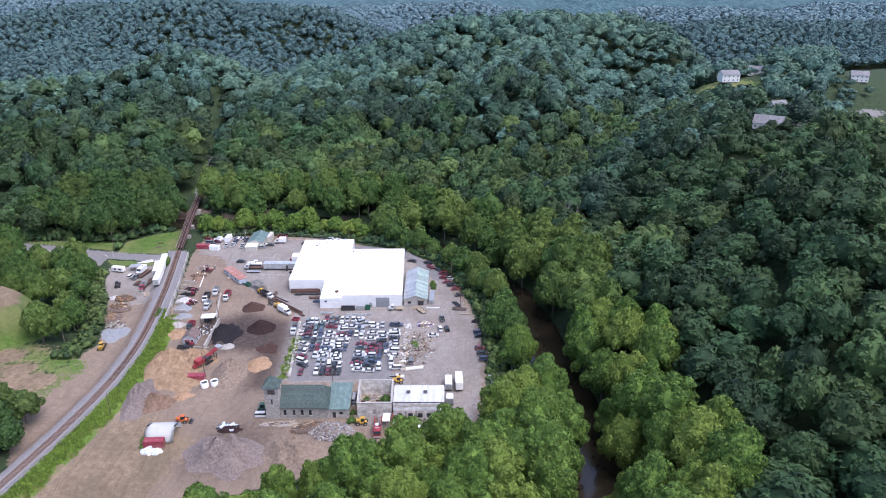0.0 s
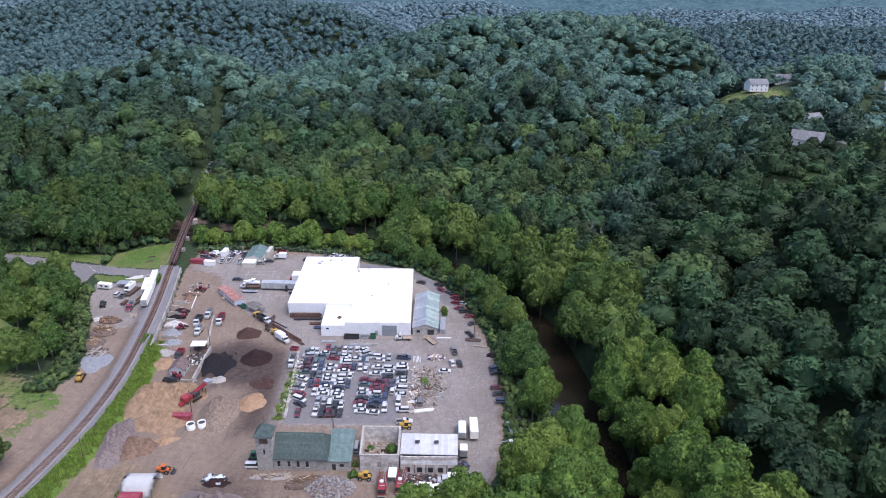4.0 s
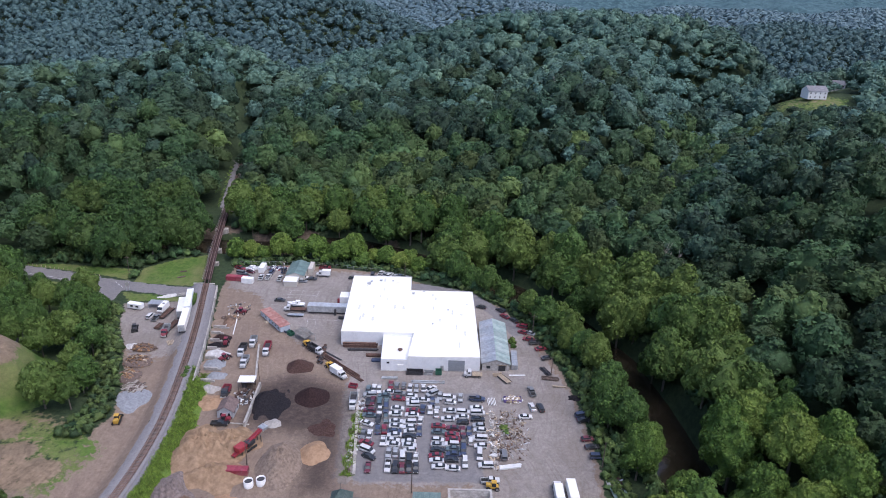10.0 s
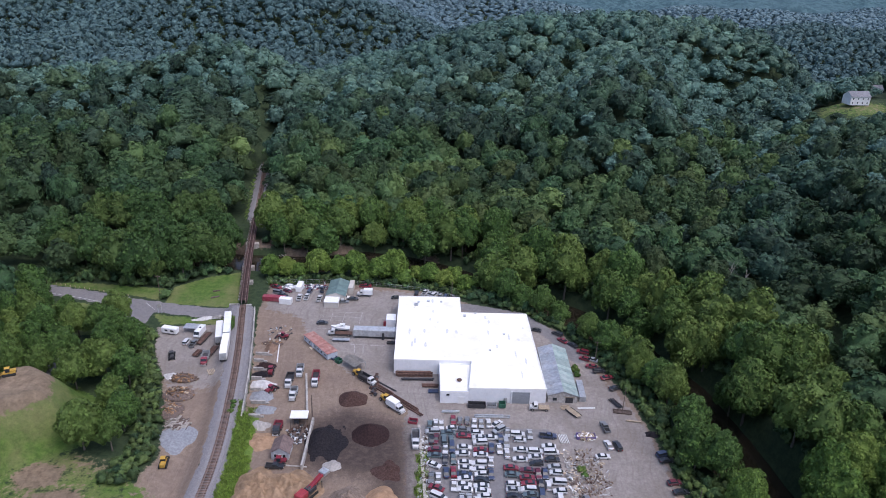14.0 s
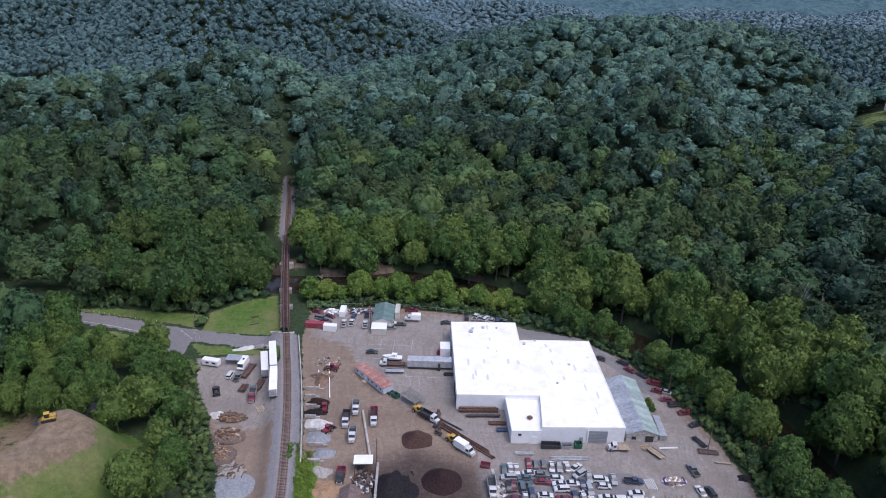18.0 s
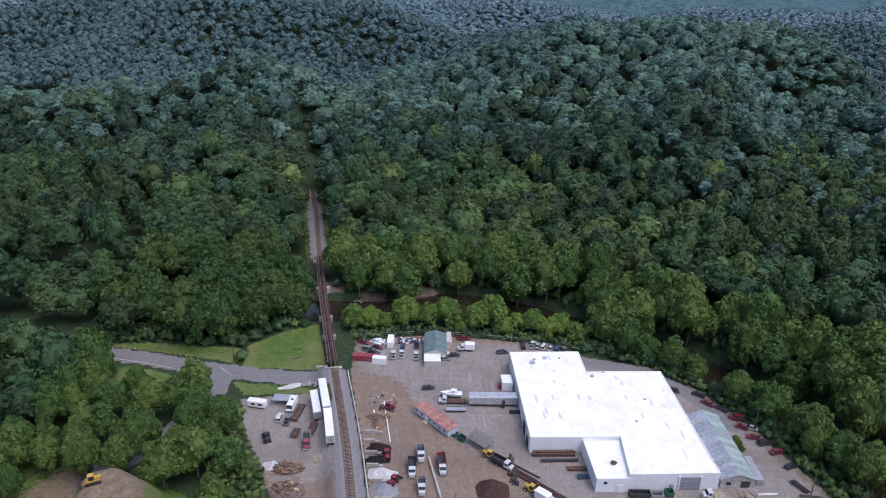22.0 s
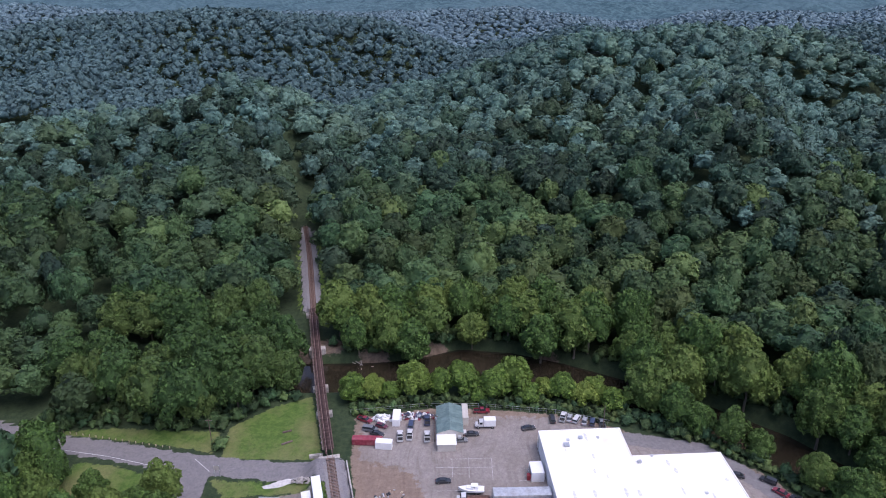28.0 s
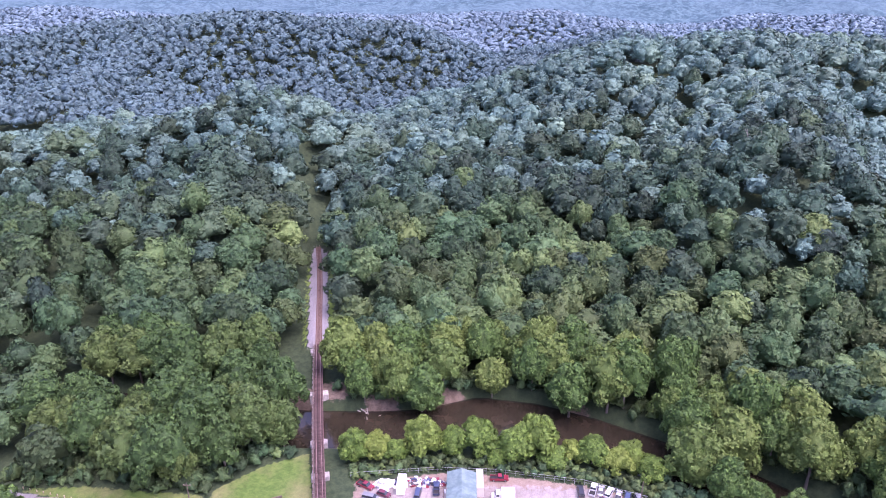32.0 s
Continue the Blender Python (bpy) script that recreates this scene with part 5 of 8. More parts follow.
HEAP_STAIN = surf("dark_wall_stain", (0.20, 0.17, 0.15), (0.34, 0.30, 0.27), 1.5, 0.95)
PALE_TIN = surf("pale_weathered_tin", (0.50, 0.51, 0.52), (0.64, 0.64, 0.64), 0.7, 0.6, 0.1, 0.1, dirt=(0.36, 0.33, 0.30), dirt_scale=0.35, dirt_amount=0.6, vary=0.1)
store = thing("store_building", "low stone building with white metal roof and old windows", "building")
ST = [(-16.6, 195.4), (0.4, 195.8), (0.2, 206.4), (-16.8, 206.0)]
part("wall", wall_run(ST, 0, 5.1, 0.4), PEEL, store)
for k in range(17):
    a = -16.8 + k * 1.016
    part("roof_sheet", prism([(a, 196.6), (a + 1.0, 196.63), (a + 1.0, 206.5), (a, 206.4)], 5.102, 5.24 + 0.015 * (k % 2)), PALE_TIN, store)
part("front_gutter", box(-16.8, 0.5, 196.2, 196.58, 5.0, 5.2), METAL_DARK, store, "dark stained gutter strip")
for k in range(9):
    part("leanto_sheet", box(-16.6 + k * 1.878, -16.6 + (k + 1) * 1.878 - 0.03, 194.2, 196.15, 3.7, 3.86 + 0.02 * (k % 2)), METAL_GREY, store)
for x in (-12.6, -9.2, -3.0):
    part("stain_streak", box(x, x + 0.5, 193.93, 193.998, 0.3, 3.5), HEAP_STAIN, store)
part("front_leanto_wall", box(-16.5, 0.2, 194.0, 194.25, 0, 3.69), PEEL, store)
for x in (-14.4, -10.8, -7.6, -4.6, -1.6):
    f = part("window_frame", box(x - 0.8, x + 0.8, 193.9, 193.99, 0.9, 2.6), WOOD_DARK, store)
    part("pane", box(x - 0.65, x + 0.65, 193.85, 193.898, 1.05, 2.45), GLASS_DARK, f)
for x in (-11.8, -6.0):
    v = part("roof_vent", box(x - 0.55, x + 0.55, 201.2, 202.2, 5.25, 5.85, 0.04), METAL_GREY, store)
    part("vent_cap", box(x - 0.7, x + 0.7, 201.05, 202.35, 5.853, 5.95), METAL_DARK, v)

# ---- small green-roofed office at the north fence ----
office = thing("green_roofed_shop", "beige shop building with green metal roof at the fence", "shop")
BEIGE = surf("beige_siding", (0.45, 0.42, 0.37), (0.54, 0.51, 0.46), 0.8, 0.7, 0, 0.1, dirt=(0.34, 0.31, 0.27), dirt_scale=0.4)
gable(-103.7, -95.7, 344.2, 358.2, 3.3, 4.6, BEIGE, office)
roof_sheets(-104.0, -99.7, 343.9, 358.5, 3.25, 4.65, 10, [ROOF_GREEN], office)
roof_sheets(-99.7, -95.4, 343.9, 358.5, 4.65, 3.2, 10, [ROOF_GREEN], office)
part("front_store", box(-103.8, -98.0, 339.0, 344.15, 0, 2.6, 0.05), BEIGE, office)
part("front_store_roof", box(-104.0, -97.8, 338.8, 344.15, 2.603, 2.75), WALL_WHITE, office)
part("side_store", box(-95.35, -93.4, 352, 360, 0, 3.2, 0.05), BEIGE, office)
part("door", box(-97.3, -96.2, 344.08, 344.19, 0.02, 2.2), WHITE_PAINT, office)

# ---- site office trailer, storage trailer, canopy ----
PALEBLUE = surf("pale_blue_siding", (0.42, 0.48, 0.55), (0.52, 0.57, 0.63), 0.8, 0.7, 0, 0.1, dirt=(0.36, 0.35, 0.34), dirt_scale=0.4)
cabin = thing("site_office", "long pale blue site office trailer with faded red roof", "trailer", pose(-99.8, 306.2, 0, 0, 0, -50))
part("body", box(-8.7, 8.7, -2.1, 2.1, 0.35, 2.7, 0.05), PALEBLUE, cabin)
for k in range(12):
    part("roof_sheet", box(-8.9 + k * 1.483, -8.9 + (k + 1) * 1.483 - 0.02, -2.3, 2.3, 2.703, 2.86 + 0.02 * (k % 2)), RED_SHEET, cabin, "faded red roof sheet" if k == 0 else "")
for x in (-7.3, -4.3, -0.3, 2.0, 4.6, 7.0):
    f = part("window_frame", box(x - 0.5, x + 0.5, -2.16, -2.105, 1.2, 2.3), WHITE_PAINT, cabin)
    part("pane", box(x - 0.4, x + 0.4, -2.2, -2.162, 1.3, 2.2), GLASS_DARK, f)
part("door", box(-2.6, -1.6, -2.17, -2.105, 0.4, 2.4), WHITE_PAINT, cabin)
st = part("steps", box(-3.0, -1.2, -3.3, -2.2, 0, 0.35), WOOD, cabin)
part("handrail", rod((-3.0, -3.3, 0.35), (-3.0, -3.3, 1.3), 0.04), WOOD, cabin)
for x in (-7.5, -3, 1.5, 6):
    part("support_block", box(x - 0.3, x + 0.3, -1.6, 1.6, 0, 0.348), CONCRETE, cabin)

stor = thing("storage_trailer", "long grey metal storage trailer parked beside the warehouse", "trailer", pose(-80.2, 316.6, 0, 0, 0, 0))
part("body", box(-8.2, 8.2, -1.7, 1.7, 1.0, 3.8, 0.06), METAL_GREY, stor)
for k in range(16):
    part("side_rib", box(-7.9 + k * 1.05, -7.8 + k * 1.05, -1.76, -1.705, 1.05, 3.7), METAL_GREY, stor)
part("skirt", box(-7.8, 7.6, -1.55, 1.55, 0.25, 0.998), METAL_DARK, stor)
part("lift", box(3.0, 3.9, -2.5, -1.8, 0, 3.0, 0.1), METAL_DARK, stor, "dark forklift mast leaning beside")
dock = thing("loading_dock", "grey covered loading dock against the warehouse wall", "loading dock", pose(-74.6, 327.0, 0, 0, 0, 2))
part("body", box(-1.9, 1.9, -2.6, 2.6, 0, 3.4, 0.05), WALL_WHITE, dock)
part("dock_door", box(-1.96, -1.905, -1.6, 1.6, 0.5, 3.0), DOOR_GREY, dock)
part("red_cabinet", box(-3.0, -2.0, -1.8, -0.6, 0, 1.9, 0.05), surf("red_paint", (0.22, 0.022, 0.03), (0.32, 0.04, 0.045), 1, 0.5), dock)
RED = bpy.data.materials["red_paint"]
tent = thing("canopy_tent", "worn grey-white canopy roof on thin posts", "canopy", pose(-85.6, 294.8, 0, 0, 0, -44))
bm = bmesh.new()
a = [bm.verts.new(p) for p in ((-3.8, -2.6, 2.6), (3.8, -2.6, 2.6), (3.8, 0, 3.3), (-3.8, 0, 3.3), (-3.8, 2.6, 2.6), (3.8, 2.6, 2.6))]
bm.faces.new((a[0], a[1], a[2], a[3]))
bm.faces.new((a[3], a[2], a[5], a[4]))
bmesh.ops.solidify(bm, geom=bm.faces[:], thickness=0.06)
part("canvas", bm, CONCRETE, tent)
for x in (-3.6, 3.6):
    for y in (-2.4, 2.4):
        part("post", rod((x, y, 0), (x, y, 2.62), 0.06), METAL_GREY, tent)

# ---- arched storage hut and red container ----
hut = thing("arched_hut", "white fabric-covered arched storage hut open at one end", "storage hut", pose(-90.2, 185.6, 0, 0, 0, 2))
bm = bmesh.new()
N = 18
rows_ = []
for x in np.linspace(-4.6, 4.6, 7):
    rows_.append([bm.verts.new((x, -4.3 * math.cos(math.pi * i / N), 3.9 * math.sin(math.pi * i / N) ** 0.8 + 0.0)) for i in range(N + 1)])
for r0, r1 in zip(rows_, rows_[1:]):
    for i in range(N):
        bm.faces.new((r0[i], r1[i], r1[i + 1], r0[i + 1]))
bmesh.ops.solidify(bm, geom=bm.faces[:], thickness=0.07)
part("cover", bm, WHITE_PAINT, hut, "white fabric cover", True)
bm = bmesh.new()
arc = [bm.verts.new((-4.55, -4.2 * math.cos(math.pi * i / N), 3.8 * math.sin(math.pi * i / N) ** 0.8)) for i in range(N + 1)]
bm.faces.new(arc)
part("end_wall", bm, WHITE_PAINT, hut)
for x in (-3, 0, 3, 4.5):
    bm = bmesh.new()
    for i in range(N):
        a0, a1 = math.pi * i / N, math.pi * (i + 1) / N
        rod((x, -4.2 * math.cos(a0), 3.8 * math.sin(a0) ** 0.8), (x, -4.2 * math.cos(a1), 3.8 * math.sin(a1) ** 0.8), 0.05, 5, bm)
    part("hoop", bm, METAL_GREY, hut)
MAROON = surf("maroon_paint", (0.20, 0.02, 0.04), (0.30, 0.05, 0.07), 0.8, 0.6, 0, 0.1, dirt=(0.30, 0.20, 0.18), dirt_scale=0.5)


def container(x, y, rz, length, mat, label, width=2.44, high=2.6, z=0.0):
    c = thing("shipping_container", label, "container", pose(x, y, z, 0, 0, rz))
    part("body", box(-length / 2, length / 2, -width / 2, width / 2, 0.08, high, 0.03), mat, c)
    n = int(length / 0.55)
    for s in (-1, 1):
        for k in range(n):
            xx = -length / 2 + 0.3 + k * 0.55
            part("rib", box(xx, xx + 0.22, s * width / 2 - (0.045 if s < 0 else -0.003), s * width / 2 + (0.045 if s > 0 else -0.003), 0.2, high - 0.15), mat, c)
    part("door", box(length / 2 + 0.003, length / 2 + 0.06, -width / 2 + 0.08, width / 2 - 0.08, 0.2, high - 0.12), mat, c)
    for s in (-0.5, 0.5):
        part("lock_bar", rod((length / 2 + 0.1, s, 0.2), (length / 2 + 0.1, s, high - 0.2), 0.03), METAL_GREY, c)
    return c


container(-91.0, 180.2, 2, 6.1, MAROON, "maroon steel container in front of the hut")
container(-90.3, 218.4, 1, 6.4, MAROON, "maroon open steel skip beside the soil heap", 2.3, 1.9)
container(-126.0, 343.8, -4, 9.6, MAROON, "dark red steel skip trailer by the railway", 2.4, 2.2)
container(-120.6, 341.6, -8, 5.2, WHITE_PAINT, "white metal container at the yard's north edge")
container(-5.0, 282.6, 88, 10.5, METAL_GREY, "grey metal container against the workshop", 2.2, 2.5)
container(-117.2, 355.2, 88, 6.2, WHITE_PAINT, "white box body standing by the fence")
container(-8.6, 185.9, 8, 8.0, WHITE_PAINT, "white flat-topped trailer box among trees", 2.4, 2.4)

# ---- little grey house in the yard and white-roofed shed ----
BROWN_ROOF = surf("brown_shingles", (0.12, 0.09, 0.085), (0.20, 0.15, 0.14), 1.5, 0.9, vary=0.1)
GREY_SIDING = surf("grey_siding", (0.38, 0.39, 0.41), (0.48, 0.49, 0.51), 0.8, 0.7, dirt=(0.3, 0.29, 0.28), dirt_scale=0.5)


def house(x, y, z, rz, w, d, h, ridge, wall_mat, roof_mat, label, storeys=1, name="house"):
    """A gabled house, ridge along its own y axis, windows on the sides that are seen."""
    t = thing(name, label, "house", pose(x, y, z, 0, 0, rz))
    gable(-w / 2, w / 2, -d / 2, d / 2, h, ridge, wall_mat, t)
    roof_sheets(-w / 2 - 0.4, 0, -d / 2 - 0.3, d / 2 + 0.3, h - 0.15, ridge + 0.05, 6, [roof_mat], t, "roof_strip")
    roof_sheets(0, w / 2 + 0.4, -d / 2 - 0.3, d / 2 + 0.3, ridge + 0.05, h - 0.15, 6, [roof_mat], t, "roof_strip")
    for s in range(storeys):
        for k in range(max(2, int(d / 3))):
            yy = -d / 2 + (k + 0.5) * d / max(2, int(d / 3))
            for sx in (-1, 1):
                f = part("window_frame", box(sx * w / 2 - 0.06, sx * w / 2 + 0.06, yy - 0.5, yy + 0.5, 0.9 + 2.7 * s, 2.2 + 2.7 * s), WHITE_PAINT, t)
                part("pane", box(sx * (w / 2 + 0.085) - 0.02, sx * (w / 2 + 0.085) + 0.02, yy - 0.4, yy + 0.4, 1.0 + 2.7 * s, 2.1 + 2.7 * s), GLASS_DARK, f)
        for xx in (-w / 4, w / 4):
            f = part("window_frame", box(xx - 0.5, xx + 0.5, -d / 2 - 0.06, -d / 2 + 0.06, 0.9 + 2.7 * s, 2.2 + 2.7 * s), WHITE_PAINT, t)
            part("pane", box(xx - 0.4, xx + 0.4, -d / 2 - 0.1, -d / 2 - 0.062, 1.0 + 2.7 * s, 2.1 + 2.7 * s), GLASS_DARK, f)
    part("door", box(-0.5, 0.5, -d / 2 - 0.08, -d / 2 - 0.003, 0.02, 2.1), WHITE_PAINT, t)
    return t


house(-101.2, 246.6, 0, 0, 5.2, 6.2, 2.6, 4.4, GREY_SIDING, BROWN_ROOF, "small grey house with brown roof in the yard", name="small_house")
shed = thing("equipment_shed", "small shed with white metal roof over stacked equipment", "shed", pose(-98.8, 260.5, 0, 0, 0, 3))
for x in (-2.4, 2.4):
    for y in (-2.2, 2.2):
        part("post", box(x - 0.1, x + 0.1, y - 0.1, y + 0.1, 0, 3.2), WOOD_DARK, shed)
part("back_wall", box(-2.4, 2.4, 2.3, 2.42, 0, 3.2), WOOD_DARK, shed)
part("roof", box(-2.8, 2.8, -1.2, 2.8, 3.203, 3.36), WHITE_PAINT, shed)
part("tank", cyl(0.8, 0, 2.0, 14, None, Matrix.Translation((-1.0, 0.5, 0))), METAL_DARK, shed)

HOUSE_WHITE = surf("white_clapboard", (0.66, 0.66, 0.65), (0.74, 0.74, 0.73), 0.8, 0.7, dirt=(0.5, 0.5, 0.5), dirt_scale=0.3, dirt_amount=0.3)
SHINGLE = surf("grey_shingles", (0.16, 0.16, 0.17), (0.24, 0.24, 0.25), 1.0, 0.9, vary=0.08)
HOUSE_KINDS = [(96, 9, 14, 5.6, 8.6, 2, "white two-storey house with grey roof on a lawn"), (60, 10, 15, 3.4, 7.2, 1, "white house with broad grey roof among trees"), (110, 9, 12, 5.2, 8.4, 2, "white gabled house with grey roof on the hill"), (70, 9, 13, 5.4, 8.4, 2, "white house beside a pale drive"), (80, 9, 12, 5.4, 8.2, 2, "white house half hidden by trees")]
for (x, y), (rz, w, d, h, ri, st_, lab) in zip(HOUSES, HOUSE_KINDS):
    house(x, y, height_at(x, y) - 0.3, rz, w, d, h, ri, HOUSE_WHITE, SHINGLE, lab, st_)

# ---- vehicles ----
PAINTS = {"w": ((0.60, 0.60, 0.60), "white"), "s": ((0.36, 0.375, 0.39), "silver"), "g": ((0.16, 0.17, 0.18), "grey"), "k": ((0.025, 0.027, 0.032), "black"), "r": ((0.21, 0.022, 0.036), "red"), "m": ((0.13, 0.025, 0.04), "maroon"), "b": ((0.045, 0.062, 0.115), "blue"), "t": ((0.10, 0.14, 0.15), "grey-green")}
PAINT = {}
for k, (c, word) in PAINTS.items():
    m, nodes, links, b = base_mat(word + "_car_paint")
    n = noise_node(nodes, links, 1.3)
    links.new(mix_node(nodes, links, range_node(nodes, links, n.outputs["Fac"], 0.35, 0.75), tuple(v * 0.85 for v in c), c), b.inputs["Base Color"])
    b.inputs["Roughness"].default_value = 0.32
    b.inputs["Coat Weight"].default_value = 0.4
    PAINT[k] = m
LAMP_GLASS = surf("lamp_glass", (0.55, 0.55, 0.55), (0.7, 0.7, 0.7), 3, 0.15, 0, 0)
TAIL = surf("tail_lamp", (0.25, 0.01, 0.01), (0.35, 0.02, 0.02), 3, 0.25, 0, 0)
RIM = surf("wheel_rim", (0.35, 0.35, 0.36), (0.5, 0.5, 0.5), 3, 0.4, 0.7, 0)


def wheel(parent, x, y, r=0.33, w=0.22):
    o = part("wheel", cyl(r, -w / 2, w / 2, 12, None, Matrix.Rotation(radians(90), 4, "X")), RUBBER, parent)
    o.location = (x, y, r)
    h = part("rim", cyl(r * 0.6, -w / 2 - 0.01, w / 2 + 0.01, 10, None, Matrix.Rotation(radians(90), 4, "X")), RIM, o)
    return o


def profile(points, half, bm=None, taper=0.0):
    """A body from a side profile (x, z) drawn across the width; taper pulls in the upper edge."""
    bm = bm or bmesh.new()
    top = max(z for _, z in points)
    low = min(z for _, z in points)
    sides = []
    for s in (-1, 1):
        sides.append([bm.verts.new((x, s * (half - taper * (z - low) / (top - low + 1e-6)), z)) for x, z in points])
    n = len(points)
    bm.faces.new(sides[0])
    bm.faces.new(sides[1][::-1])
    for i in range(n):
        j = (i + 1) % n
        bm.faces.new((sides[0][j], sides[0][i], sides[1][i], sides[1][j]))
    bmesh.ops.recalc_face_normals(bm, faces=bm.faces)
    return bm


BODY = {
    "sedan": (4.6, 0.88, [(-2.3, 0.3), (2.25, 0.3), (2.3, 0.55), (2.2, 0.78), (1.1, 0.92), (-1.35, 0.95), (-2.25, 0.9), (-2.32, 0.6)], [(1.15, 0.92), (0.35, 1.38), (-0.85, 1.4), (-1.75, 0.95)], "sedan car"),
    "suv": (4.7, 0.93, [(-2.3, 0.38), (2.3, 0.38), (2.36, 0.7), (2.25, 0.98), (1.2, 1.1), (-2.3, 1.12), (-2.36, 0.7)], [(1.25, 1.1), (0.6, 1.68), (-2.05, 1.72), (-2.3, 1.12)], "sport utility car"),
    "hatch": (4.1, 0.86, [(-2.0, 0.3), (2.0, 0.3), (2.06, 0.55), (1.95, 0.8), (1.0, 0.95), (-1.95, 0.98), (-2.05, 0.6)], [(1.05, 0.95), (0.35, 1.42), (-1.35, 1.45), (-1.98, 0.98)], "hatchback car"),
    "van": (4.9, 0.96, [(-2.4, 0.35), (2.35, 0.35), (2.42, 0.7), (2.2, 1.0), (1.5, 1.12), (-2.4, 1.15), (-2.45, 0.7)], [(1.6, 1.1), (0.9, 1.8), (-2.3, 1.84), (-2.42, 1.15)], "minivan"),
}


def car_proto(style, key):
    length, half, low, high, word = BODY[style]
    c = thing(style + "_car" if style != "van" else "minivan", PAINTS[key][1] + " " + word + " parked on the yard", "car")
    bm = profile(low, half, taper=0.06)
    bmesh.ops.bevel(bm, geom=bm.edges[:], offset=0.05, segments=1, affect="EDGES")
    part("body", bm, PAINT[key], c)
    part("glasshouse", profile([(x, z + 0.002) for x, z in high], half - 0.08, taper=0.16), GLASS_DARK, c, "dark glazed cabin")
    (xa, _), (xb, zb), (xc, zc), _ = high
    bm = box(xc - 0.06, xb + 0.04, -(half - 0.23), half - 0.23, zb - 0.02, zb + 0.045, 0.02)
    part("roof", bm, PAINT[key], c)
    for s in (-1, 1):
        wheel(c, length * 0.31, s * (half - 0.1))
        wheel(c, -length * 0.3, s * (half - 0.1))
        part("headlight", box(length / 2 - 0.14, length / 2 - 0.0, s * (half - 0.28) - 0.16, s * (half - 0.28) + 0.16, 0.58, 0.74, 0.02), LAMP_GLASS, c)
        part("tail_lamp", box(-length / 2 - 0.03, -length / 2 + 0.1, s * (half - 0.25) - 0.14, s * (half - 0.25) + 0.14, 0.66, 0.84, 0.02), TAIL, c)
    part("bumper", box(length / 2 - 0.02, length / 2 + 0.06, -half + 0.1, half - 0.1, 0.34, 0.52, 0.03), RUBBER, c)
    return c


def pickup_proto(key):
    c = thing("pickup_truck", PAINTS[key][1] + " pickup truck with open bed", "pickup truck")
    bm = profile([(-2.7, 0.45), (2.7, 0.45), (2.76, 0.8), (2.65, 1.05), (1.35, 1.14), (-0.65, 1.16), (-0.66, 0.75), (-2.7, 0.75)], 0.95, taper=0.05)
    part("body", bm, PAINT[key], c)
    for s in (-1, 1):
        part("bed_side", box(-2.7, -0.68, s * 0.9 - 0.05, s * 0.9 + 0.05, 0.752, 1.14, 0.02), PAINT[key], c)
        wheel(c, 1.75, s * 0.85, 0.38, 0.26)
        wheel(c, -1.65, s * 0.85, 0.38, 0.26)
        part("headlight", box(2.62, 2.74, s * 0.68 - 0.16, s * 0.68 + 0.16, 0.8, 0.98), LAMP_GLASS, c)
    part("tailgate", box(-2.75, -2.68, -0.84, 0.84, 0.6, 1.12, 0.02), PAINT[key], c)
    part("bed_floor", box(-2.66, -0.7, -0.84, 0.84, 0.753, 0.78), RUBBER, c)
    part("glasshouse", profile([(1.4, 1.14), (0.75, 1.7), (-0.45, 1.74), (-0.62, 1.16)], 0.87, taper=0.14), GLASS_DARK, c)
    part("roof", box(-0.42, 0.72, -0.72, 0.72, 1.71, 1.78, 0.02), PAINT[key], c)
    return c


PROTO = {}


def put_car(style, key, x, y, a, z=None, group="cars on the lot"):
    z = height_at(x, y) if z is None else z
    m = pose(x, y, z + 0.02, 0, 0, a)
    k = (style, key)
    if k not in PROTO:
        PROTO[k] = pickup_proto(key) if style == "pickup" else car_proto(style, key)
        PROTO[k].matrix_basis = m
        tagged(PROTO[k], group=group)
        return PROTO[k]
    return tagged(copy_thing(PROTO[k], m), group=group)


LOT_NORTH = [
    (-57.1, 261.8, 90, "t"), (-55.2, 262.6, 90, "w"), (-53.4, 262.0, 270, "w"), (-49.5, 264.8, 270, "r"), (-47.4, 264.5, 90, "g"), (-45.0, 264.7, 90, "g"), (-42.7, 263.4, 270, "w"),
    (-40.5, 263.2, 270, "s"), (-38.1, 263.7, 90, "w"), (-35.5, 263.5, 40, "w"), (-34.9, 260.4, 220, "s"), (-56.1, 258.4, 180, "s"), (-51.2, 258.4, 180, "t"), (-49.6, 260.5, 0, "w"),
    (-46.2, 260.1, 0, "g"), (-56.4, 254.7, 90, "k"), (-54.9, 255.1, 270, "m"), (-52.5, 254.6, 90, "t"), (-50.2, 254.7, 90, "t"), (-46.3, 257.0, 0, "r"),
]
LOT_MIDDLE = [
    (-41.9, 258.6, 0, "w"), (-41.4, 256.3, 180, "w"), (-37.7, 256.5, 0, "w"), (-34.7, 256.0, 270, "b"), (-32.3, 259.2, 270, "s"), (-52.0, 250.4, 270, "w"), (-50.0, 251.1, 270, "b"),
    (-49.6, 245.8, 270, "t"), (-52.0, 245.3, 270, "k"), (-46.2, 251.4, 0, "w"), (-46.7, 248.5, 180, "w"), (-46.1, 244.5, 0, "w"), (-46.0, 242.0, 0, "w"), (-46.3, 239.4, 0, "b"),
    (-46.2, 237.6, 180, "w"), (-46.6, 235.0, 0, "w"), (-46.3, 233.1, 180, "w"), (-41.2, 254.0, 180, "w"), (-41.1, 250.4, 180, "r"), (-41.3, 248.2, 180, "w"),
]
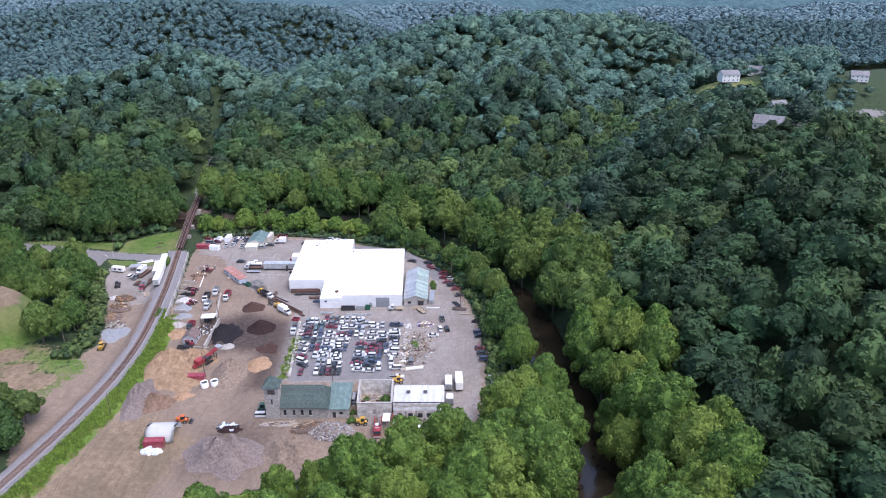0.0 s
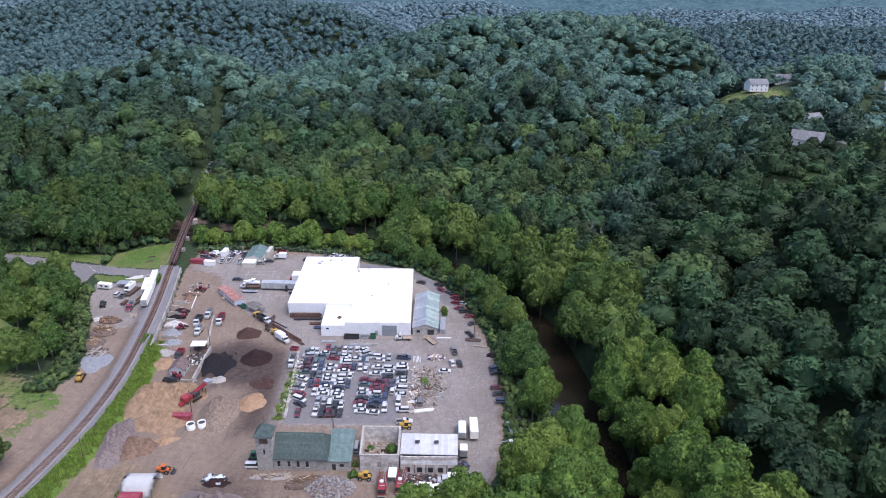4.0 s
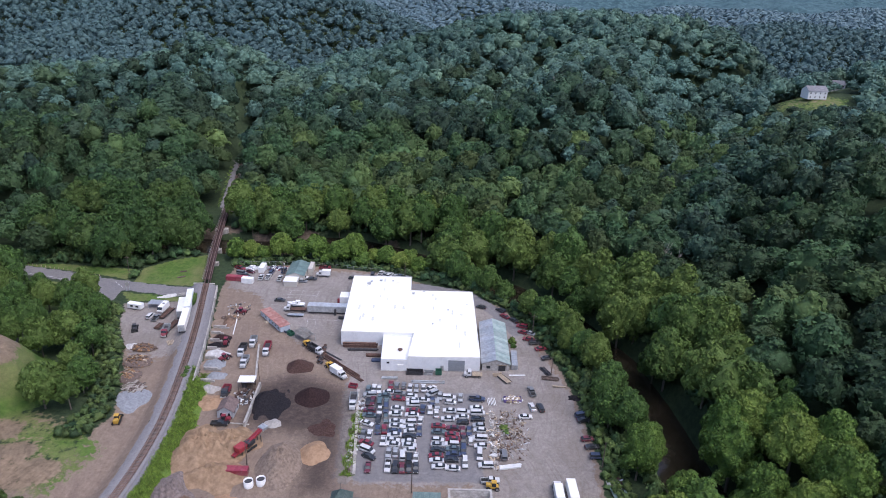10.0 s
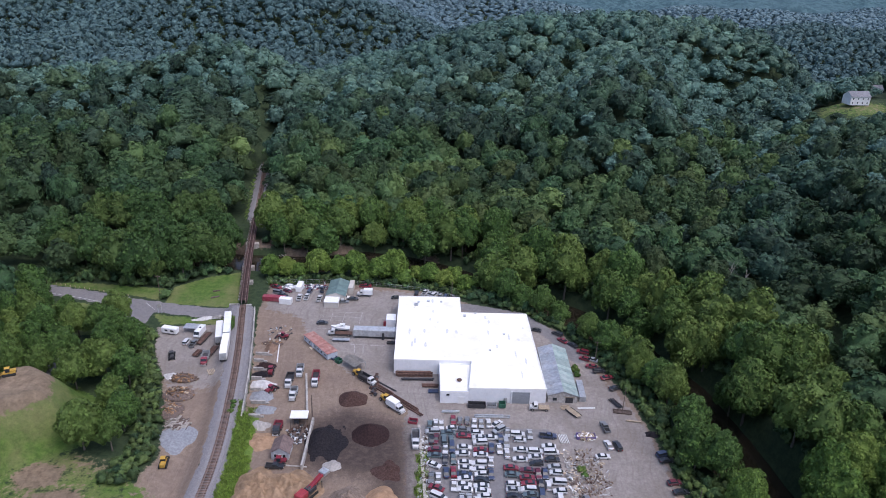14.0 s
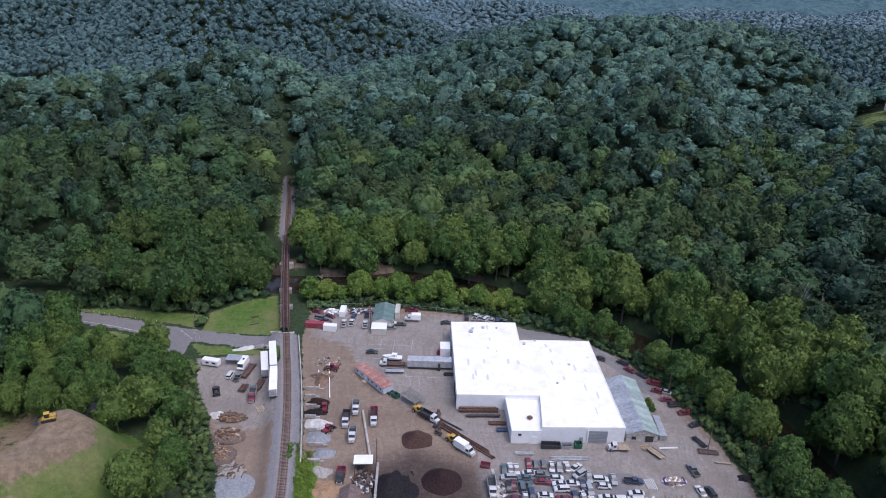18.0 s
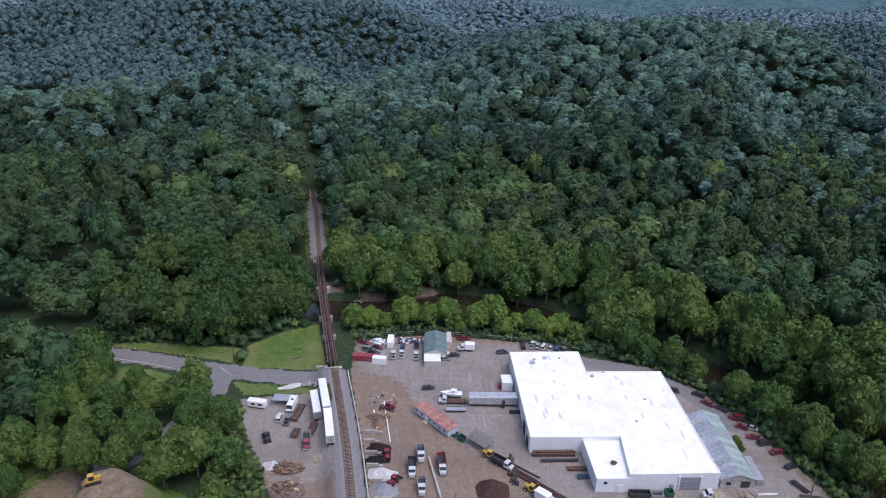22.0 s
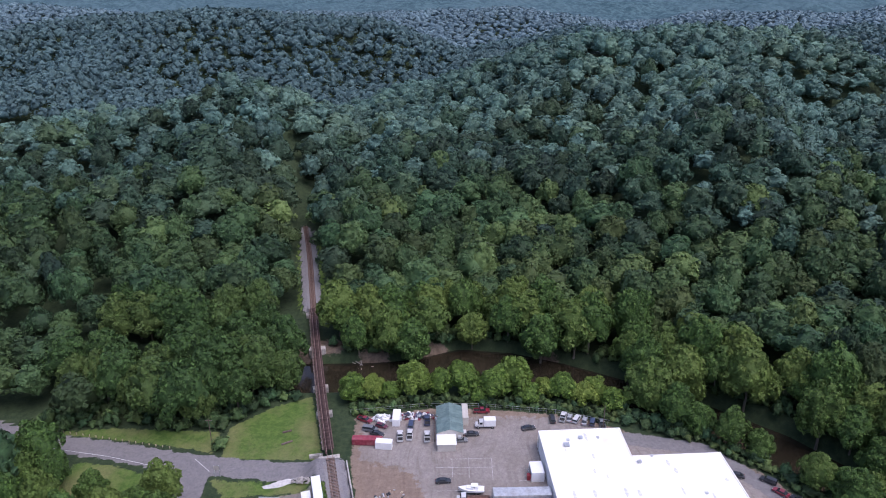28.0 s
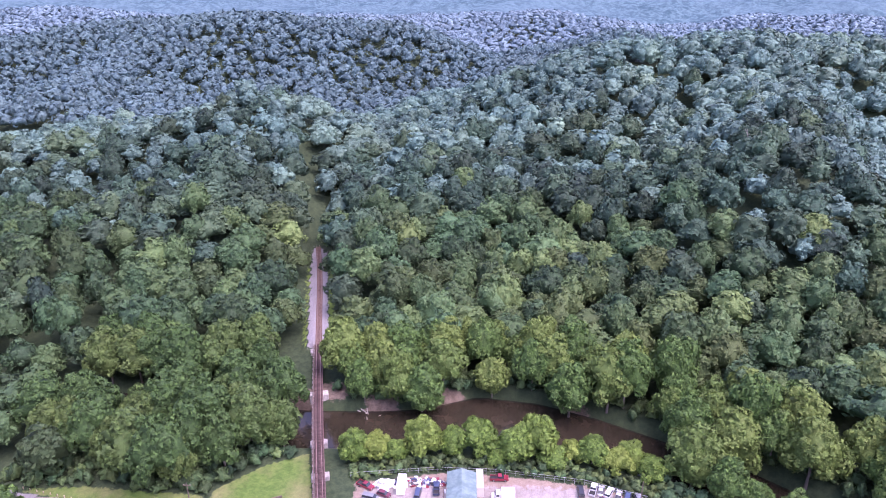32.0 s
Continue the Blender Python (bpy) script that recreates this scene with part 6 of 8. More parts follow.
LOT_COLUMN = [
    (-41.8, 244.1, 180, "w"), (-41.8, 241.7, 180, "w"), (-41.4, 239.6, 180, "w"), (-41.4, 237.3, 0, "k"), (-41.6, 234.7, 180, "w"), (-41.2, 232.8, 0, "w"), (-40.9, 230.6, 180, "w"),
    (-37.8, 251.6, 90, "b"), (-35.4, 251.1, 270, "w"), (-33.2, 249.3, 90, "w"), (-38.3, 245.2, 90, "w"), (-38.5, 239.8, 270, "b"), (-33.1, 254.1, 270, "s"), (-49.6, 240.3, 90, "r"),
    (-51.7, 239.9, 90, "b"),
]
LOT_WEST_EDGE = [
    (-55.4, 249.9, 180, "m"), (-55.2, 247.3, 180, "t"), (-55.4, 243.0, -25, "w"), (-56.0, 237.6, 270, "g"), (-54.0, 237.5, 90, "w"), (-54.5, 233.4, 155, "r"), (-53.8, 229.9, -25, "W"),
    (-53.1, 227.2, -25, "k"), (-52.8, 222.3, 270, "m"), (-49.5, 234.6, 270, "w"), (-47.3, 229.2, 270, "s"), (-45.2, 229.3, 90, "s"), (-43.0, 228.1, 90, "W"), (-40.9, 226.8, 90, "k"),
    (-39.0, 227.0, 270, "w"), (-47.0, 223.1, 270, "P"), (-44.8, 222.5, 270, "k"), (-42.8, 222.6, 90, "m"), (-40.8, 222.7, 90, "k"), (-38.7, 222.8, 270, "k"),
]
LOT_EAST_A = [
    (-32.4, 242.8, 0, "r"), (-32.3, 239.9, 0, "t"), (-32.5, 235.8, 0, "w"), (-32.4, 233.6, 0, "s"), (-32.4, 231.1, 0, "k"), (-32.9, 228.6, 180, "r"), (-32.6, 226.3, 180, "w"),
    (-31.8, 223.7, 180, "w"), (-28.6, 255.7, 0, "w"), (-29.1, 258.4, 0, "w"), (-28.9, 251.1, 180, "w"), (-29.4, 246.7, 180, "w"), (-27.6, 241.9, 180, "m"), (-28.0, 238.7, 0, "r"),
    (-27.8, 236.4, 180, "r"), (-28.1, 233.8, 180, "w"), (-27.7, 231.9, 180, "t"), (-27.6, 229.4, 180, "b"), (-28.3, 226.8, 0, "k"), (-27.8, 223.1, 180, "w"),
]
LOT_EAST_B = [
    (-25.2, 258.6, 270, "s"), (-24.3, 250.4, 0, "w"), (-24.7, 247.9, 180, "w"), (-24.6, 245.1, 180, "k"), (-24.6, 240.6, 270, "m"), (-22.6, 240.7, 270, "b"), (-24.4, 236.0, 270, "k"),
    (-22.2, 235.8, 90, "w"), (-24.5, 231.2, 270, "b"), (-24.1, 225.7, 270, "w"), (-19.5, 258.0, 0, "B"), (-19.9, 253.0, 180, "w"), (-19.5, 250.1, 0, "W"), (-19.6, 247.0, 0, "k"),
    (-19.4, 243.6, 180, "s"), (-19.2, 241.2, 180, "w"), (-19.3, 237.1, 180, "W"), (-19.2, 233.5, 180, "w"), (-19.6, 229.4, 270, "W"), (-17.9, 224.7, 180, "w"),
]
rc = random.Random(21)
for block in (LOT_NORTH, LOT_MIDDLE, LOT_COLUMN, LOT_WEST_EDGE, LOT_EAST_A, LOT_EAST_B):
    for x, y, a, c in block:
        style = rc.choice(("sedan", "sedan", "sedan", "sedan", "hatch", "suv"))
        if c in "WB":
            style, c = "van" if c == "W" else "pickup", c.lower()
        if c == "P":
            style, c = "pickup", "w"
        put_car(style, c, x, y, a + rc.uniform(-4, 4))

EDGE_CARS = [
    (-15.8, 324.9, 160, "k", "sedan"), (-6.2, 317.1, 130, "r", "sedan"), (-7.5, 322.0, 140, "k", "suv"), (-2.6, 313.8, 125, "k", "sedan"), (0.4, 308.6, 160, "r", "suv"), (0.2, 303.9, 150, "r", "hatch"),
    (2.9, 303.4, 150, "s", "sedan"), (2.0, 298.6, 165, "r", "sedan"), (4.0, 295.6, 10, "k", "suv"), (6.0, 291.4, 15, "r", "sedan"), (7.6, 284.8, 20, "k", "sedan"), (-0.4, 262.9, 100, "g", "pickup"),
]
SIDE_CARS = [
    (-1.1, 254.1, 100, "w", "sedan"), (1.6, 253.6, 100, "k", "suv"), (-3.9, 248.7, 5, "w", "sedan"), (14.6, 249.6, 20, "b", "suv"), (14.9, 246.9, 10, "k", "sedan"), (14.4, 237.4, 10, "m", "hatch"),
    (15.2, 233.6, 8, "k", "sedan"), (16.0, 229.0, 0, "b", "suv"), (17.0, 206.4, 10, "w", "pickup"), (18.0, 203.2, 8, "w", "pickup"), (-16.9, 218.2, 3, "w", "pickup"), (-12.2, 229.6, 92, "g", "van"),
]
NORTH_CARS = [
    (-115.7, 346.2, 92, "w", "pickup"), (-112.6, 346.9, 88, "w", "pickup"), (-107.0, 345.8, 90, "w", "pickup"), (-112.3, 352.3, 85, "b", "suv"), (-107.0, 354.4, 90, "b", "pickup"), (-96.6, 347.6, 5, "w", "suv"),
    (-92.6, 346.9, 4, "k", "sedan"), (-96.4, 343.9, 3, "g", "sedan"), (-88.6, 359.2, 0, "r", "pickup"), (-65.4, 354.0, 88, "k", "suv"), (-61.7, 354.8, 70, "w", "pickup"), (-59.6, 354.4, 75, "s", "sedan"),
]
MORE_CARS = [
    (-57.4, 353.6, 60, "w", "suv"), (-54.9, 352.6, 70, "s", "sedan"), (-52.4, 352.0, 70, "b", "suv"), (-49.6, 350.8, 88, "g", "pickup"), (-74.0, 349.5, 10, "k", "sedan"), (-102.3, 325.1, 4, "k", "sedan"),
    (-150.8, 307.0, 85, "w", "suv"), (-147.8, 305.7, 82, "g", "pickup"), (-123.2, 348.0, -20, "k", "sedan"), (-125.6, 350.2, -15, "g", "van"), (-127.8, 355.4, -30, "r", "pickup"), (-122.0, 352.0, -25, "m", "hatch"),
]
for block in (EDGE_CARS, SIDE_CARS, NORTH_CARS, MORE_CARS):
    for x, y, a, c, style in block:
        put_car(style, c, x, y, a, group="cars round the yard")


# ---- lorries and trailers ----
def lorry(x, y, a, cab, bed, label, kind="dump", length=7.2, z=None, name=None):
    """A lorry, nose towards its own +x: cab, bonnet, frame, wheels and a tipper bed, box or flat deck."""
    z = height_at(x, y) if z is None else z
    t = thing(name or {"dump": "dump_truck", "box": "box_truck", "flat": "flatbed_truck"}[kind], label, "truck", pose(x, y, z, 0, 0, a), "lorries")
    L = length
    part("chassis", box(-L / 2, L / 2 - 0.2, -0.45, 0.45, 0.6, 0.85), METAL_DARK, t)
    part("cab", profile([(L / 2 - 2.6, 0.85), (L / 2 - 0.9, 0.85), (L / 2 - 0.9, 1.7), (L / 2 - 1.3, 2.55), (L / 2 - 2.6, 2.6)], 1.1, taper=0.1), cab, t)
    part("bonnet", box(L / 2 - 0.898, L / 2, -0.95, 0.95, 0.75, 1.6, 0.12), cab, t)
    part("windscreen", profile([(L / 2 - 0.87, 1.75), (L / 2 - 0.86, 1.75), (L / 2 - 1.2, 2.45), (L / 2 - 1.25, 2.45)], 0.95), GLASS_DARK, t)
    for s in (-1, 1):
        part("side_window", box(L / 2 - 2.2, L / 2 - 1.35, s * 1.06 - 0.04, s * 1.06 + 0.04, 1.75, 2.35), GLASS_DARK, t)
        part("headlight", box(L / 2 - 0.02, L / 2 + 0.04, s * 0.7 - 0.15, s * 0.7 + 0.15, 0.95, 1.2), LAMP_GLASS, t)
        wheel(t, L / 2 - 0.9, s * 0.98, 0.5, 0.3)
        wheel(t, -L / 2 + 0.9, s * 0.98, 0.5, 0.5)
        if kind == "dump":
            wheel(t, -L / 2 + 2.05, s * 0.98, 0.5, 0.5)
    part("bumper", box(L / 2 + 0.003, L / 2 + 0.16, -1.05, 1.05, 0.5, 0.8, 0.04), METAL_GREY, t)
    x0, x1 = -L / 2 - 0.2, L / 2 - 2.75
    if kind == "dump":
        for s in (-1, 1):
            part("bed_side", box(x0, x1, s * 1.2 - 0.06, s * 1.2 + 0.06, 1.05, 2.35, 0.02), bed, t)
            for k in range(4):
                xx = x0 + (k + 0.5) * (x1 - x0) / 4
                part("bed_rib", box(xx - 0.06, xx + 0.06, s * 1.29 - 0.025, s * 1.29 + 0.025, 1.05, 2.3), bed, t)
        part("bed_floor", box(x0, x1, -1.13, 1.13, 0.95, 1.12), METAL_DARK, t)
        part("bed_front", box(x1 + 0.002, x1 + 0.1, -1.2, 1.2, 1.05, 2.65), bed, t)
        part("tailgate", box(x0 - 0.1, x0 - 0.003, -1.2, 1.2, 1.05, 2.2), bed, t)
    elif kind == "box":
        part("box_body", box(x0, x1, -1.22, 1.22, 0.95, 3.3, 0.05), bed, t)
        part("rear_door", box(x0 - 0.05, x0 - 0.003, -1.05, 1.05, 1.05, 3.15), METAL_GREY, t)
        part("roof_trim", box(x0 + 0.1, x1 - 0.1, -1.15, 1.15, 3.303, 3.34), WHITE_PAINT, t)
    else:
        part("deck", box(x0, x1, -1.22, 1.22, 0.95, 1.1, 0.02), bed, t)
        part("headboard", box(x1 - 0.08, x1, -1.2, 1.2, 1.103, 1.9), METAL_DARK, t)
    return t


WP = PAINT["w"]
lorry(-106.8, 283.0, -88, WP, METAL_DARK, "white-cabbed dump truck with empty dark bed")
lorry(-104.3, 289.2, -86, WP, METAL_GREY, "white pickup-sized dump truck with grey bed", length=6.0)
lorry(-97.9, 284.6, -86, WP, MAROON, "white-cabbed dump truck with deep red bed", length=8.2)
lorry(-103.8, 275.2, -88, WP, METAL_GREY, "white small dump truck with grey bed", length=6.0)
lorry(-105.0, 256.6, -90, METAL_DARK, MAROON, "dark dump truck seen from behind", length=5.6)
lorry(-61.3, 253.6, -88, WP, METAL_GREY, "white dump truck beside the car lot", length=7.6)
lorry(-79.6, 285.4, -40, WP, METAL_DARK, "white-cabbed truck with black tipper bed", length=7.0)
lorry(-68.6, 270.0, -42, WP, WHITE_PAINT, "white box truck by the stacked steel", "box", 7.0)
lorry(-94.0, 317.0, 180, WP, RUST, "white flatbed truck with brown deck", "flat", 9.2)
lorry(-20.6, 272.6, 180, WP, WOOD, "white flatbed truck loaded with timber", "flat", 6.4)
lorry(-88.0, 351.2, 180, WP, WHITE_PAINT, "white box truck with a plain side by the shop", "box", 6.4)
lorry(2.0, 213.4, 90, WP, WHITE_PAINT, "white box truck beside the stone building", "box", 8.4)
lorry(-2.0, 189.6, 180, WP, WHITE_PAINT, "white box truck in front of the stone building", "box", 6.6)
lorry(-140.0, 295.0, -82, MAROON, METAL_GREY, "red-cabbed dump truck with grey bed", length=7.4)
lorry(-10.4, 185.6, 175, WP, WHITE_PAINT, "white box van under the trees' edge", "box", 6.2)


def fire_engine(x, y, a, label):
    """An old fire engine: long cab, pump body with lockers, hose bed, reel, ladder and wheels."""
    t = thing("fire_engine", label, "fire engine", pose(x, y, height_at(x, y), 0, 0, a), "old fire engines")
    part("chassis", box(-4.4, 4.3, -0.5, 0.5, 0.55, 0.85), METAL_DARK, t)
    part("cab", profile([(1.6, 0.7), (4.5, 0.7), (4.6, 1.5), (4.2, 2.7), (1.6, 2.75)], 1.2, taper=0.1), RED, t)
    part("windscreen", profile([(4.6, 1.62), (4.63, 1.62), (4.28, 2.55), (4.25, 2.55)], 1.05), GLASS_DARK, t)
    for s in (-1, 1):
        part("side_window", box(2.2, 3.9, s * 1.16 - 0.04, s * 1.16 + 0.04, 1.7, 2.4), GLASS_DARK, t)
        part("body_side", box(-4.5, 1.4, s * 1.12 - 0.12, s * 1.12 + 0.12, 0.8, 2.3, 0.05), RED, t)
        for k in range(4):
            part("locker_door", box(-4.2 + k * 1.35, -3.0 + k * 1.35, s * 1.26 - 0.015, s * 1.26 + 0.015, 1.0, 2.0), METAL_GREY, t)
        part("ladder_rail", box(-4.3, 1.2, s * 0.3 - 0.04 + 0.6, s * 0.3 + 0.04 + 0.6, 2.35, 2.45), METAL_GREY, t)
        wheel(t, 3.0, s * 1.02, 0.52, 0.32)
        wheel(t, -2.6, s * 1.02, 0.52, 0.5)
    part("hose_bed", box(-4.4, 0.2, -0.98, 0.98, 0.9, 1.7), RUST, t, "dark hose bed")
    part("pump_panel", box(0.25, 1.35, -0.98, 0.98, 0.9, 2.45, 0.05), METAL_DARK, t)
    part("hose_reel", cyl(0.62, 2.46, 2.9, 14, None, Matrix.Translation((0.8, -0.2, 0))), WHITE_PAINT, t, "round white hose reel", True)
    part("beacon_bar", box(2.6, 2.85, -0.8, 0.8, 2.753, 2.9, 0.03), METAL_GREY, t)
    for k in range(9):
        part("ladder_rung", rod((-4.1 + k * 0.62, 0.3, 2.4), (-4.1 + k * 0.62, 0.9, 2.4), 0.03, 5), METAL_GREY, t)
    part("front_bumper", box(4.5, 4.85, -1.2, 1.2, 0.5, 0.85, 0.05), METAL_GREY, t)
    return t


fire_engine(-21.3, 188.2, -88, "old red fire engine with white hose reel by the ruin")
fire_engine(-16.0, 189.2, -94, "second red fire engine beside the white canopy")
cano = thing("white_canopy", "white sheet canopy stretched between two fire engines", "canopy", pose(-18.6, 191.0, 0, 0, 0, -1))
part("sheet", lumpy(box(-1.25, 1.25, -2.2, 2.2, 3.1, 3.18, 0.02), 0.05, 0.7, 3), WALL_WHITE, cano)
for x in (-1.15, 1.15):
    for y in (-2.1, 2.1):
        part("post", rod((x, y, 0), (x, y, 3.12), 0.05), METAL_GREY, cano)
rack_ = thing("crushed_car_stack", "stack of flattened blue cars between hall and ruin", "stacked cars", pose(-30.7, 203.6, 0, 0, 0, 88))
for k in range(5):
    o = part("flattened_car", lumpy(box(-2.0, 2.0, -0.62, 0.62, k * 0.62, k * 0.62 + 0.55, 0.12), 0.08, 0.9, k), PAINT["b"] if k % 2 else PAINT["s"], rack_)
lorry(2.4, 203.2, 88, WP, METAL_GREY, "white truck with grey body by the wall", "box", 5.6)


def semi_trailer(x0, y0, x1, y1, label, mat, z=None):
    cx_, cy_ = (x0 + x1) / 2, (y0 + y1) / 2
    L = math.hypot(x1 - x0, y1 - y0)
    a = math.degrees(math.atan2(y1 - y0, x1 - x0))
    t = thing("semi_trailer", label, "trailer", pose(cx_, cy_, height_at(cx_, cy_) if z is None else z, 0, 0, a), "white semi trailers")
    part("body", box(-L / 2, L / 2, -1.28, 1.28, 1.15, 3.95, 0.04), mat, t)
    for k in range(int(L / 0.9)):
        part("roof_bow", box(-L / 2 + 0.3 + k * 0.9, -L / 2 + 0.36 + k * 0.9, -1.2, 1.2, 3.952, 3.975), mat, t)
    part("rear_door", box(L / 2 + 0.003, L / 2 + 0.05, -1.15, 1.15, 1.3, 3.8), METAL_GREY, t)
    part("rear_bumper", box(L / 2 - 0.1, L / 2 + 0.05, -1.1, 1.1, 0.5, 0.7), METAL_DARK, t)
    for s in (-1, 1):
        wheel(t, L / 2 - 1.4, s * 1.0, 0.5, 0.45)
        wheel(t, L / 2 - 2.6, s * 1.0, 0.5, 0.45)
        part("landing_leg", box(-L / 2 + 2.4, -L / 2 + 2.55, s * 0.8 - 0.07, s * 0.8 + 0.07, 0, 1.15), METAL_DARK, t)
    return t


semi_trailer(-141.2, 317.8, -138.0, 305.6, "cream-white semi trailer with plain sides", WHITE_PAINT)
semi_trailer(-138.8, 321.4, -134.9, 305.6, "long white semi trailer beside the railway bank", WALL_WHITE)
semi_trailer(-134.6, 304.6, -131.8, 290.6, "white semi trailer with grey rear door", ROOF_WHITE)
semi_trailer(5.8, 208.4, 5.6, 216.0, "short white semi trailer on its legs", ROOF_WHITE)


def low_trailer(x, y, a, L, mat, label, load=None):
    t = thing("flat_trailer", label, "trailer", pose(x, y, height_at(x, y), 0, 0, a))
    part("deck", box(-L / 2, L / 2, -1.1, 1.1, 0.6, 0.75, 0.02), mat, t)
    for s in (-1, 1):
        part("side_rail", box(-L / 2, L / 2, s * 1.13 - 0.03, s * 1.13 + 0.03, 0.45, 0.9), METAL_DARK, t)
        wheel(t, -0.6, s * 0.95, 0.36, 0.25)
        wheel(t, -1.4, s * 0.95, 0.36, 0.25)
    part("drawbar", rod((L / 2, 0, 0.55), (L / 2 + 1.3, 0, 0.5), 0.06), METAL_DARK, t)
    if load:
        for k in range(6):
            part("load_piece", box(-L / 2 + 0.3, L / 2 - 0.5, -0.9 + k * 0.3, -0.66 + k * 0.3, 0.753, 0.95 + 0.07 * (k % 3)), load, t)
    return t


low_trailer(-92.9, 312.6, 180, 6.6, METAL_GREY, "small grey flat trailer on twin wheels")
low_trailer(-9.4, 270.6, -55, 5.4, WOOD, "timber-decked trailer by the workshop")
low_trailer(-145.2, 310.0, 80, 9.0, RUST, "rusty red low-loader trailer with scrap", RUST)
low_trailer(-139.3, 301.4, 82, 6.5, RUST, "rusty brown trailer frame", None)
low_trailer(-144.2, 299.4, 80, 4.5, RUST, "rusty red farm trailer", RUST)

# caravan, camper van and shelter in the west lot
rv = thing("caravan", "white boxy caravan at the lot's edge", "caravan", pose(-159.4, 313.6, height_at(-159.4, 313.6), 0, 0, -12))
part("body", box(-3.2, 3.2, -1.2, 1.2, 0.55, 2.9, 0.2), WHITE_PAINT, rv)
part("window", box(-1.6, -0.4, -1.26, -1.203, 1.5, 2.2), GLASS_DARK, rv)
part("window", box(0.8, 2.2, -1.26, -1.203, 1.5, 2.2), GLASS_DARK, rv)
wheel(rv, 0, -1.05)
wheel(rv, 0, 1.05)
camper = thing("camper_van", "white camper van with dark windscreen", "camper van", pose(-147.9, 313.4, 0, 0, 0, -97))
part("body", profile([(-3.3, 0.5), (3.0, 0.5), (3.3, 1.1), (2.9, 1.6), (2.3, 2.7), (-3.3, 2.8)], 1.15, taper=0.08), WHITE_PAINT, camper)
part("windscreen", profile([(3.0, 1.58), (3.02, 1.58), (2.42, 2.6), (2.4, 2.6)], 1.0), GLASS_DARK, camper)
part("roof_hatch", box(-1.2, -0.4, -0.4, 0.4, 2.78, 2.92, 0.03), GLASS_DARK, camper)
for s in (-1, 1):
    wheel(camper, 2.0, s * 1.02, 0.4)
    wheel(camper, -2.0, s * 1.02, 0.4)
shel = thing("car_shelter", "pale metal car shelter on posts", "shelter", pose(-151.6, 315.8, 0, 0, 0, -3))
part("roof", box(-2.9, 2.9, -1.9, 1.9, 2.3, 2.42), METAL_GREY, shel)
for x in (-2.7, 2.7):
    for y in (-1.7, 1.7):
        part("post", rod((x, y, 0), (x, y, 2.3), 0.06), METAL_GREY, shel)

# boat on its cradle
boat = thing("motor_boat", "white motor boat with cabin on a trailer", "boat", pose(-94.2, 320.2, 0, 0, 0, 176))
bm = bmesh.new()
secs = []
for x, w, z0, z1 in ((-3.6, 1.15, 0.9, 1.9), (-1.5, 1.25, 0.75, 1.95), (1.0, 1.15, 0.75, 2.05), (2.8, 0.65, 0.95, 2.2), (3.9, 0.04, 1.6, 2.35)):
    secs.append([bm.verts.new(p) for p in ((x, 0, z0), (x, w * 0.8, z0 + 0.35), (x, w, z1), (x, -w, z1), (x, -w * 0.8, z0 + 0.35))])
for a, b in zip(secs, secs[1:]):
    for i in range(5):
        j = (i + 1) % 5
        bm.faces.new((a[i], a[j], b[j], b[i]))
bm.faces.new(secs[0][::-1])
bm.faces.new(secs[-1])
bmesh.ops.recalc_face_normals(bm, faces=bm.faces)
part("hull", bm, WHITE_PAINT, boat)
part("cabin", box(-0.6, 1.6, -0.75, 0.75, 1.98, 2.6, 0.12), WHITE_PAINT, boat)
part("windscreen", box(-0.75, -0.62, -0.7, 0.7, 2.2, 2.75), GLASS_DARK, boat)
part("hardtop", box(-1.8, 0.2, -0.8, 0.8, 3.1, 3.2, 0.04), WHITE_PAINT, boat)
for s in (-0.7, 0.7):
    part("hardtop_post", rod((-1.6, s, 1.9), (-1.6, s, 3.1), 0.04), METAL_GREY, boat)
    part("hardtop_post", rod((0.0, s, 2.5), (0.0, s, 3.1), 0.04), METAL_GREY, boat)
part("trailer_beam", box(-3.4, 4.2, -0.1, 0.1, 0.5, 0.68), METAL_DARK, boat)
part("cradle", box(-2.6, 1.6, -0.9, 0.9, 0.69, 0.76), METAL_DARK, boat)
for s in (-1, 1):
    wheel(boat, -1.8, s * 0.95)
    wheel(boat, -0.9, s * 0.95)

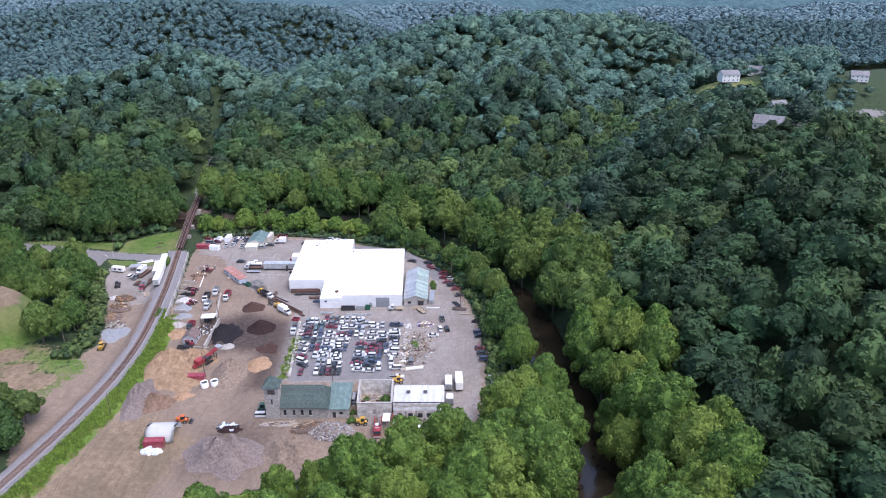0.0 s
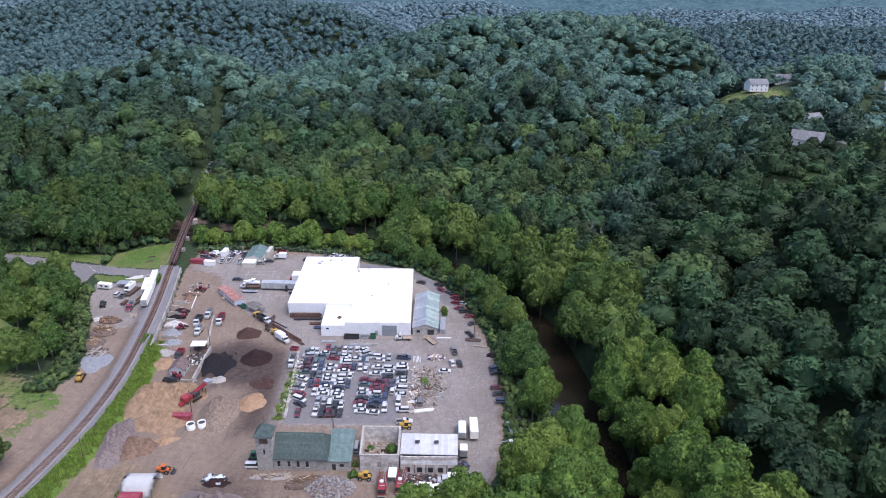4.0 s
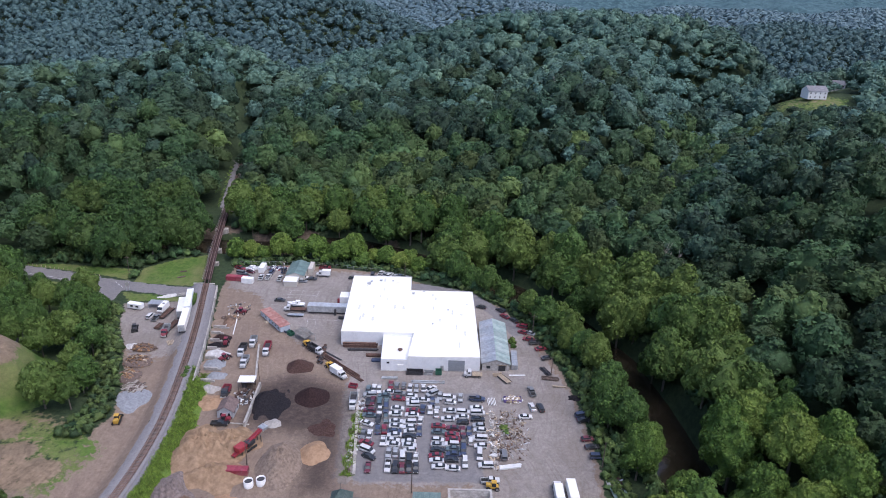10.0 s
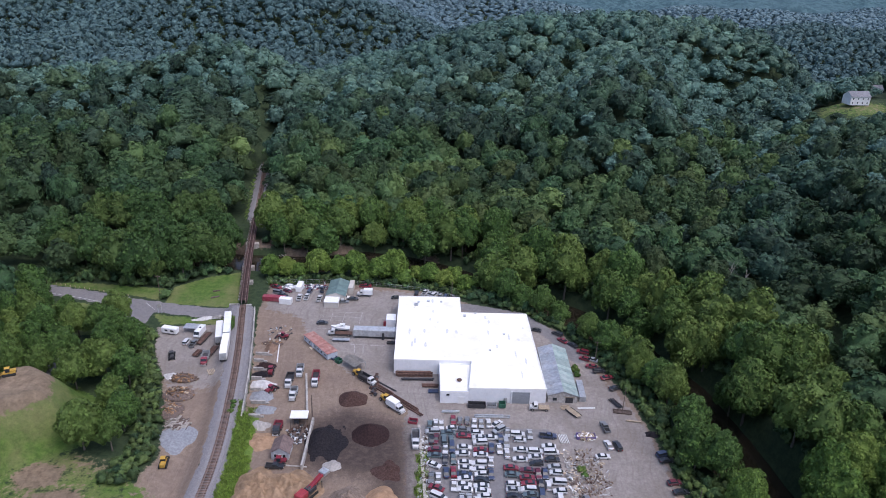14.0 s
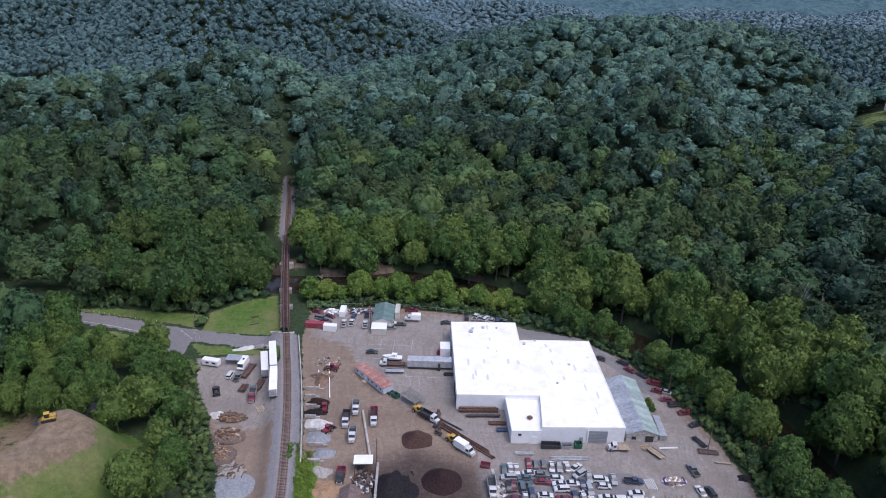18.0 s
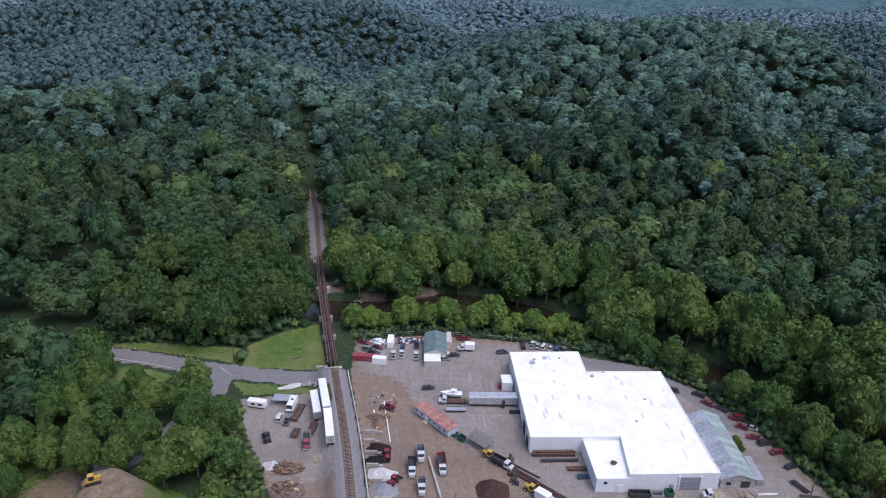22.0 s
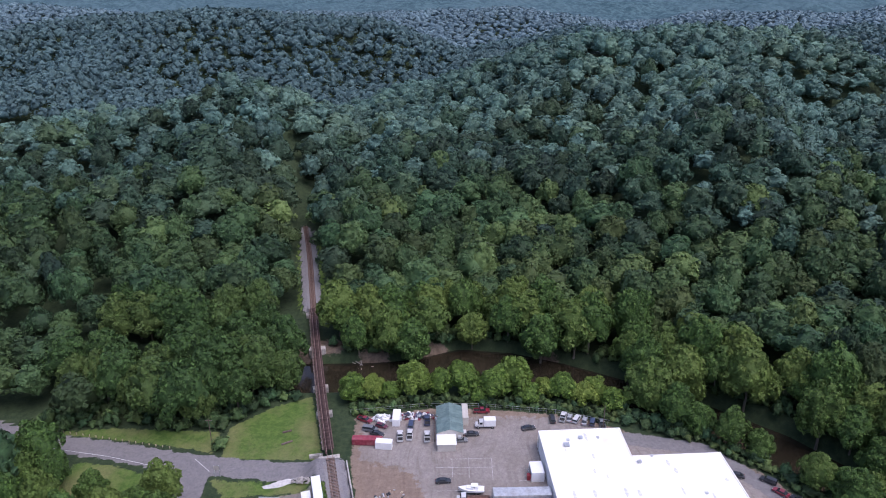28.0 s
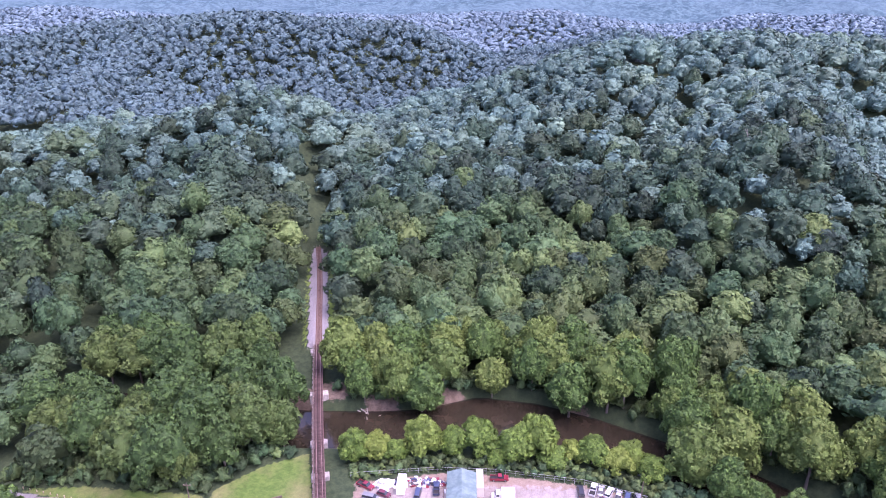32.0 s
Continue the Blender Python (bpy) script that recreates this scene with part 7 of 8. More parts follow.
# ---- heaps of soil, stone and mulch ----
HEAP = {
    "tan": surf("tan_soil", (0.205, 0.138, 0.085), (0.33, 0.232, 0.15), 0.6, 0.95, 0, 0.9, dirt=(0.165, 0.108, 0.07), dirt_scale=0.25),
    "grey": surf("grey_brown_stone_heap", (0.155, 0.118, 0.092), (0.27, 0.212, 0.168), 1.2, 0.95, 0, 0.8, dirt=(0.26, 0.20, 0.16), dirt_scale=0.2),
    "purple": surf("purple_grey_gravel", (0.135, 0.108, 0.10), (0.235, 0.195, 0.18), 1.5, 0.95, 0, 0.8, dirt=(0.20, 0.16, 0.14), dirt_scale=0.2),
    "black": surf("black_mulch", (0.012, 0.011, 0.013), (0.030, 0.027, 0.030), 2.0, 0.95, 0, 0.8),
    "mulch": surf("dark_brown_mulch", (0.022, 0.013, 0.013), (0.044, 0.027, 0.026), 2.0, 0.95, 0, 0.8),
    "redmulch": surf("reddish_mulch", (0.044, 0.025, 0.021), (0.088, 0.054, 0.046), 2.0, 0.95, 0, 0.8),
    "brown": surf("brown_soil", (0.13, 0.085, 0.06), (0.22, 0.15, 0.11), 0.8, 0.95, 0, 0.8),
    "orange": surf("orange_sand", (0.26, 0.165, 0.10), (0.35, 0.235, 0.15), 0.8, 0.95, 0, 0.6),
    "white": surf("white_stone_dust", (0.42, 0.41, 0.40), (0.58, 0.57, 0.56), 1.0, 0.95, 0, 0.6),
    "blue": surf("blue_grey_gravel", (0.19, 0.20, 0.215), (0.28, 0.29, 0.305), 1.5, 0.95, 0, 0.6),
    "pale": surf("pale_grey_gravel", (0.27, 0.255, 0.235), (0.37, 0.35, 0.325), 1.5, 0.95, 0, 0.6),
}


def heap(x, y, rx, ry, h, mat, label, rz=0.0, rough=0.28, flat=1.0, seed=0, name="heap", z=None, n=44):
    """A heap: a bump on a fine grid with an uneven foot and gullied sides."""
    z = height_at(x, y) if z is None else z
    bm = bmesh.new()
    rings = max(10, int(n * 0.4))
    grid = []
    for i in range(rings + 1):
        f = i / rings
        ring = []
        for j in range(n):
            a = 2 * math.pi * j / n
            k = 1 + rough * 1.2 * noise.noise(Vector((math.cos(a) * 1.6 + seed, math.sin(a) * 1.6, seed * 1.7)))
            px, py = math.cos(a) * rx * f * k, math.sin(a) * ry * f * k
            cone = (1 - f) ** 1.2 * (1 - 0.2 * (1 - f) ** 3)
            dome = 0.5 + 0.5 * math.cos(math.pi * f ** 1.15)
            w = min(1, max(0, flat - 1))
            prof = cone * (1 - w) + dome * w
            q = Vector((px * 0.32 + seed, py * 0.32, seed))
            bump = 1.5 * rough * noise.noise(q) + rough * 0.8 * noise.noise(q * 3.1) + rough * 0.5 * noise.noise(q * 8.3)
            rill = rough * 0.35 * noise.noise(Vector((a * 5.5, f * 0.8, seed)))
            pz = 1.35 * h * prof * (1 + bump) + h * rill * prof + 0.12 * noise.noise(q * 11) * (1 - f)
            if i == rings:
                pz = -0.2
            ring.append(bm.verts.new((px, py, pz)) if i else None)
        grid.append(ring)
    top = bm.verts.new((0, 0, 1.35 * h * (0.85 if flat < 1.5 else 1) * (1 + 1.5 * rough * noise.noise(Vector((seed, 0, seed))))))
    for j in range(n):
        bm.faces.new((top, grid[1][j], grid[1][(j + 1) % n]))
        for i in range(1, rings):
            bm.faces.new((grid[i][j], grid[i + 1][j], grid[i + 1][(j + 1) % n], grid[i][(j + 1) % n]))
    o = link_bm(name, bm, mat, None, "", True)
    o.matrix_basis = pose(x, y, z, 0, 0, rz)
    return tagged(o, label, "heap", "heaps in the yard")


H = HEAP
heap(-103.5, 228, 12, 14, 3.4, H["tan"], "broad heap of tan soil with tracks", 20, 0.45, 2.4, 1, "soil_mound")
heap(-95.5, 232, 10, 9, 2.4, H["tan"], "low heap of tan soil by the conveyor", 0, 0.4, 2.0, 8, "soil_mound")
heap(-97, 217, 11, 8, 2.0, H["tan"], "tan soil spread beside the red skip", 0, 0.4, 2.2, 9, "soil_mound")
heap(-105.5, 206, 7, 14, 3.0, H["purple"], "purple-grey gravel heap along the bank", 6, 0.35, 1.8, 2, "gravel_mound")
heap(-99.5, 203.5, 6.0, 6, 2.8, H["brown"], "dark brown soil heap with steep face", 10, 0.4, 1.5, 3, "soil_mound")
heap(-91.5, 207.5, 4.0, 2.4, 0.7, H["orange"], "thin spill of pale sand", 20, 0.5, 1.8, 13, "sand_mound")
heap(-78.8, 222.5, 6.6, 11.8, 5.0, H["grey"], "tall grey-brown stone heap with ridged flanks", 4, 0.2, 1.25, 4, "stone_mound", n=72)
heap(-69.6, 228.4, 5.0, 5.6, 1.7, H["orange"], "small orange sand heap", 0, 0.12, 1.9, 5, "sand_mound")
heap(-68.6, 240.6, 4.4, 4.6, 0.8, H["redmulch"], "low dark mulch heap with rubble", 0, 0.5, 1.4, 15, "mulch_mound")
heap(-88.6, 252.0, 6.0, 10.0, 0.25, H["black"], "thin black mulch spread over the ground", -6, 0.3, 2.4, 46, "mulch_mound")
heap(-91.0, 253.0, 4.8, 7.0, 3.4, H["black"], "tall heap of black mulch against the wall", -6, 0.12, 1.0, 6, "mulch_mound")
heap(-75.6, 256.6, 6.2, 5.8, 3.6, H["mulch"], "dark brown mulch heap with rounded top", 0, 0.07, 1.05, 7, "mulch_mound", n=60)
heap(-83.6, 275.0, 5.2, 4.8, 2.6, H["redmulch"], "low reddish-brown mulch heap", 0, 0.1, 1.1, 17, "mulch_mound", n=56)
heap(-85.6, 241.6, 2.8, 2.4, 0.8, H["pale"], "small pale gravel heap", 0, 0.3, 1.3, 18, "gravel_mound")
heap(-67.5, 175.5, 14, 10, 4.4, H["purple"], "large grey mulch heap with furrowed side", -14, 0.28, 1.8, 10, "mulch_mound", n=60)
heap(-47.0, 176.5, 10, 8.5, 4.2, H["grey"], "large grey-brown stone heap near the hall", 10, 0.3, 1.6, 11, "stone_mound", n=56)
heap(-69.5, 188.6, 4.6, 2.2, 0.9, H["mulch"], "dark wet mulch spill with pale tarpaulin", 0, 0.4, 1.5, 12, "mulch_mound")
heap(-118.6, 305.6, 2.6, 3.6, 1.3, H["brown"], "brown soil heap in a storage bay", 0, 0.3, 1.5, 22, "soil_mound")
heap(-117.4, 292.8, 4.2, 2.8, 1.2, H["mulch"], "dark mulch heap in a storage bay", 0, 0.3, 1.5, 23, "mulch_mound")
heap(-117.6, 287.4, 4.0, 2.4, 1.3, H["black"], "black mulch heap in a storage bay", 0, 0.3, 1.5, 24, "mulch_mound")
heap(-115.8, 281.6, 4.6, 2.7, 1.4, H["white"], "white stone dust heap in a storage bay", 0, 0.3, 1.5, 25, "stone_mound")
heap(-114.4, 274.8, 4.6, 3.6, 1.3, H["blue"], "blue-grey gravel heap in a storage bay", 0, 0.25, 1.6, 26, "gravel_mound")
heap(-111.4, 267.2, 3.8, 2.8, 1.2, H["blue"], "second blue-grey gravel heap", 0, 0.25, 1.5, 27, "gravel_mound")
heap(-111.6, 259.2, 3.8, 3.0, 1.2, H["pale"], "pale gravel heap by the bank", 0, 0.25, 1.6, 28, "gravel_mound")
heap(-109.4, 251.2, 6.5, 4.4, 0.9, H["orange"], "thin spread of pale orange sand", 0, 0.4, 2.0, 29, "sand_mound")
heap(-135.4, 250.5, 6, 8, 0.5, H["blue"], "spread blue-grey gravel in the west lot", 0, 0.4, 2.4, 30, "gravel_mound")
heap(-148.5, 284.6, 2.6, 2.2, 1.0, H["white"], "white stone dust heap by the logs", 0, 0.3, 1.4, 31, "stone_mound")
heap(-149.5, 326.2, 5.4, 1.3, 0.7, H["white"], "long low bank of white stone", 16, 0.5, 1.5, 32, "stone_mound")
heap(14.2, 259.8, 2.6, 1.7, 0.9, H["black"], "small black mulch heap at the yard's edge", 0, 0.3, 1.4, 33, "mulch_mound")

# bay walls of concrete blocks
BAYS = [(-121.5, 300.4, -116.2), (-121.0, 295.9, -116.5), (-119.8, 290.4, -115.8), (-119.0, 284.6, -114.6), (-117.6, 278.2, -113.2), (-115.6, 270.8, -110.6), (-114.4, 263.4, -109.8)]
for x0, y, x1 in BAYS:
    x0 -= 1.4
    w = thing("bay_wall", "low wall of stacked concrete blocks between storage bays", "block wall", pose(0, 0, 0), "storage bay walls")
    nb = int((x1 - x0) / 1.22)
    for k in range(nb):
        for lv in range(2 if k < nb - 1 else 1):
            part("block", box(x0 + k * 1.22, x0 + k * 1.22 + 1.2, y - 0.32, y + 0.32, lv * 0.62, lv * 0.62 + 0.61, 0.04), CONCRETE, w)


def block_line(x0, y0, x1, y1, mat, label, size=(2.3, 0.7, 0.85), name="concrete_barrier"):
    t = thing(name, label, "barrier")
    for x, y, a in along([(x0, y0), (x1, y1)], size[0] + 0.08):
        o = part("block", box(0.02, size[0], -size[1] / 2, size[1] / 2, 0, size[2], 0.06), mat, t)
        o.matrix_basis = pose(x, y, height_at(x, y) - 0.02, 0, 0, a)
    return t


block_line(-101.9, 288.6, -97.4, 266.4, CONCRETE, "line of pale concrete blocks in the truck park")
block_line(-94.6, 262.0, -94.0, 239.5, CONCRETE, "block wall beside the black mulch", (1.8, 0.7, 1.9))
block_line(-117.3, 317.4, -114.6, 300.0, WHITE_PAINT, "long white timber edging in the yard", (5.4, 0.35, 0.4), "edging_beam")
block_line(-120.4, 312.4, -119.4, 307.0, WHITE_PAINT, "short white timber edging", (5.0, 0.35, 0.4), "edging_beam")
block_line(-104.6, 241.4, -95.0, 240.8, CONCRETE, "low concrete kerb in front of the small house", (2.3, 0.4, 0.35), "kerb")
block_line(-60.6, 262, -56.6, 219.5, STONE, "rough stone edging along the car lot", (1.4, 0.9, 0.5), "stone_edging")

# ---- stacked steel, pipes and planks ----
def bundle(x, y, a, L, W, layers, per, mat, label, r=0.12, name="steel_stack", square=True):
    t = thing(name, label, "stack", pose(x, y, height_at(x, y), 0, 0, a))
    rr = random.Random(int(x * 7 + y * 13))
    for s in (-0.3, 0.3):
        part("bearer", box(s * L - 0.1, s * L + 0.1, -W / 2, W / 2, 0, 0.15), WOOD_DARK, t)
    for lv in range(layers):
        for k in range(per):
            yy = -W / 2 + (k + 0.5) * W / per
            d = rr.uniform(-0.045, 0.045) * L
            if lv == layers - 1 and layers > 1 and rr.random() < 0.35:
                continue
            zz = 0.152 + lv * r * 2.05 + r
            bm = box(-L / 2 + d, L / 2 + d, yy - r * 0.85, yy + r * 0.85, zz - r, zz + r) if square else rod((-L / 2 + d, yy, zz), (L / 2 + d, yy, zz), r, 7)
            part("beam" if square else "pipe", bm, mat, t)
    return t


bundle(-74.5, 281.2, -42, 11, 2.6, 2, 5, RUST, "long stack of rusty steel beams")
bundle(-72.8, 283.0, -39, 9, 0.8, 1, 2, METAL_DARK, "pair of long dark steel beams beside the stack")
bundle(-66.0, 273.4, -42, 12, 2.4, 2, 4, RUST, "rusty steel beams laid along the yard")
bundle(-62.6, 269.6, -42, 8, 1.4, 1, 4, RUST, "few rusty steel beams on the ground")
bundle(-81.0, 288.6, -42, 5, 1.6, 3, 4, METAL_DARK, "dark steel sections stacked by the canopy", 0.16)
bundle(-63.4, 290.2, 2, 12.5, 1.4, 4, 4, RUST, "high stack of dark red steel beams by the wall", 0.2)
bundle(-62.0, 287.8, 2, 11, 1.2, 2, 4, METAL_DARK, "dark steel sections in front of the beams", 0.16)
bundle(-57.6, 284.0, 2, 5.6, 1.6, 2, 4, RUST, "short stack of brown steel beams", 0.16)
bundle(-56.4, 280.6, 2, 3.4, 1.8, 2, 4, PAINT["b"], "blue painted steel bundle", 0.16)
bundle(-36.8, 267.8, 1, 11.4, 1.6, 2, 5, METAL_GREY, "long grey galvanised beams before the car lot", 0.16)
bundle(-50.4, 269.6, 1, 5.6, 1.5, 2, 4, METAL_GREY, "pale grey steel sheets bundle", 0.14)
bundle(7.2, 271.4, -8, 6.0, 2.2, 2, 5, WOOD_DARK, "weathered dark planks by the yard's edge", 0.12, "plank_stack")
bundle(6.0, 276.4, -65, 5.6, 2.4, 2, 6, METAL_DARK, "dark green pipes stacked under the trees", 0.12, "pipe_stack", False)
bundle(9.6, 266.4, -6, 4.6, 0.5, 1, 2, WOOD, "pale timber beam on the gravel", 0.16, "timber_beam")
bundle(-4.6, 273.6, 4, 6.0, 0.7, 1, 3, WHITE_PAINT, "white boards lying by the workshop", 0.08, "board_stack")
bundle(-11.6, 273.8, 15, 3.4, 2.4, 1, 6, WOOD, "loose timber boards before the workshop door", 0.08, "board_stack")
bundle(-14.6, 257.2, 96, 4.2, 3.0, 1, 6, WHITE_PAINT, "white metal panels laid out side by side", 0.1, "panel_stack")
bundle(-10.6, 224.6, 12, 6.6, 1.6, 2, 4, WHITE_PAINT, "white scrap panels in a heap", 0.14, "panel_stack")
bundle(-72.8, 311.6, 0, 4.4, 1.4, 3, 3, METAL_DARK, "dark metal racks by the warehouse", 0.18, "rack_stack")
bundle(-135.4, 287.8, -60, 3.4, 2.6, 1, 5, WOOD, "short logs laid in a row", 0.2, "log_row", False)


def log_pile(x, y, rx, ry, h, count, label, mats, rz=0.0, length=(1.8, 3.4), rr0=(0.18, 0.36)):
    t = thing("log_pile", label, "log pile", pose(x, y, height_at(x, y), 0, 0, rz), "log piles")
    rr = random.Random(int(x * 3 + y))
    bm = bmesh.new()
    bmesh.ops.create_icosphere(bm, subdivisions=3, radius=1, matrix=Matrix.Diagonal((rx * 1.05, ry * 1.05, h * 0.75, 1)))
    part("bark_litter", lumpy(bm, 0.3, 0.9, x), WOOD_DARK if mats[0] != DEADWOOD else DEADWOOD, t, "bark and splinters under the logs")
    for k in range(int(count * 1.5)):
        f = rr.random()
        a = rr.uniform(0, 6.28)
        q = math.sqrt(rr.random())
        px, py = math.cos(a) * rx * q, math.sin(a) * ry * q
        pz = max(0.15, h * (1 - q * q) * rr.uniform(0.6, 1.05))
        L, r = rr.uniform(*length), rr.uniform(*rr0)
        d = Vector((rr.uniform(-0.5, 0.5), rr.gauss(0, 0.5), rr.uniform(-0.22, 0.22))) + Vector((0.9, 0, 0))
        d = d.normalized() * L / 2
        part("log", rod(Vector((px, py, pz)) - d, Vector((px, py, pz)) + d, r, 7, None, r * 0.88), mats[k % len(mats)], t)
    return t


LOG_CUT = surf("cut_log", (0.19, 0.105, 0.055), (0.34, 0.21, 0.115), 2, 0.9, vary=0.35)
LOG_BARK = surf("log_bark", (0.085, 0.055, 0.040), (0.19, 0.13, 0.095), 3, 0.9, 0, 0.5, vary=0.3)
log_pile(-143.6, 283.0, 3.9, 2.2, 2.2, 60, "heap of cut brown logs", [LOG_BARK, LOG_CUT, WOOD_DARK])
log_pile(-142.2, 273.8, 5.2, 3.8, 2.8, 130, "large heap of short split logs", [LOG_BARK, LOG_CUT, WOOD_DARK, WOOD], 0, (0.8, 1.6))
log_pile(-141.4, 264.8, 4.0, 4.2, 2.3, 105, "heap of pale split firewood", [LOG_CUT, WOOD, LOG_CUT], 0, (0.5, 1.1), (0.1, 0.22))
log_pile(-137.0, 258.0, 3.2, 4.0, 1.0, 45, "tangle of roots, brush and logs", [DEADWOOD, WOOD_DARK, BARK], 60)
log_pile(-118.6, 308.8, 4.0, 1.8, 1.2, 60, "heap of pale firewood beside the edging", [LOG_CUT, WOOD], 0, (0.5, 1.0), (0.1, 0.2))
log_pile(-44.2, 189.2, 5.4, 2.6, 1.9, 70, "heap of broken timber beside the hall", [WOOD, LOG_CUT, WOOD_DARK], 20, (1.2, 3.0), (0.06, 0.14))
log_pile(-54.2, 191.4, 6.2, 1.3, 0.9, 46, "row of weathered timber scraps below the tower", [DEADWOOD, WOOD, WOOD_DARK], 4, (1.5, 3.5), (0.06, 0.16))
log_pile(-132.5, 396.2, 3.6, 1.8, 0.9, 12, "bleached driftwood logs on the river bank", [DEADWOOD], -25, (4, 8), (0.15, 0.3))


def rubble(x, y, rx, ry, h, count, mats, label, name="rubble_heap", size=(0.25, 0.8), category="rubble", boards=0.0):
    """Loose blocks over a low mound, too many to count: one mesh a material."""
    rr = random.Random(int(x * 5 + y * 3))
    bms = [bmesh.new() for _ in mats]
    for k in range(count):
        a, q = rr.uniform(0, 6.28), math.sqrt(rr.random())
        px, py = math.cos(a) * rx * q, math.sin(a) * ry * q
        s = rr.uniform(*size)
        m = Matrix.Translation((px, py, max(0.05, h * (1 - q) * rr.uniform(0.6, 1.05)))) @ Euler((rr.uniform(-0.6, 0.6), rr.uniform(-0.6, 0.6), rr.uniform(0, 6.28))).to_matrix().to_4x4() @ Matrix.Diagonal((s * rr.uniform(0.6, 1.8), s * rr.uniform(0.5, 1.0), s * rr.uniform(0.3, 0.8), 1))
        if rr.random() < boards:
            m = m @ Matrix.Diagonal((2.2, 0.45, 0.3, 1))
        bmesh.ops.create_cube(bms[k % len(mats)], size=1, matrix=m)
    t = thing(name, label, category, pose(x, y, height_at(x, y), 0, 0, 0), kind="stuff")
    for bm, mt in zip(bms, mats):
        part("pieces", bm, mt, t)
    return t


heap(-36.6, 187.4, 7.4, 4.8, 2.0, H["purple"], "rubble-covered grey stone heap beside the hall", 0, 0.3, 1.2, 41, "stone_mound")
rubble(-36.6, 187.4, 7.6, 5.0, 2.6, 620, [STONE, HEAP["blue"], HEAP["purple"]], "broken grey stone blocks heaped beside the hall", size=(0.3, 0.8))
TARP = surf("pale_tarpaulin", (0.45, 0.50, 0.56), (0.62, 0.66, 0.70), 1.0, 0.6)
rubble(-70.4, 189.6, 3.4, 1.8, 0.9, 40, [TARP, METAL_DARK, TARP], "pale tarpaulin and dark sheets on the wet mulch", "tarpaulin", (0.6, 1.6), "tarpaulin")
rubble(-91.2, 177.4, 3.0, 1.4, 1.0, 30, [TARP, WHITE_PAINT], "white tarpaulin bundle in front of the container", "tarpaulin", (0.6, 1.5), "tarpaulin")
rubble(-9.0, 240.0, 5.6, 13, 0.5, 420, [WOOD, HEAP["pale"], RUST, WOOD_DARK, HEAP["grey"], METAL_GREY, HEAP["brown"], WOOD, CONCRETE, WOOD_DARK], "scattered timber, panels and metal scrap", "scrap_field", (0.2, 0.85), "scrap", 0.6)
rubble(-14.8, 238.0, 1.6, 15, 0.6, 150, [WOOD, HEAP["pale"], STONE, WHITE_PAINT, WOOD_DARK], "strip of boards and debris along the car lot", "scrap_strip", (0.3, 1.2), "scrap", 0.6)
rubble(-9.4, 191.6, 6.6, 1.6, 0.9, 130, [METAL_DARK, RUST, METAL_GREY], "dark scrap metal in front of the store", "scrap_row", (0.3, 1.1), "scrap")
rubble(1.6, 197.4, 2.2, 3.0, 0.8, 60, [METAL_DARK, PAINT["b"], RUST], "machine parts beside the store's end wall", "scrap_row", (0.3, 1.0), "scrap")
rubble(-112.0, 357.4, 8.5, 1.7, 1.1, 170, [PAINT["r"], PAINT["b"], METAL_GREY, METAL_DARK, WHITE_PAINT], "row of colourful machine parts along the fence", "machine_row", (0.4, 1.2), "scrap")
rubble(-122.0, 356.0, 3.4, 2.2, 1.6, 60, [WHITE_PAINT, METAL_GREY, WHITE_PAINT], "white boxes and sheets piled by the fence", "box_pile", (0.5, 1.6), "scrap")
rubble(-98.6, 255.4, 3.4, 5.0, 1.0, 120, [METAL_DARK, WOOD_DARK, METAL_GREY, RUST], "equipment and pallets beside the shed", "pallet_clutter", (0.3, 1.1), "clutter")
rubble(-117.5, 318.0, 5, 4.6, 0.5, 40, [METAL_DARK, WOOD, METAL_GREY], "loose scraps on the gravel", "scrap_patch", (0.3, 0.9), "scrap")
rubble(-58.4, 240, 1.6, 20, 0.5, 160, [WOOD_DARK, STONE, METAL_GREY], "stones and scraps along the car lot's edge", "scrap_strip", (0.3, 0.9), "scrap")
rubble(-77, 283.4, 1.4, 7, 0.7, 60, [RUST, METAL_DARK], "odd steel offcuts beside the beams", "scrap_row", (0.4, 1.4), "scrap")
rubble(19.5, 217, 2.6, 4, 1.0, 50, [METAL_DARK, METAL_GREY, RUST], "machinery under the trees by the green shed", "scrap_row", (0.5, 1.4), "scrap")
rubble(-142.0, 326, 5.0, 1.4, 0.6, 90, [HEAP["pale"], STONE], "pale stones heaped along the bank", "stone_bank", (0.3, 0.8), "stones")

lean = thing("green_shed", "small shed with green metal roof at the yard's edge", "shed", pose(19.4, 213.2, 0, 0, 0, 8))
part("wall", wall_run([(-1.9, -2.4), (1.9, -2.4), (1.9, 2.4), (-1.9, 2.4)], 0, 2.3, 0.15), WOOD_DARK, lean)
for k in range(6):
    part("roof_sheet", box(-2.2 + k * 0.735, -2.2 + (k + 1) * 0.735 - 0.02, -2.7, 2.7, 2.303, 2.42 + 0.02 * (k % 2)), ROOF_GREEN, lean)
bin_ = thing("purple_skip", "purple skip filled with mixed scrap", "skip", pose(-7.4, 258.4, 0, 0, 0, 2))
PURPLE = surf("purple_paint", (0.10, 0.07, 0.20), (0.15, 0.11, 0.27), 1, 0.6)
for s in (-1, 1):
    part("side", box(-3.0, 3.0, s * 1.1 - 0.05, s * 1.1 + 0.05, 0.1, 1.5), PURPLE, bin_)
    part("end", box(s * 3.0 - 0.05, s * 3.0 + 0.05, -1.04, 1.04, 0.1, 1.5), PURPLE, bin_)
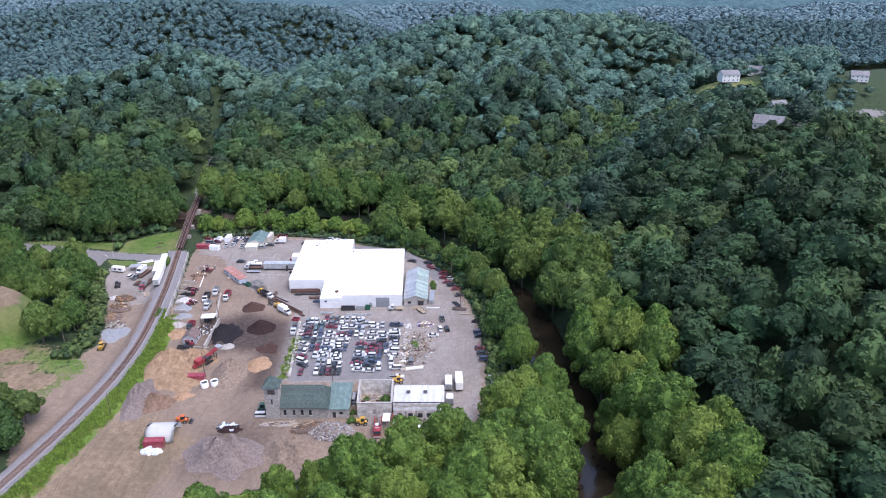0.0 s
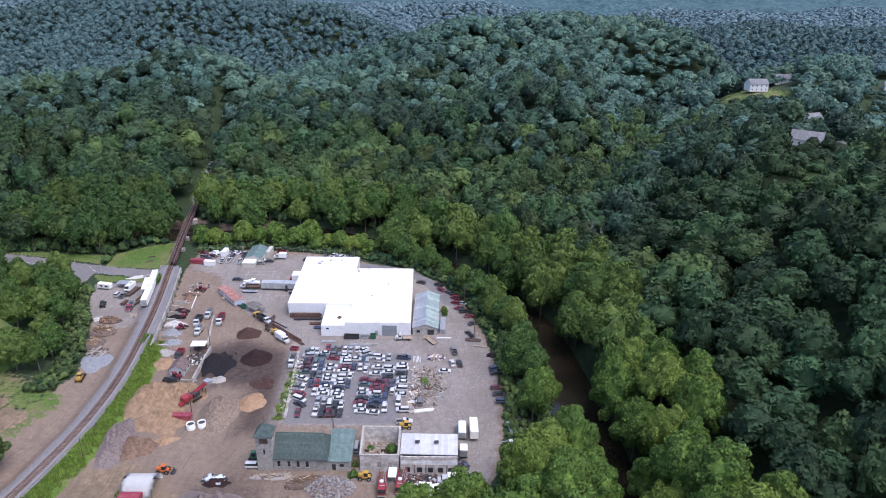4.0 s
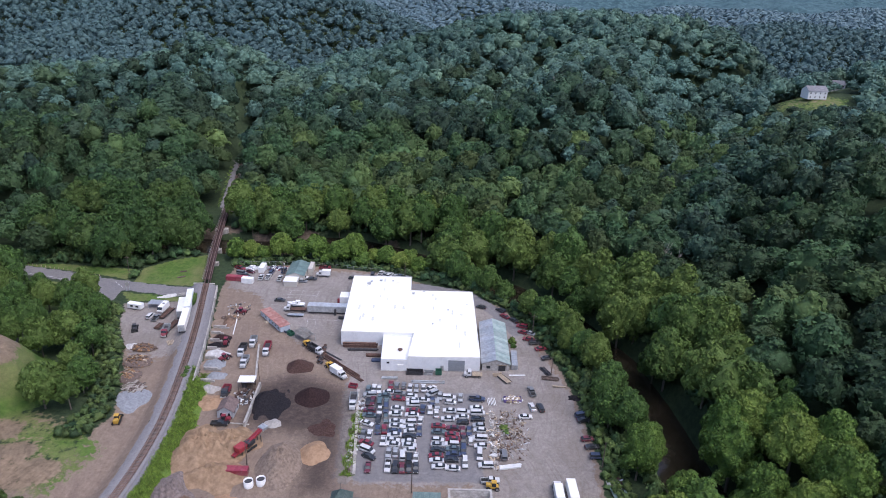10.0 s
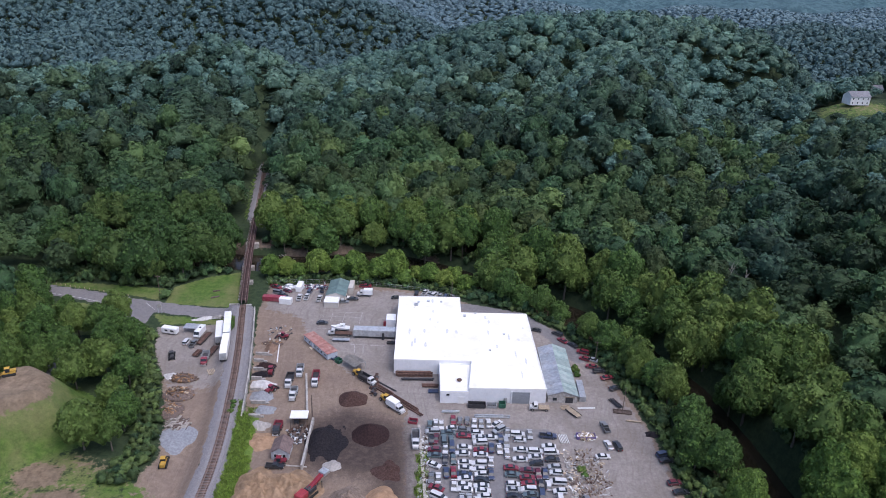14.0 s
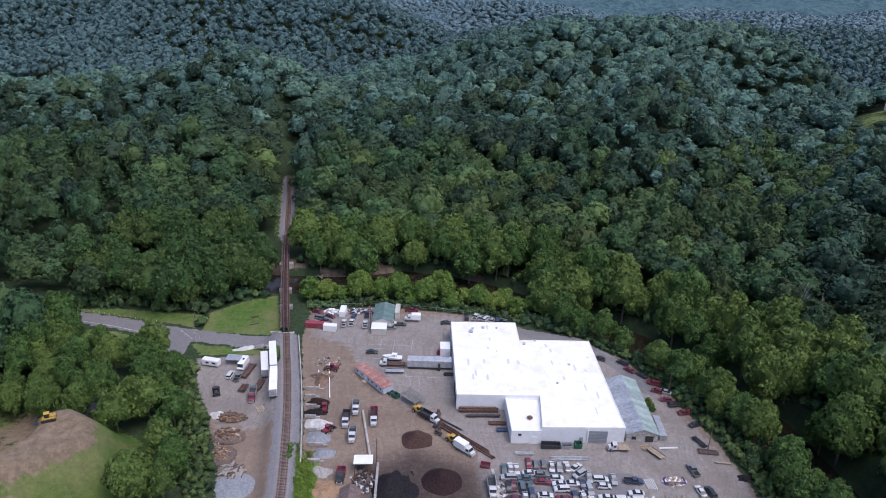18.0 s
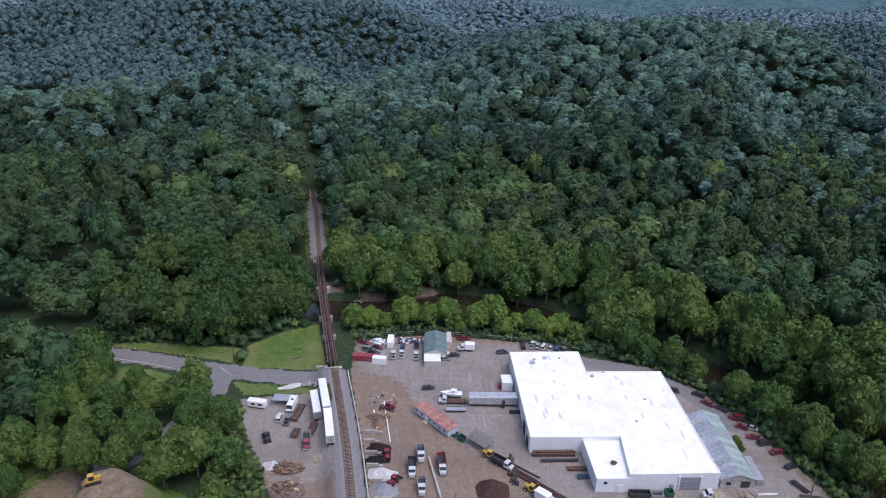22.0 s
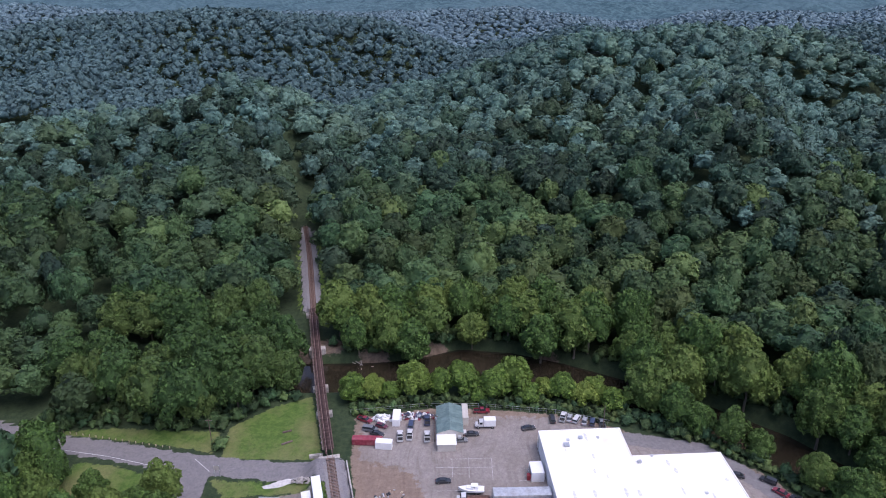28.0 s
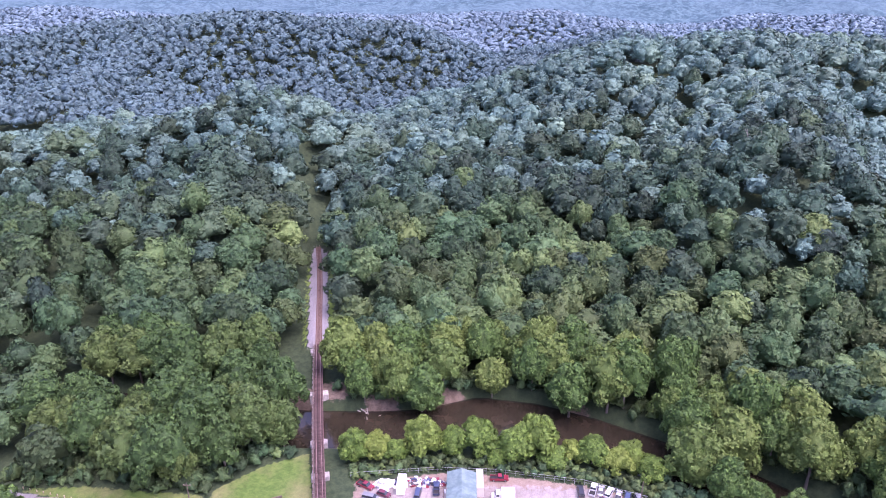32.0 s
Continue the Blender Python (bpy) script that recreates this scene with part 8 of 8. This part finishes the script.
part("floor", box(-2.94, 2.94, -1.04, 1.04, 0.0, 0.14), METAL_DARK, bin_)
rubble(-7.4, 258.6, 3.4, 1.8, 1.9, 110, [WOOD, WHITE_PAINT, WOOD], "timber scrap heaped over the skip", "scrap_load", (0.3, 1.0), "scrap")

# ---- silos, conveyor and machines ----
def tank(x, y, r, h, label):
    t = thing("round_tank", label, "tank", pose(x, y, 0), "white round tanks")
    bm = bmesh.new()
    N_ = 20
    rings = [[bm.verts.new((rad * math.cos(2 * math.pi * i / N_), rad * math.sin(2 * math.pi * i / N_), z)) for i in range(N_)] for rad, z in ((r, 0), (r, h), (r - 0.12, h), (r - 0.12, 0.6))]
    for a, b in zip(rings, rings[1:]):
        for i in range(N_):
            bm.faces.new((a[i], a[(i + 1) % N_], b[(i + 1) % N_], b[i]))
    part("shell", bm, WHITE_PAINT, t, "", True)
    part("contents", cyl(r - 0.14, 0.3, h - 0.5, 20), METAL_DARK, t)
    for z in (0.5, h - 0.3):
        bm = bmesh.new()
        for i in range(N_):
            a0, a1 = 2 * math.pi * i / N_, 2 * math.pi * (i + 1) / N_
            rod(((r + 0.02) * math.cos(a0), (r + 0.02) * math.sin(a0), z), ((r + 0.02) * math.cos(a1), (r + 0.02) * math.sin(a1), z), 0.035, 4, bm)
        part("hoop", bm, METAL_GREY, t)


tank(-85.6, 213.4, 1.35, 2.1, "white round open-topped tank by the stone heap")
tank(-82.3, 214.4, 1.35, 2.1, "second white round open-topped tank")
scr = thing("screening_machine", "red screening machine with raised conveyor", "machine", pose(-89.4, 229.6, 1.2, 0, 0, 58))
part("conveyor", box(-6.5, 6.5, -0.6, 0.6, 1.6, 1.85, 0.05), PAINT["r"], scr).rotation_euler = (0, radians(-14), 0)
for s in (-0.55, 0.55):
    o = part("conveyor_frame", box(-6.6, 6.6, s - 0.08, s + 0.08, 1.35, 2.1), RED, scr)
    o.rotation_euler = (0, radians(-14), 0)
part("hopper", box(-5.4, -2.2, -1.3, 1.3, 0.6, 2.4, 0.15), RED, scr)
part("engine_box", box(-1.6, 1.2, -1.1, 1.1, 0.5, 1.9, 0.1), METAL_DARK, scr)
part("screen_box", box(4.4, 6.6, -1.2, 1.2, 2.6, 3.6, 0.08), METAL_GREY, scr)
for x in (-4, 3.6):
    for s in (-0.8, 0.8):
        part("leg", box(x - 0.1, x + 0.1, s - 0.1, s + 0.1, -0.9, 1.6), METAL_DARK, scr)
for s in (-1, 1):
    part("track", box(-2.4, 1.6, s * 1.2 - 0.25, s * 1.2 + 0.25, -0.9, 0.0, 0.2), RUBBER, scr)

YELLOW = surf("construction_yellow", (0.42, 0.25, 0.03), (0.55, 0.34, 0.05), 1.5, 0.6, 0, 0.1, dirt=(0.25, 0.17, 0.08), dirt_scale=0.6)
ORANGE = surf("tractor_orange", (0.45, 0.10, 0.02), (0.58, 0.16, 0.04), 1.5, 0.6, 0, 0.1)
GREEN_PAINT = surf("dark_green_paint", (0.02, 0.09, 0.055), (0.035, 0.13, 0.08), 1.5, 0.6, 0, 0.1)


def loader(x, y, a, mat, label, tracked=False, arm=True, z=None):
    """A wheel loader, skid steer or crawler: body, cab, engine cover, arms and bucket."""
    z = height_at(x, y) if z is None else z
    t = thing("crawler_loader" if tracked else "wheel_loader", label, "loader", pose(x, y, z, 0, 0, a), "loaders")
    part("chassis", box(-1.9, 1.5, -0.7, 0.7, 0.6, 1.2, 0.06), mat, t)
    part("engine_cover", box(-2.1, -0.5, -0.65, 0.65, 1.203, 1.9, 0.12), mat, t)
    cab = part("cab", box(-0.45, 0.75, -0.62, 0.62, 1.203, 2.55, 0.06), GLASS_DARK, t)
    part("cab_roof", box(-0.6, 0.9, -0.72, 0.72, 2.553, 2.66, 0.04), mat, cab)
    part("exhaust", rod((-1.3, 0.3, 1.9), (-1.3, 0.3, 2.5), 0.06), METAL_DARK, t)
    if tracked:
        for s in (-1, 1):
            part("track", box(-2.1, 1.7, s * 0.98 - 0.26, s * 0.98 + 0.26, 0, 0.95, 0.3), RUBBER, t)
    else:
        for s in (-1, 1):
            wheel(t, 1.1, s * 0.95, 0.65, 0.45)
            wheel(t, -1.4, s * 0.95, 0.65, 0.45)
    if arm:
        for s in (-1, 1):
            part("lift_arm", rod((0.6, s * 0.6, 1.4), (2.6, s * 0.6, 0.55), 0.11), mat, t)
        part("bucket", profile([(2.5, 0.1), (3.4, 0.05), (3.45, 0.12), (2.75, 0.25), (2.7, 1.0), (2.5, 1.0)], 1.25), METAL_DARK, t)
    return t


loader(-83.4, 289.2, -35, YELLOW, "yellow wheel loader beside the steel stacks")
loader(-72.4, 274.6, -40, YELLOW, "orange-yellow loader by the box truck")
loader(-133.9, 238.6, 100, YELLOW, "yellow crawler loader on the west lot", True)
loader(-187.0, 258.5, 205, YELLOW, "yellow bulldozer on the tan mound", True)
loader(-86.4, 192.6, 0, ORANGE, "orange-red tractor behind the arched hut")
loader(-152.6, 296.4, 110, METAL_DARK, "dark skid steer on the west lot")
loader(-114.6, 289.0, 95, PAINT["r"], "red tractor beside the mulch bays")
loader(-112.0, 277.6, 60, PAINT["r"], "small red loader by the stone dust")
loader(-115.4, 313.0, 170, PAINT["r"], "small red tractor beside the firewood")
loader(-61.4, 199.4, 180, GREEN_PAINT, "dark green machine beside the bell tower", True, False)
loader(-26.6, 191.4, 0, YELLOW, "yellow forklift in front of the ruin", False, False)
loader(-16.2, 215.6, 0, YELLOW, "yellow forklift behind the ruin", False, False)
put_car("van", "w", -60.6, 195.6, 2, group="cars round the yard")
put_car("pickup", "k", -102.0, 240.0, 0, group="cars round the yard")
loader(-101.0, 241.8, 180, PAINT["r"], "row of red garden machines by the small house", False, False)


def skip(x, y, a, L, mat, label, h=1.5):
    t = thing("skip", label, "skip", pose(x, y, height_at(x, y), 0, 0, a))
    for s in (-1, 1):
        part("side", profile([(-L / 2, 0.1), (L / 2, 0.1), (L / 2 + 0.25, h), (-L / 2 - 0.25, h)], 0.05), mat, t).location = (0, s * 1.0, 0)
    part("front", box(-L / 2 - 0.2, -L / 2 - 0.05, -0.95, 0.95, 0.1, h), mat, t)
    part("rear", box(L / 2 + 0.05, L / 2 + 0.2, -0.95, 0.95, 0.1, h), mat, t)
    part("floor", box(-L / 2, L / 2, -0.94, 0.94, 0.02, 0.16), METAL_DARK, t)
    for k in range(4):
        xx = -L / 2 + (k + 0.5) * L / 4
        part("rib", box(xx - 0.06, xx + 0.06, -1.12, -1.055, 0.15, h - 0.05), mat, t)
    return t


skip(-41.6, 273.2, 0, 5.6, METAL_DARK, "black skip by the warehouse wall")
skip(-33.0, 273.6, 0, 1.9, GREEN_PAINT, "dark green bin by the warehouse door", 1.7)
skip(-36.6, 273.4, 0, 3.0, METAL_GREY, "grey wire bin by the warehouse", 1.1)
skip(-91.6, 297.4, -40, 2.0, GREEN_PAINT, "green bin beside the site office", 1.5)
skip(-93.8, 299.6, -40, 1.8, PAINT["b"], "blue bin beside the site office", 1.0)
skip(-62.6, 263.6, -10, 2.6, MAROON, "maroon scrap bin at the car lot's corner", 1.0)

# ---- poles, fence and lot markings ----
def pole(x, y, h, label, arm=True, lamp=False, mat=None):
    t = thing("utility_pole", label, "pole", pose(x, y, height_at(x, y)), "utility poles")
    part("shaft", rod((0, 0, -0.2), (0, 0, h), 0.17, 8, None, 0.11), mat or WOOD_DARK, t)
    if arm:
        part("crossarm", box(-1.1, 1.1, -0.07, 0.07, h - 0.9, h - 0.75), WOOD_DARK, t)
        for s in (-0.95, 0, 0.95):
            part("insulator", cyl(0.06, h - 0.748, h - 0.5, 6, None, Matrix.Translation((s, 0, 0))), CONCRETE, t)
    if lamp:
        part("transformer", cyl(0.28, h - 2.2, h - 1.2, 10, None, Matrix.Translation((0.42, 0, 0))), METAL_GREY, t)
    return t


pole(-104.6, 344.0, 10.5, "wooden utility pole with grey transformer", True, True)
pole(-175.6, 345.2, 9.5, "wooden utility pole beside the road")
pole(-95.0, 262.6, 10.0, "dark wooden pole in the yard", False)
pole(-88.4, 222.0, 9.0, "dark wooden pole beside the conveyor", False)
pole(-39.4, 213.0, 9.0, "thin dark pole behind the hall", False)
pole(-50.0, 347.6, 10.0, "grey utility pole behind the warehouse", False)
pole(4.0, 303.0, 9.0, "grey pole along the perimeter road", True)
pole(16.6, 224.6, 9.5, "wooden pole at the east edge", False)
pole(-112.0, 196.5, 8.0, "dark pole on the grassy bank", False)
pole(7.6, 273.0, 9.0, "grey pole at the woods' edge", False)
sign = thing("road_sign", "pair of thin posts with a pale board by the junction", "sign", pose(-169.4, 329.4, 0))
for s in (-0.7, 0.7):
    part("post", rod((s, 0, 0), (s, 0, 4.2), 0.08), METAL_GREY, sign)
part("board", box(-0.8, 0.8, -0.12, -0.09, 2.6, 4.0), CONCRETE, sign)
fence = thing("chain_fence", "low chain-link fence with grey posts along the woods", "fence", kind="structure")
FL = [(-132.8, 359.4), (-107.7, 362.4), (-88.8, 361.8), (-64, 357.6), (-47, 351)]
for x, y, a in along(FL, 2.9):
    part("post", rod((x, y, height_at(x, y) - 0.1), (x, y, height_at(x, y) + 1.8), 0.05), METAL_GREY, fence)
part("top_rail", sweep(FL, 1.72, 0.06, 0.06), METAL_GREY, fence)
part("mid_rail", sweep(FL, 0.9, 0.05, 0.05), METAL_GREY, fence)
guard = thing("guard_rail", "low timber guard rail along the road's edge", "guard rail", kind="structure")
GL = [(-228, 352.6), (-206, 347.4), (-186, 342.6)]
for x, y, a in along(GL, 2.4):
    part("post", box(x - 0.1, x + 0.1, y - 0.1, y + 0.1, height_at(x, y) - 0.1, height_at(x, y) + 0.75), WOOD, guard)
WORN_LINE = surf("worn_line_paint", (0.34, 0.33, 0.32), (0.58, 0.57, 0.56), 0.9, 0.8, 0, 0.1, dirt=(0.26, 0.24, 0.22), dirt_scale=0.5, dirt_amount=0.8)
marks = thing("parking_lines", "worn white parking lines painted on the tarmac", "road marking", kind="structure")
LINES = [(-104.4, 331.5, -87.0, 331.2), (-100.0, 335.2, -87.0, 335.4), (-99.4, 335.4, -99.5, 327.0), (-94.2, 335.8, -94.5, 326.8), (-87.2, 335.4, -87.6, 325.6), (-105.0, 321.4, -97.5, 321.3), (-88.8, 311.4, -88.8, 310.0), (-88.8, 310.0, -74.0, 309.8), (-87.4, 309.8, -86.6, 303.9), (-84.0, 309.8, -83.4, 303.8), (-80.8, 309.8, -80.5, 308.6), (-78.0, 330.2, -76.6, 330.1), (-80.0, 325.0, -76.6, 325.0), (-104.0, 328.6, -95.0, 328.4)]
for x0, y0, x1, y1 in LINES:
    L = math.hypot(x1 - x0, y1 - y0)
    o = part("line", box(0, L, -0.05, 0.05, 0, 0.012), WORN_LINE, marks)
    o.matrix_basis = pose(x0, y0, 0.14, 0, 0, math.degrees(math.atan2(y1 - y0, x1 - x0)))
for x0, y0, x1, y1 in ((-232, 345.4, -206, 339.6), (-206, 339.6, -192, 335.2), (-192, 335.2, -184.6, 329.4), (-184.6, 329.4, -182.6, 318), (-178.6, 337.6, -172.6, 331.8)):
    L = math.hypot(x1 - x0, y1 - y0)
    o = part("line", box(0, L, -0.05, 0.05, 0, 0.012), WHITE_PAINT, marks)
    o.matrix_basis = pose(x0, y0, 0.06, 0, 0, math.degrees(math.atan2(y1 - y0, x1 - x0)))

# logs on the lawn, boulders, dead trees on the hill
for x, y, a, L in ((-152.6, 350.2, 20, 3.0), (-151.6, 344.4, 28, 3.6)):
    o = link_bm("log", rod((-L / 2, 0, 0.3), (L / 2, 0, 0.35), 0.32, 9), WOOD_DARK)
    o.matrix_basis = pose(x, y, height_at(x, y), 0, 0, a)
    tagged(o, "dark fallen log lying on the lawn", "log")
blk = thing("stone_block_pile", "pile of squared stone blocks beside the bridge", "stones", pose(-141.4, 337.6, 0, 0, 0, 8))
for k in range(12):
    part("block", box(-2.0 + (k % 4) * 1.05, -1.0 + (k % 4) * 1.05, -0.9 + (k // 4 % 2) * 0.95, 0.0 + (k // 4 % 2) * 0.95, 0.62 * (k // 8), 0.62 * (k // 8) + 0.6, 0.05), STONE, blk)


def dead_tree(x, y, h, label, seed):
    r = random.Random(seed)
    bm = bmesh.new()
    rod((0, 0, -0.5), (0.3, 0, h * 0.55), 0.34, 7, bm, 0.2)
    for k in range(9):
        a, z = k * 2.4 + r.random(), h * r.uniform(0.35, 0.55)
        e = Vector((math.cos(a) * h * 0.2, math.sin(a) * h * 0.2, z + h * r.uniform(0.25, 0.45)))
        b_ = Vector((0.25, 0, z))
        rod(b_, e, 0.14, 5, bm, 0.05)
        for q in range(3):
            f = b_.lerp(e, r.uniform(0.4, 0.8))
            rod(f, f + Vector((r.uniform(-1, 1), r.uniform(-1, 1), r.uniform(0.6, 1.4))) * h * 0.1, 0.07, 4, bm, 0.03)
    t = thing("dead_tree", label, "tree", pose(x, y, height_at(x, y)))
    part("trunk", bm, DEADWOOD, t)
    return t


dead_tree(62, 338, 21, "bare grey dead tree among the hillside woods", 1)
dead_tree(66, 330, 19, "pale leafless tree beside another dead one", 2)
dead_tree(39, 525, 24, "bare pale dead tree on the hillside", 3)
dead_tree(46, 528, 22, "second bare dead tree on the hillside", 4)
dead_tree(-32, 383, 17, "leafless grey tree beside the river", 5)

# ---- weeds and bushes ----
BUSH = []
for k in range(4):
    V, F = crown_arrays(rng, ICO3, 12, 220, 0.07, (0.13, 0.2))
    V[:, 2] -= 0.12
    BUSH.append(tri_mesh("leaves", V, F, LEAF))


def bush(x, y, w, h, label, group="bushes"):
    o = new("bush", BUSH[int(abs(x * 3 + y)) % 4])
    o.matrix_basis = Matrix.LocRotScale((x, y, height_at(x, y) - 0.05), Euler((0, 0, x)), (w, w, h))
    return tagged(o, label, "bush", group)


bush(-19.9, 203.8, 4.4, 3.0, "leafy green bush inside the roofless ruin")
bush(-26.6, 205.0, 2.4, 1.8, "low weeds on the ruin's floor")
bush(-23.0, 199.5, 3.6, 2.0, "green bush growing inside the ruin")
bush(-30.2, 192.4, 3.6, 2.8, "green bush beside the ruin")
bush(-30.4, 197.0, 2.4, 2.2, "green bush between hall and ruin")
bush(-11.4, 243.0, 3.2, 1.4, "bright green weeds in the scrap field")
bush(-10.8, 240.6, 2.6, 1.2, "bright green weeds among scrap")
bush(-4.6, 296.4, 3.4, 3.6, "green bush beside the workshop")
bush(-4.4, 293.0, 2.6, 2.6, "green bush growing by the container")
for k in range(7):
    bush(-121.0 - 0.16 * k + 0.6 * math.sin(k * 3), 262 + 2.4 * k if k < 3 else 300 + k, 2.2, 1.6, "green shrubs at the retaining wall", "shrubs by the wall") if k < 3 else bush(-134.0 - k * 0.5, 307 + k * 2.2, 2.6, 3.0, "green shrubs between trailers and bank", "shrubs by the wall")
for k in range(10):
    bush(-94.5 + 1.3 * math.cos(k * 2.3), 181.5 + 1.9 * math.sin(k * 1.9), 2.0, 1.1, "weeds round the red container", "weeds by the hut")

# tall grass and weeds down the railway bank: blades too many to count
WEED = foliage("weed_leaves", (0.085, 0.165, 0.020), (0.19, 0.30, 0.045), (0.25, 0.30, 0.06))


def tufts(name, label, X, Y, blades, high, spread, warm):
    n = len(X) * blades
    px, py = np.repeat(X, blades) + rng.normal(0, spread, n), np.repeat(Y, blades) + rng.normal(0, spread, n)
    pz = height(px, py)
    a = rng.uniform(0, 6.28, n)
    h, w = rng.uniform(*high, n), rng.uniform(0.05, 0.16, n)
    lean = rng.normal(0, 0.45, (n, 2)) * h[:, None]
    V = np.empty((n, 3, 3))
    for k, s_ in ((0, -1), (1, 1)):
        V[:, k] = np.stack([px + s_ * w * np.cos(a), py + s_ * w * np.sin(a), pz - 0.05], 1)
    V[:, 2] = np.stack([px + lean[:, 0], py + lean[:, 1], pz + h], 1)
    F = np.arange(3 * n).reshape(-1, 3)
    T = np.repeat(np.stack([np.clip(rng.normal(warm, 0.25, len(X)), 0, 1), rng.random(len(X)), np.zeros(len(X))], 1), blades * 3, 0)
    return tagged(new(name, tri_mesh(name, V.reshape(-1, 3), F, WEED, T)), label, "weeds", kind="stuff")


wx, wy = scatter(-128, -104, 140, 268, 0.62)
dw, sw, _ = line_near(RAIL, wx, wy)
ow = dw * sw
kw = (ow > 3.4) & (ow < 8.6 + 1.0 * np.sin(wy * 0.4) + 0.6 * np.sin(wy * 1.3))
tufts("bank_weeds", "tall bright green weeds covering the railway bank", wx[kw], wy[kw], 14, (0.25, 0.8), 0.3, 0.35)
lx, ly = scatter(-60.6, -57.4, 219, 249, 0.6)
kl = np.sin(lx * 2.1) + np.sin(ly * 0.9) > -0.7
tufts("lot_weeds", "strip of green weeds along the car lot's edge", lx[kl], ly[kl], 12, (0.3, 1.1), 0.3, 0.4)
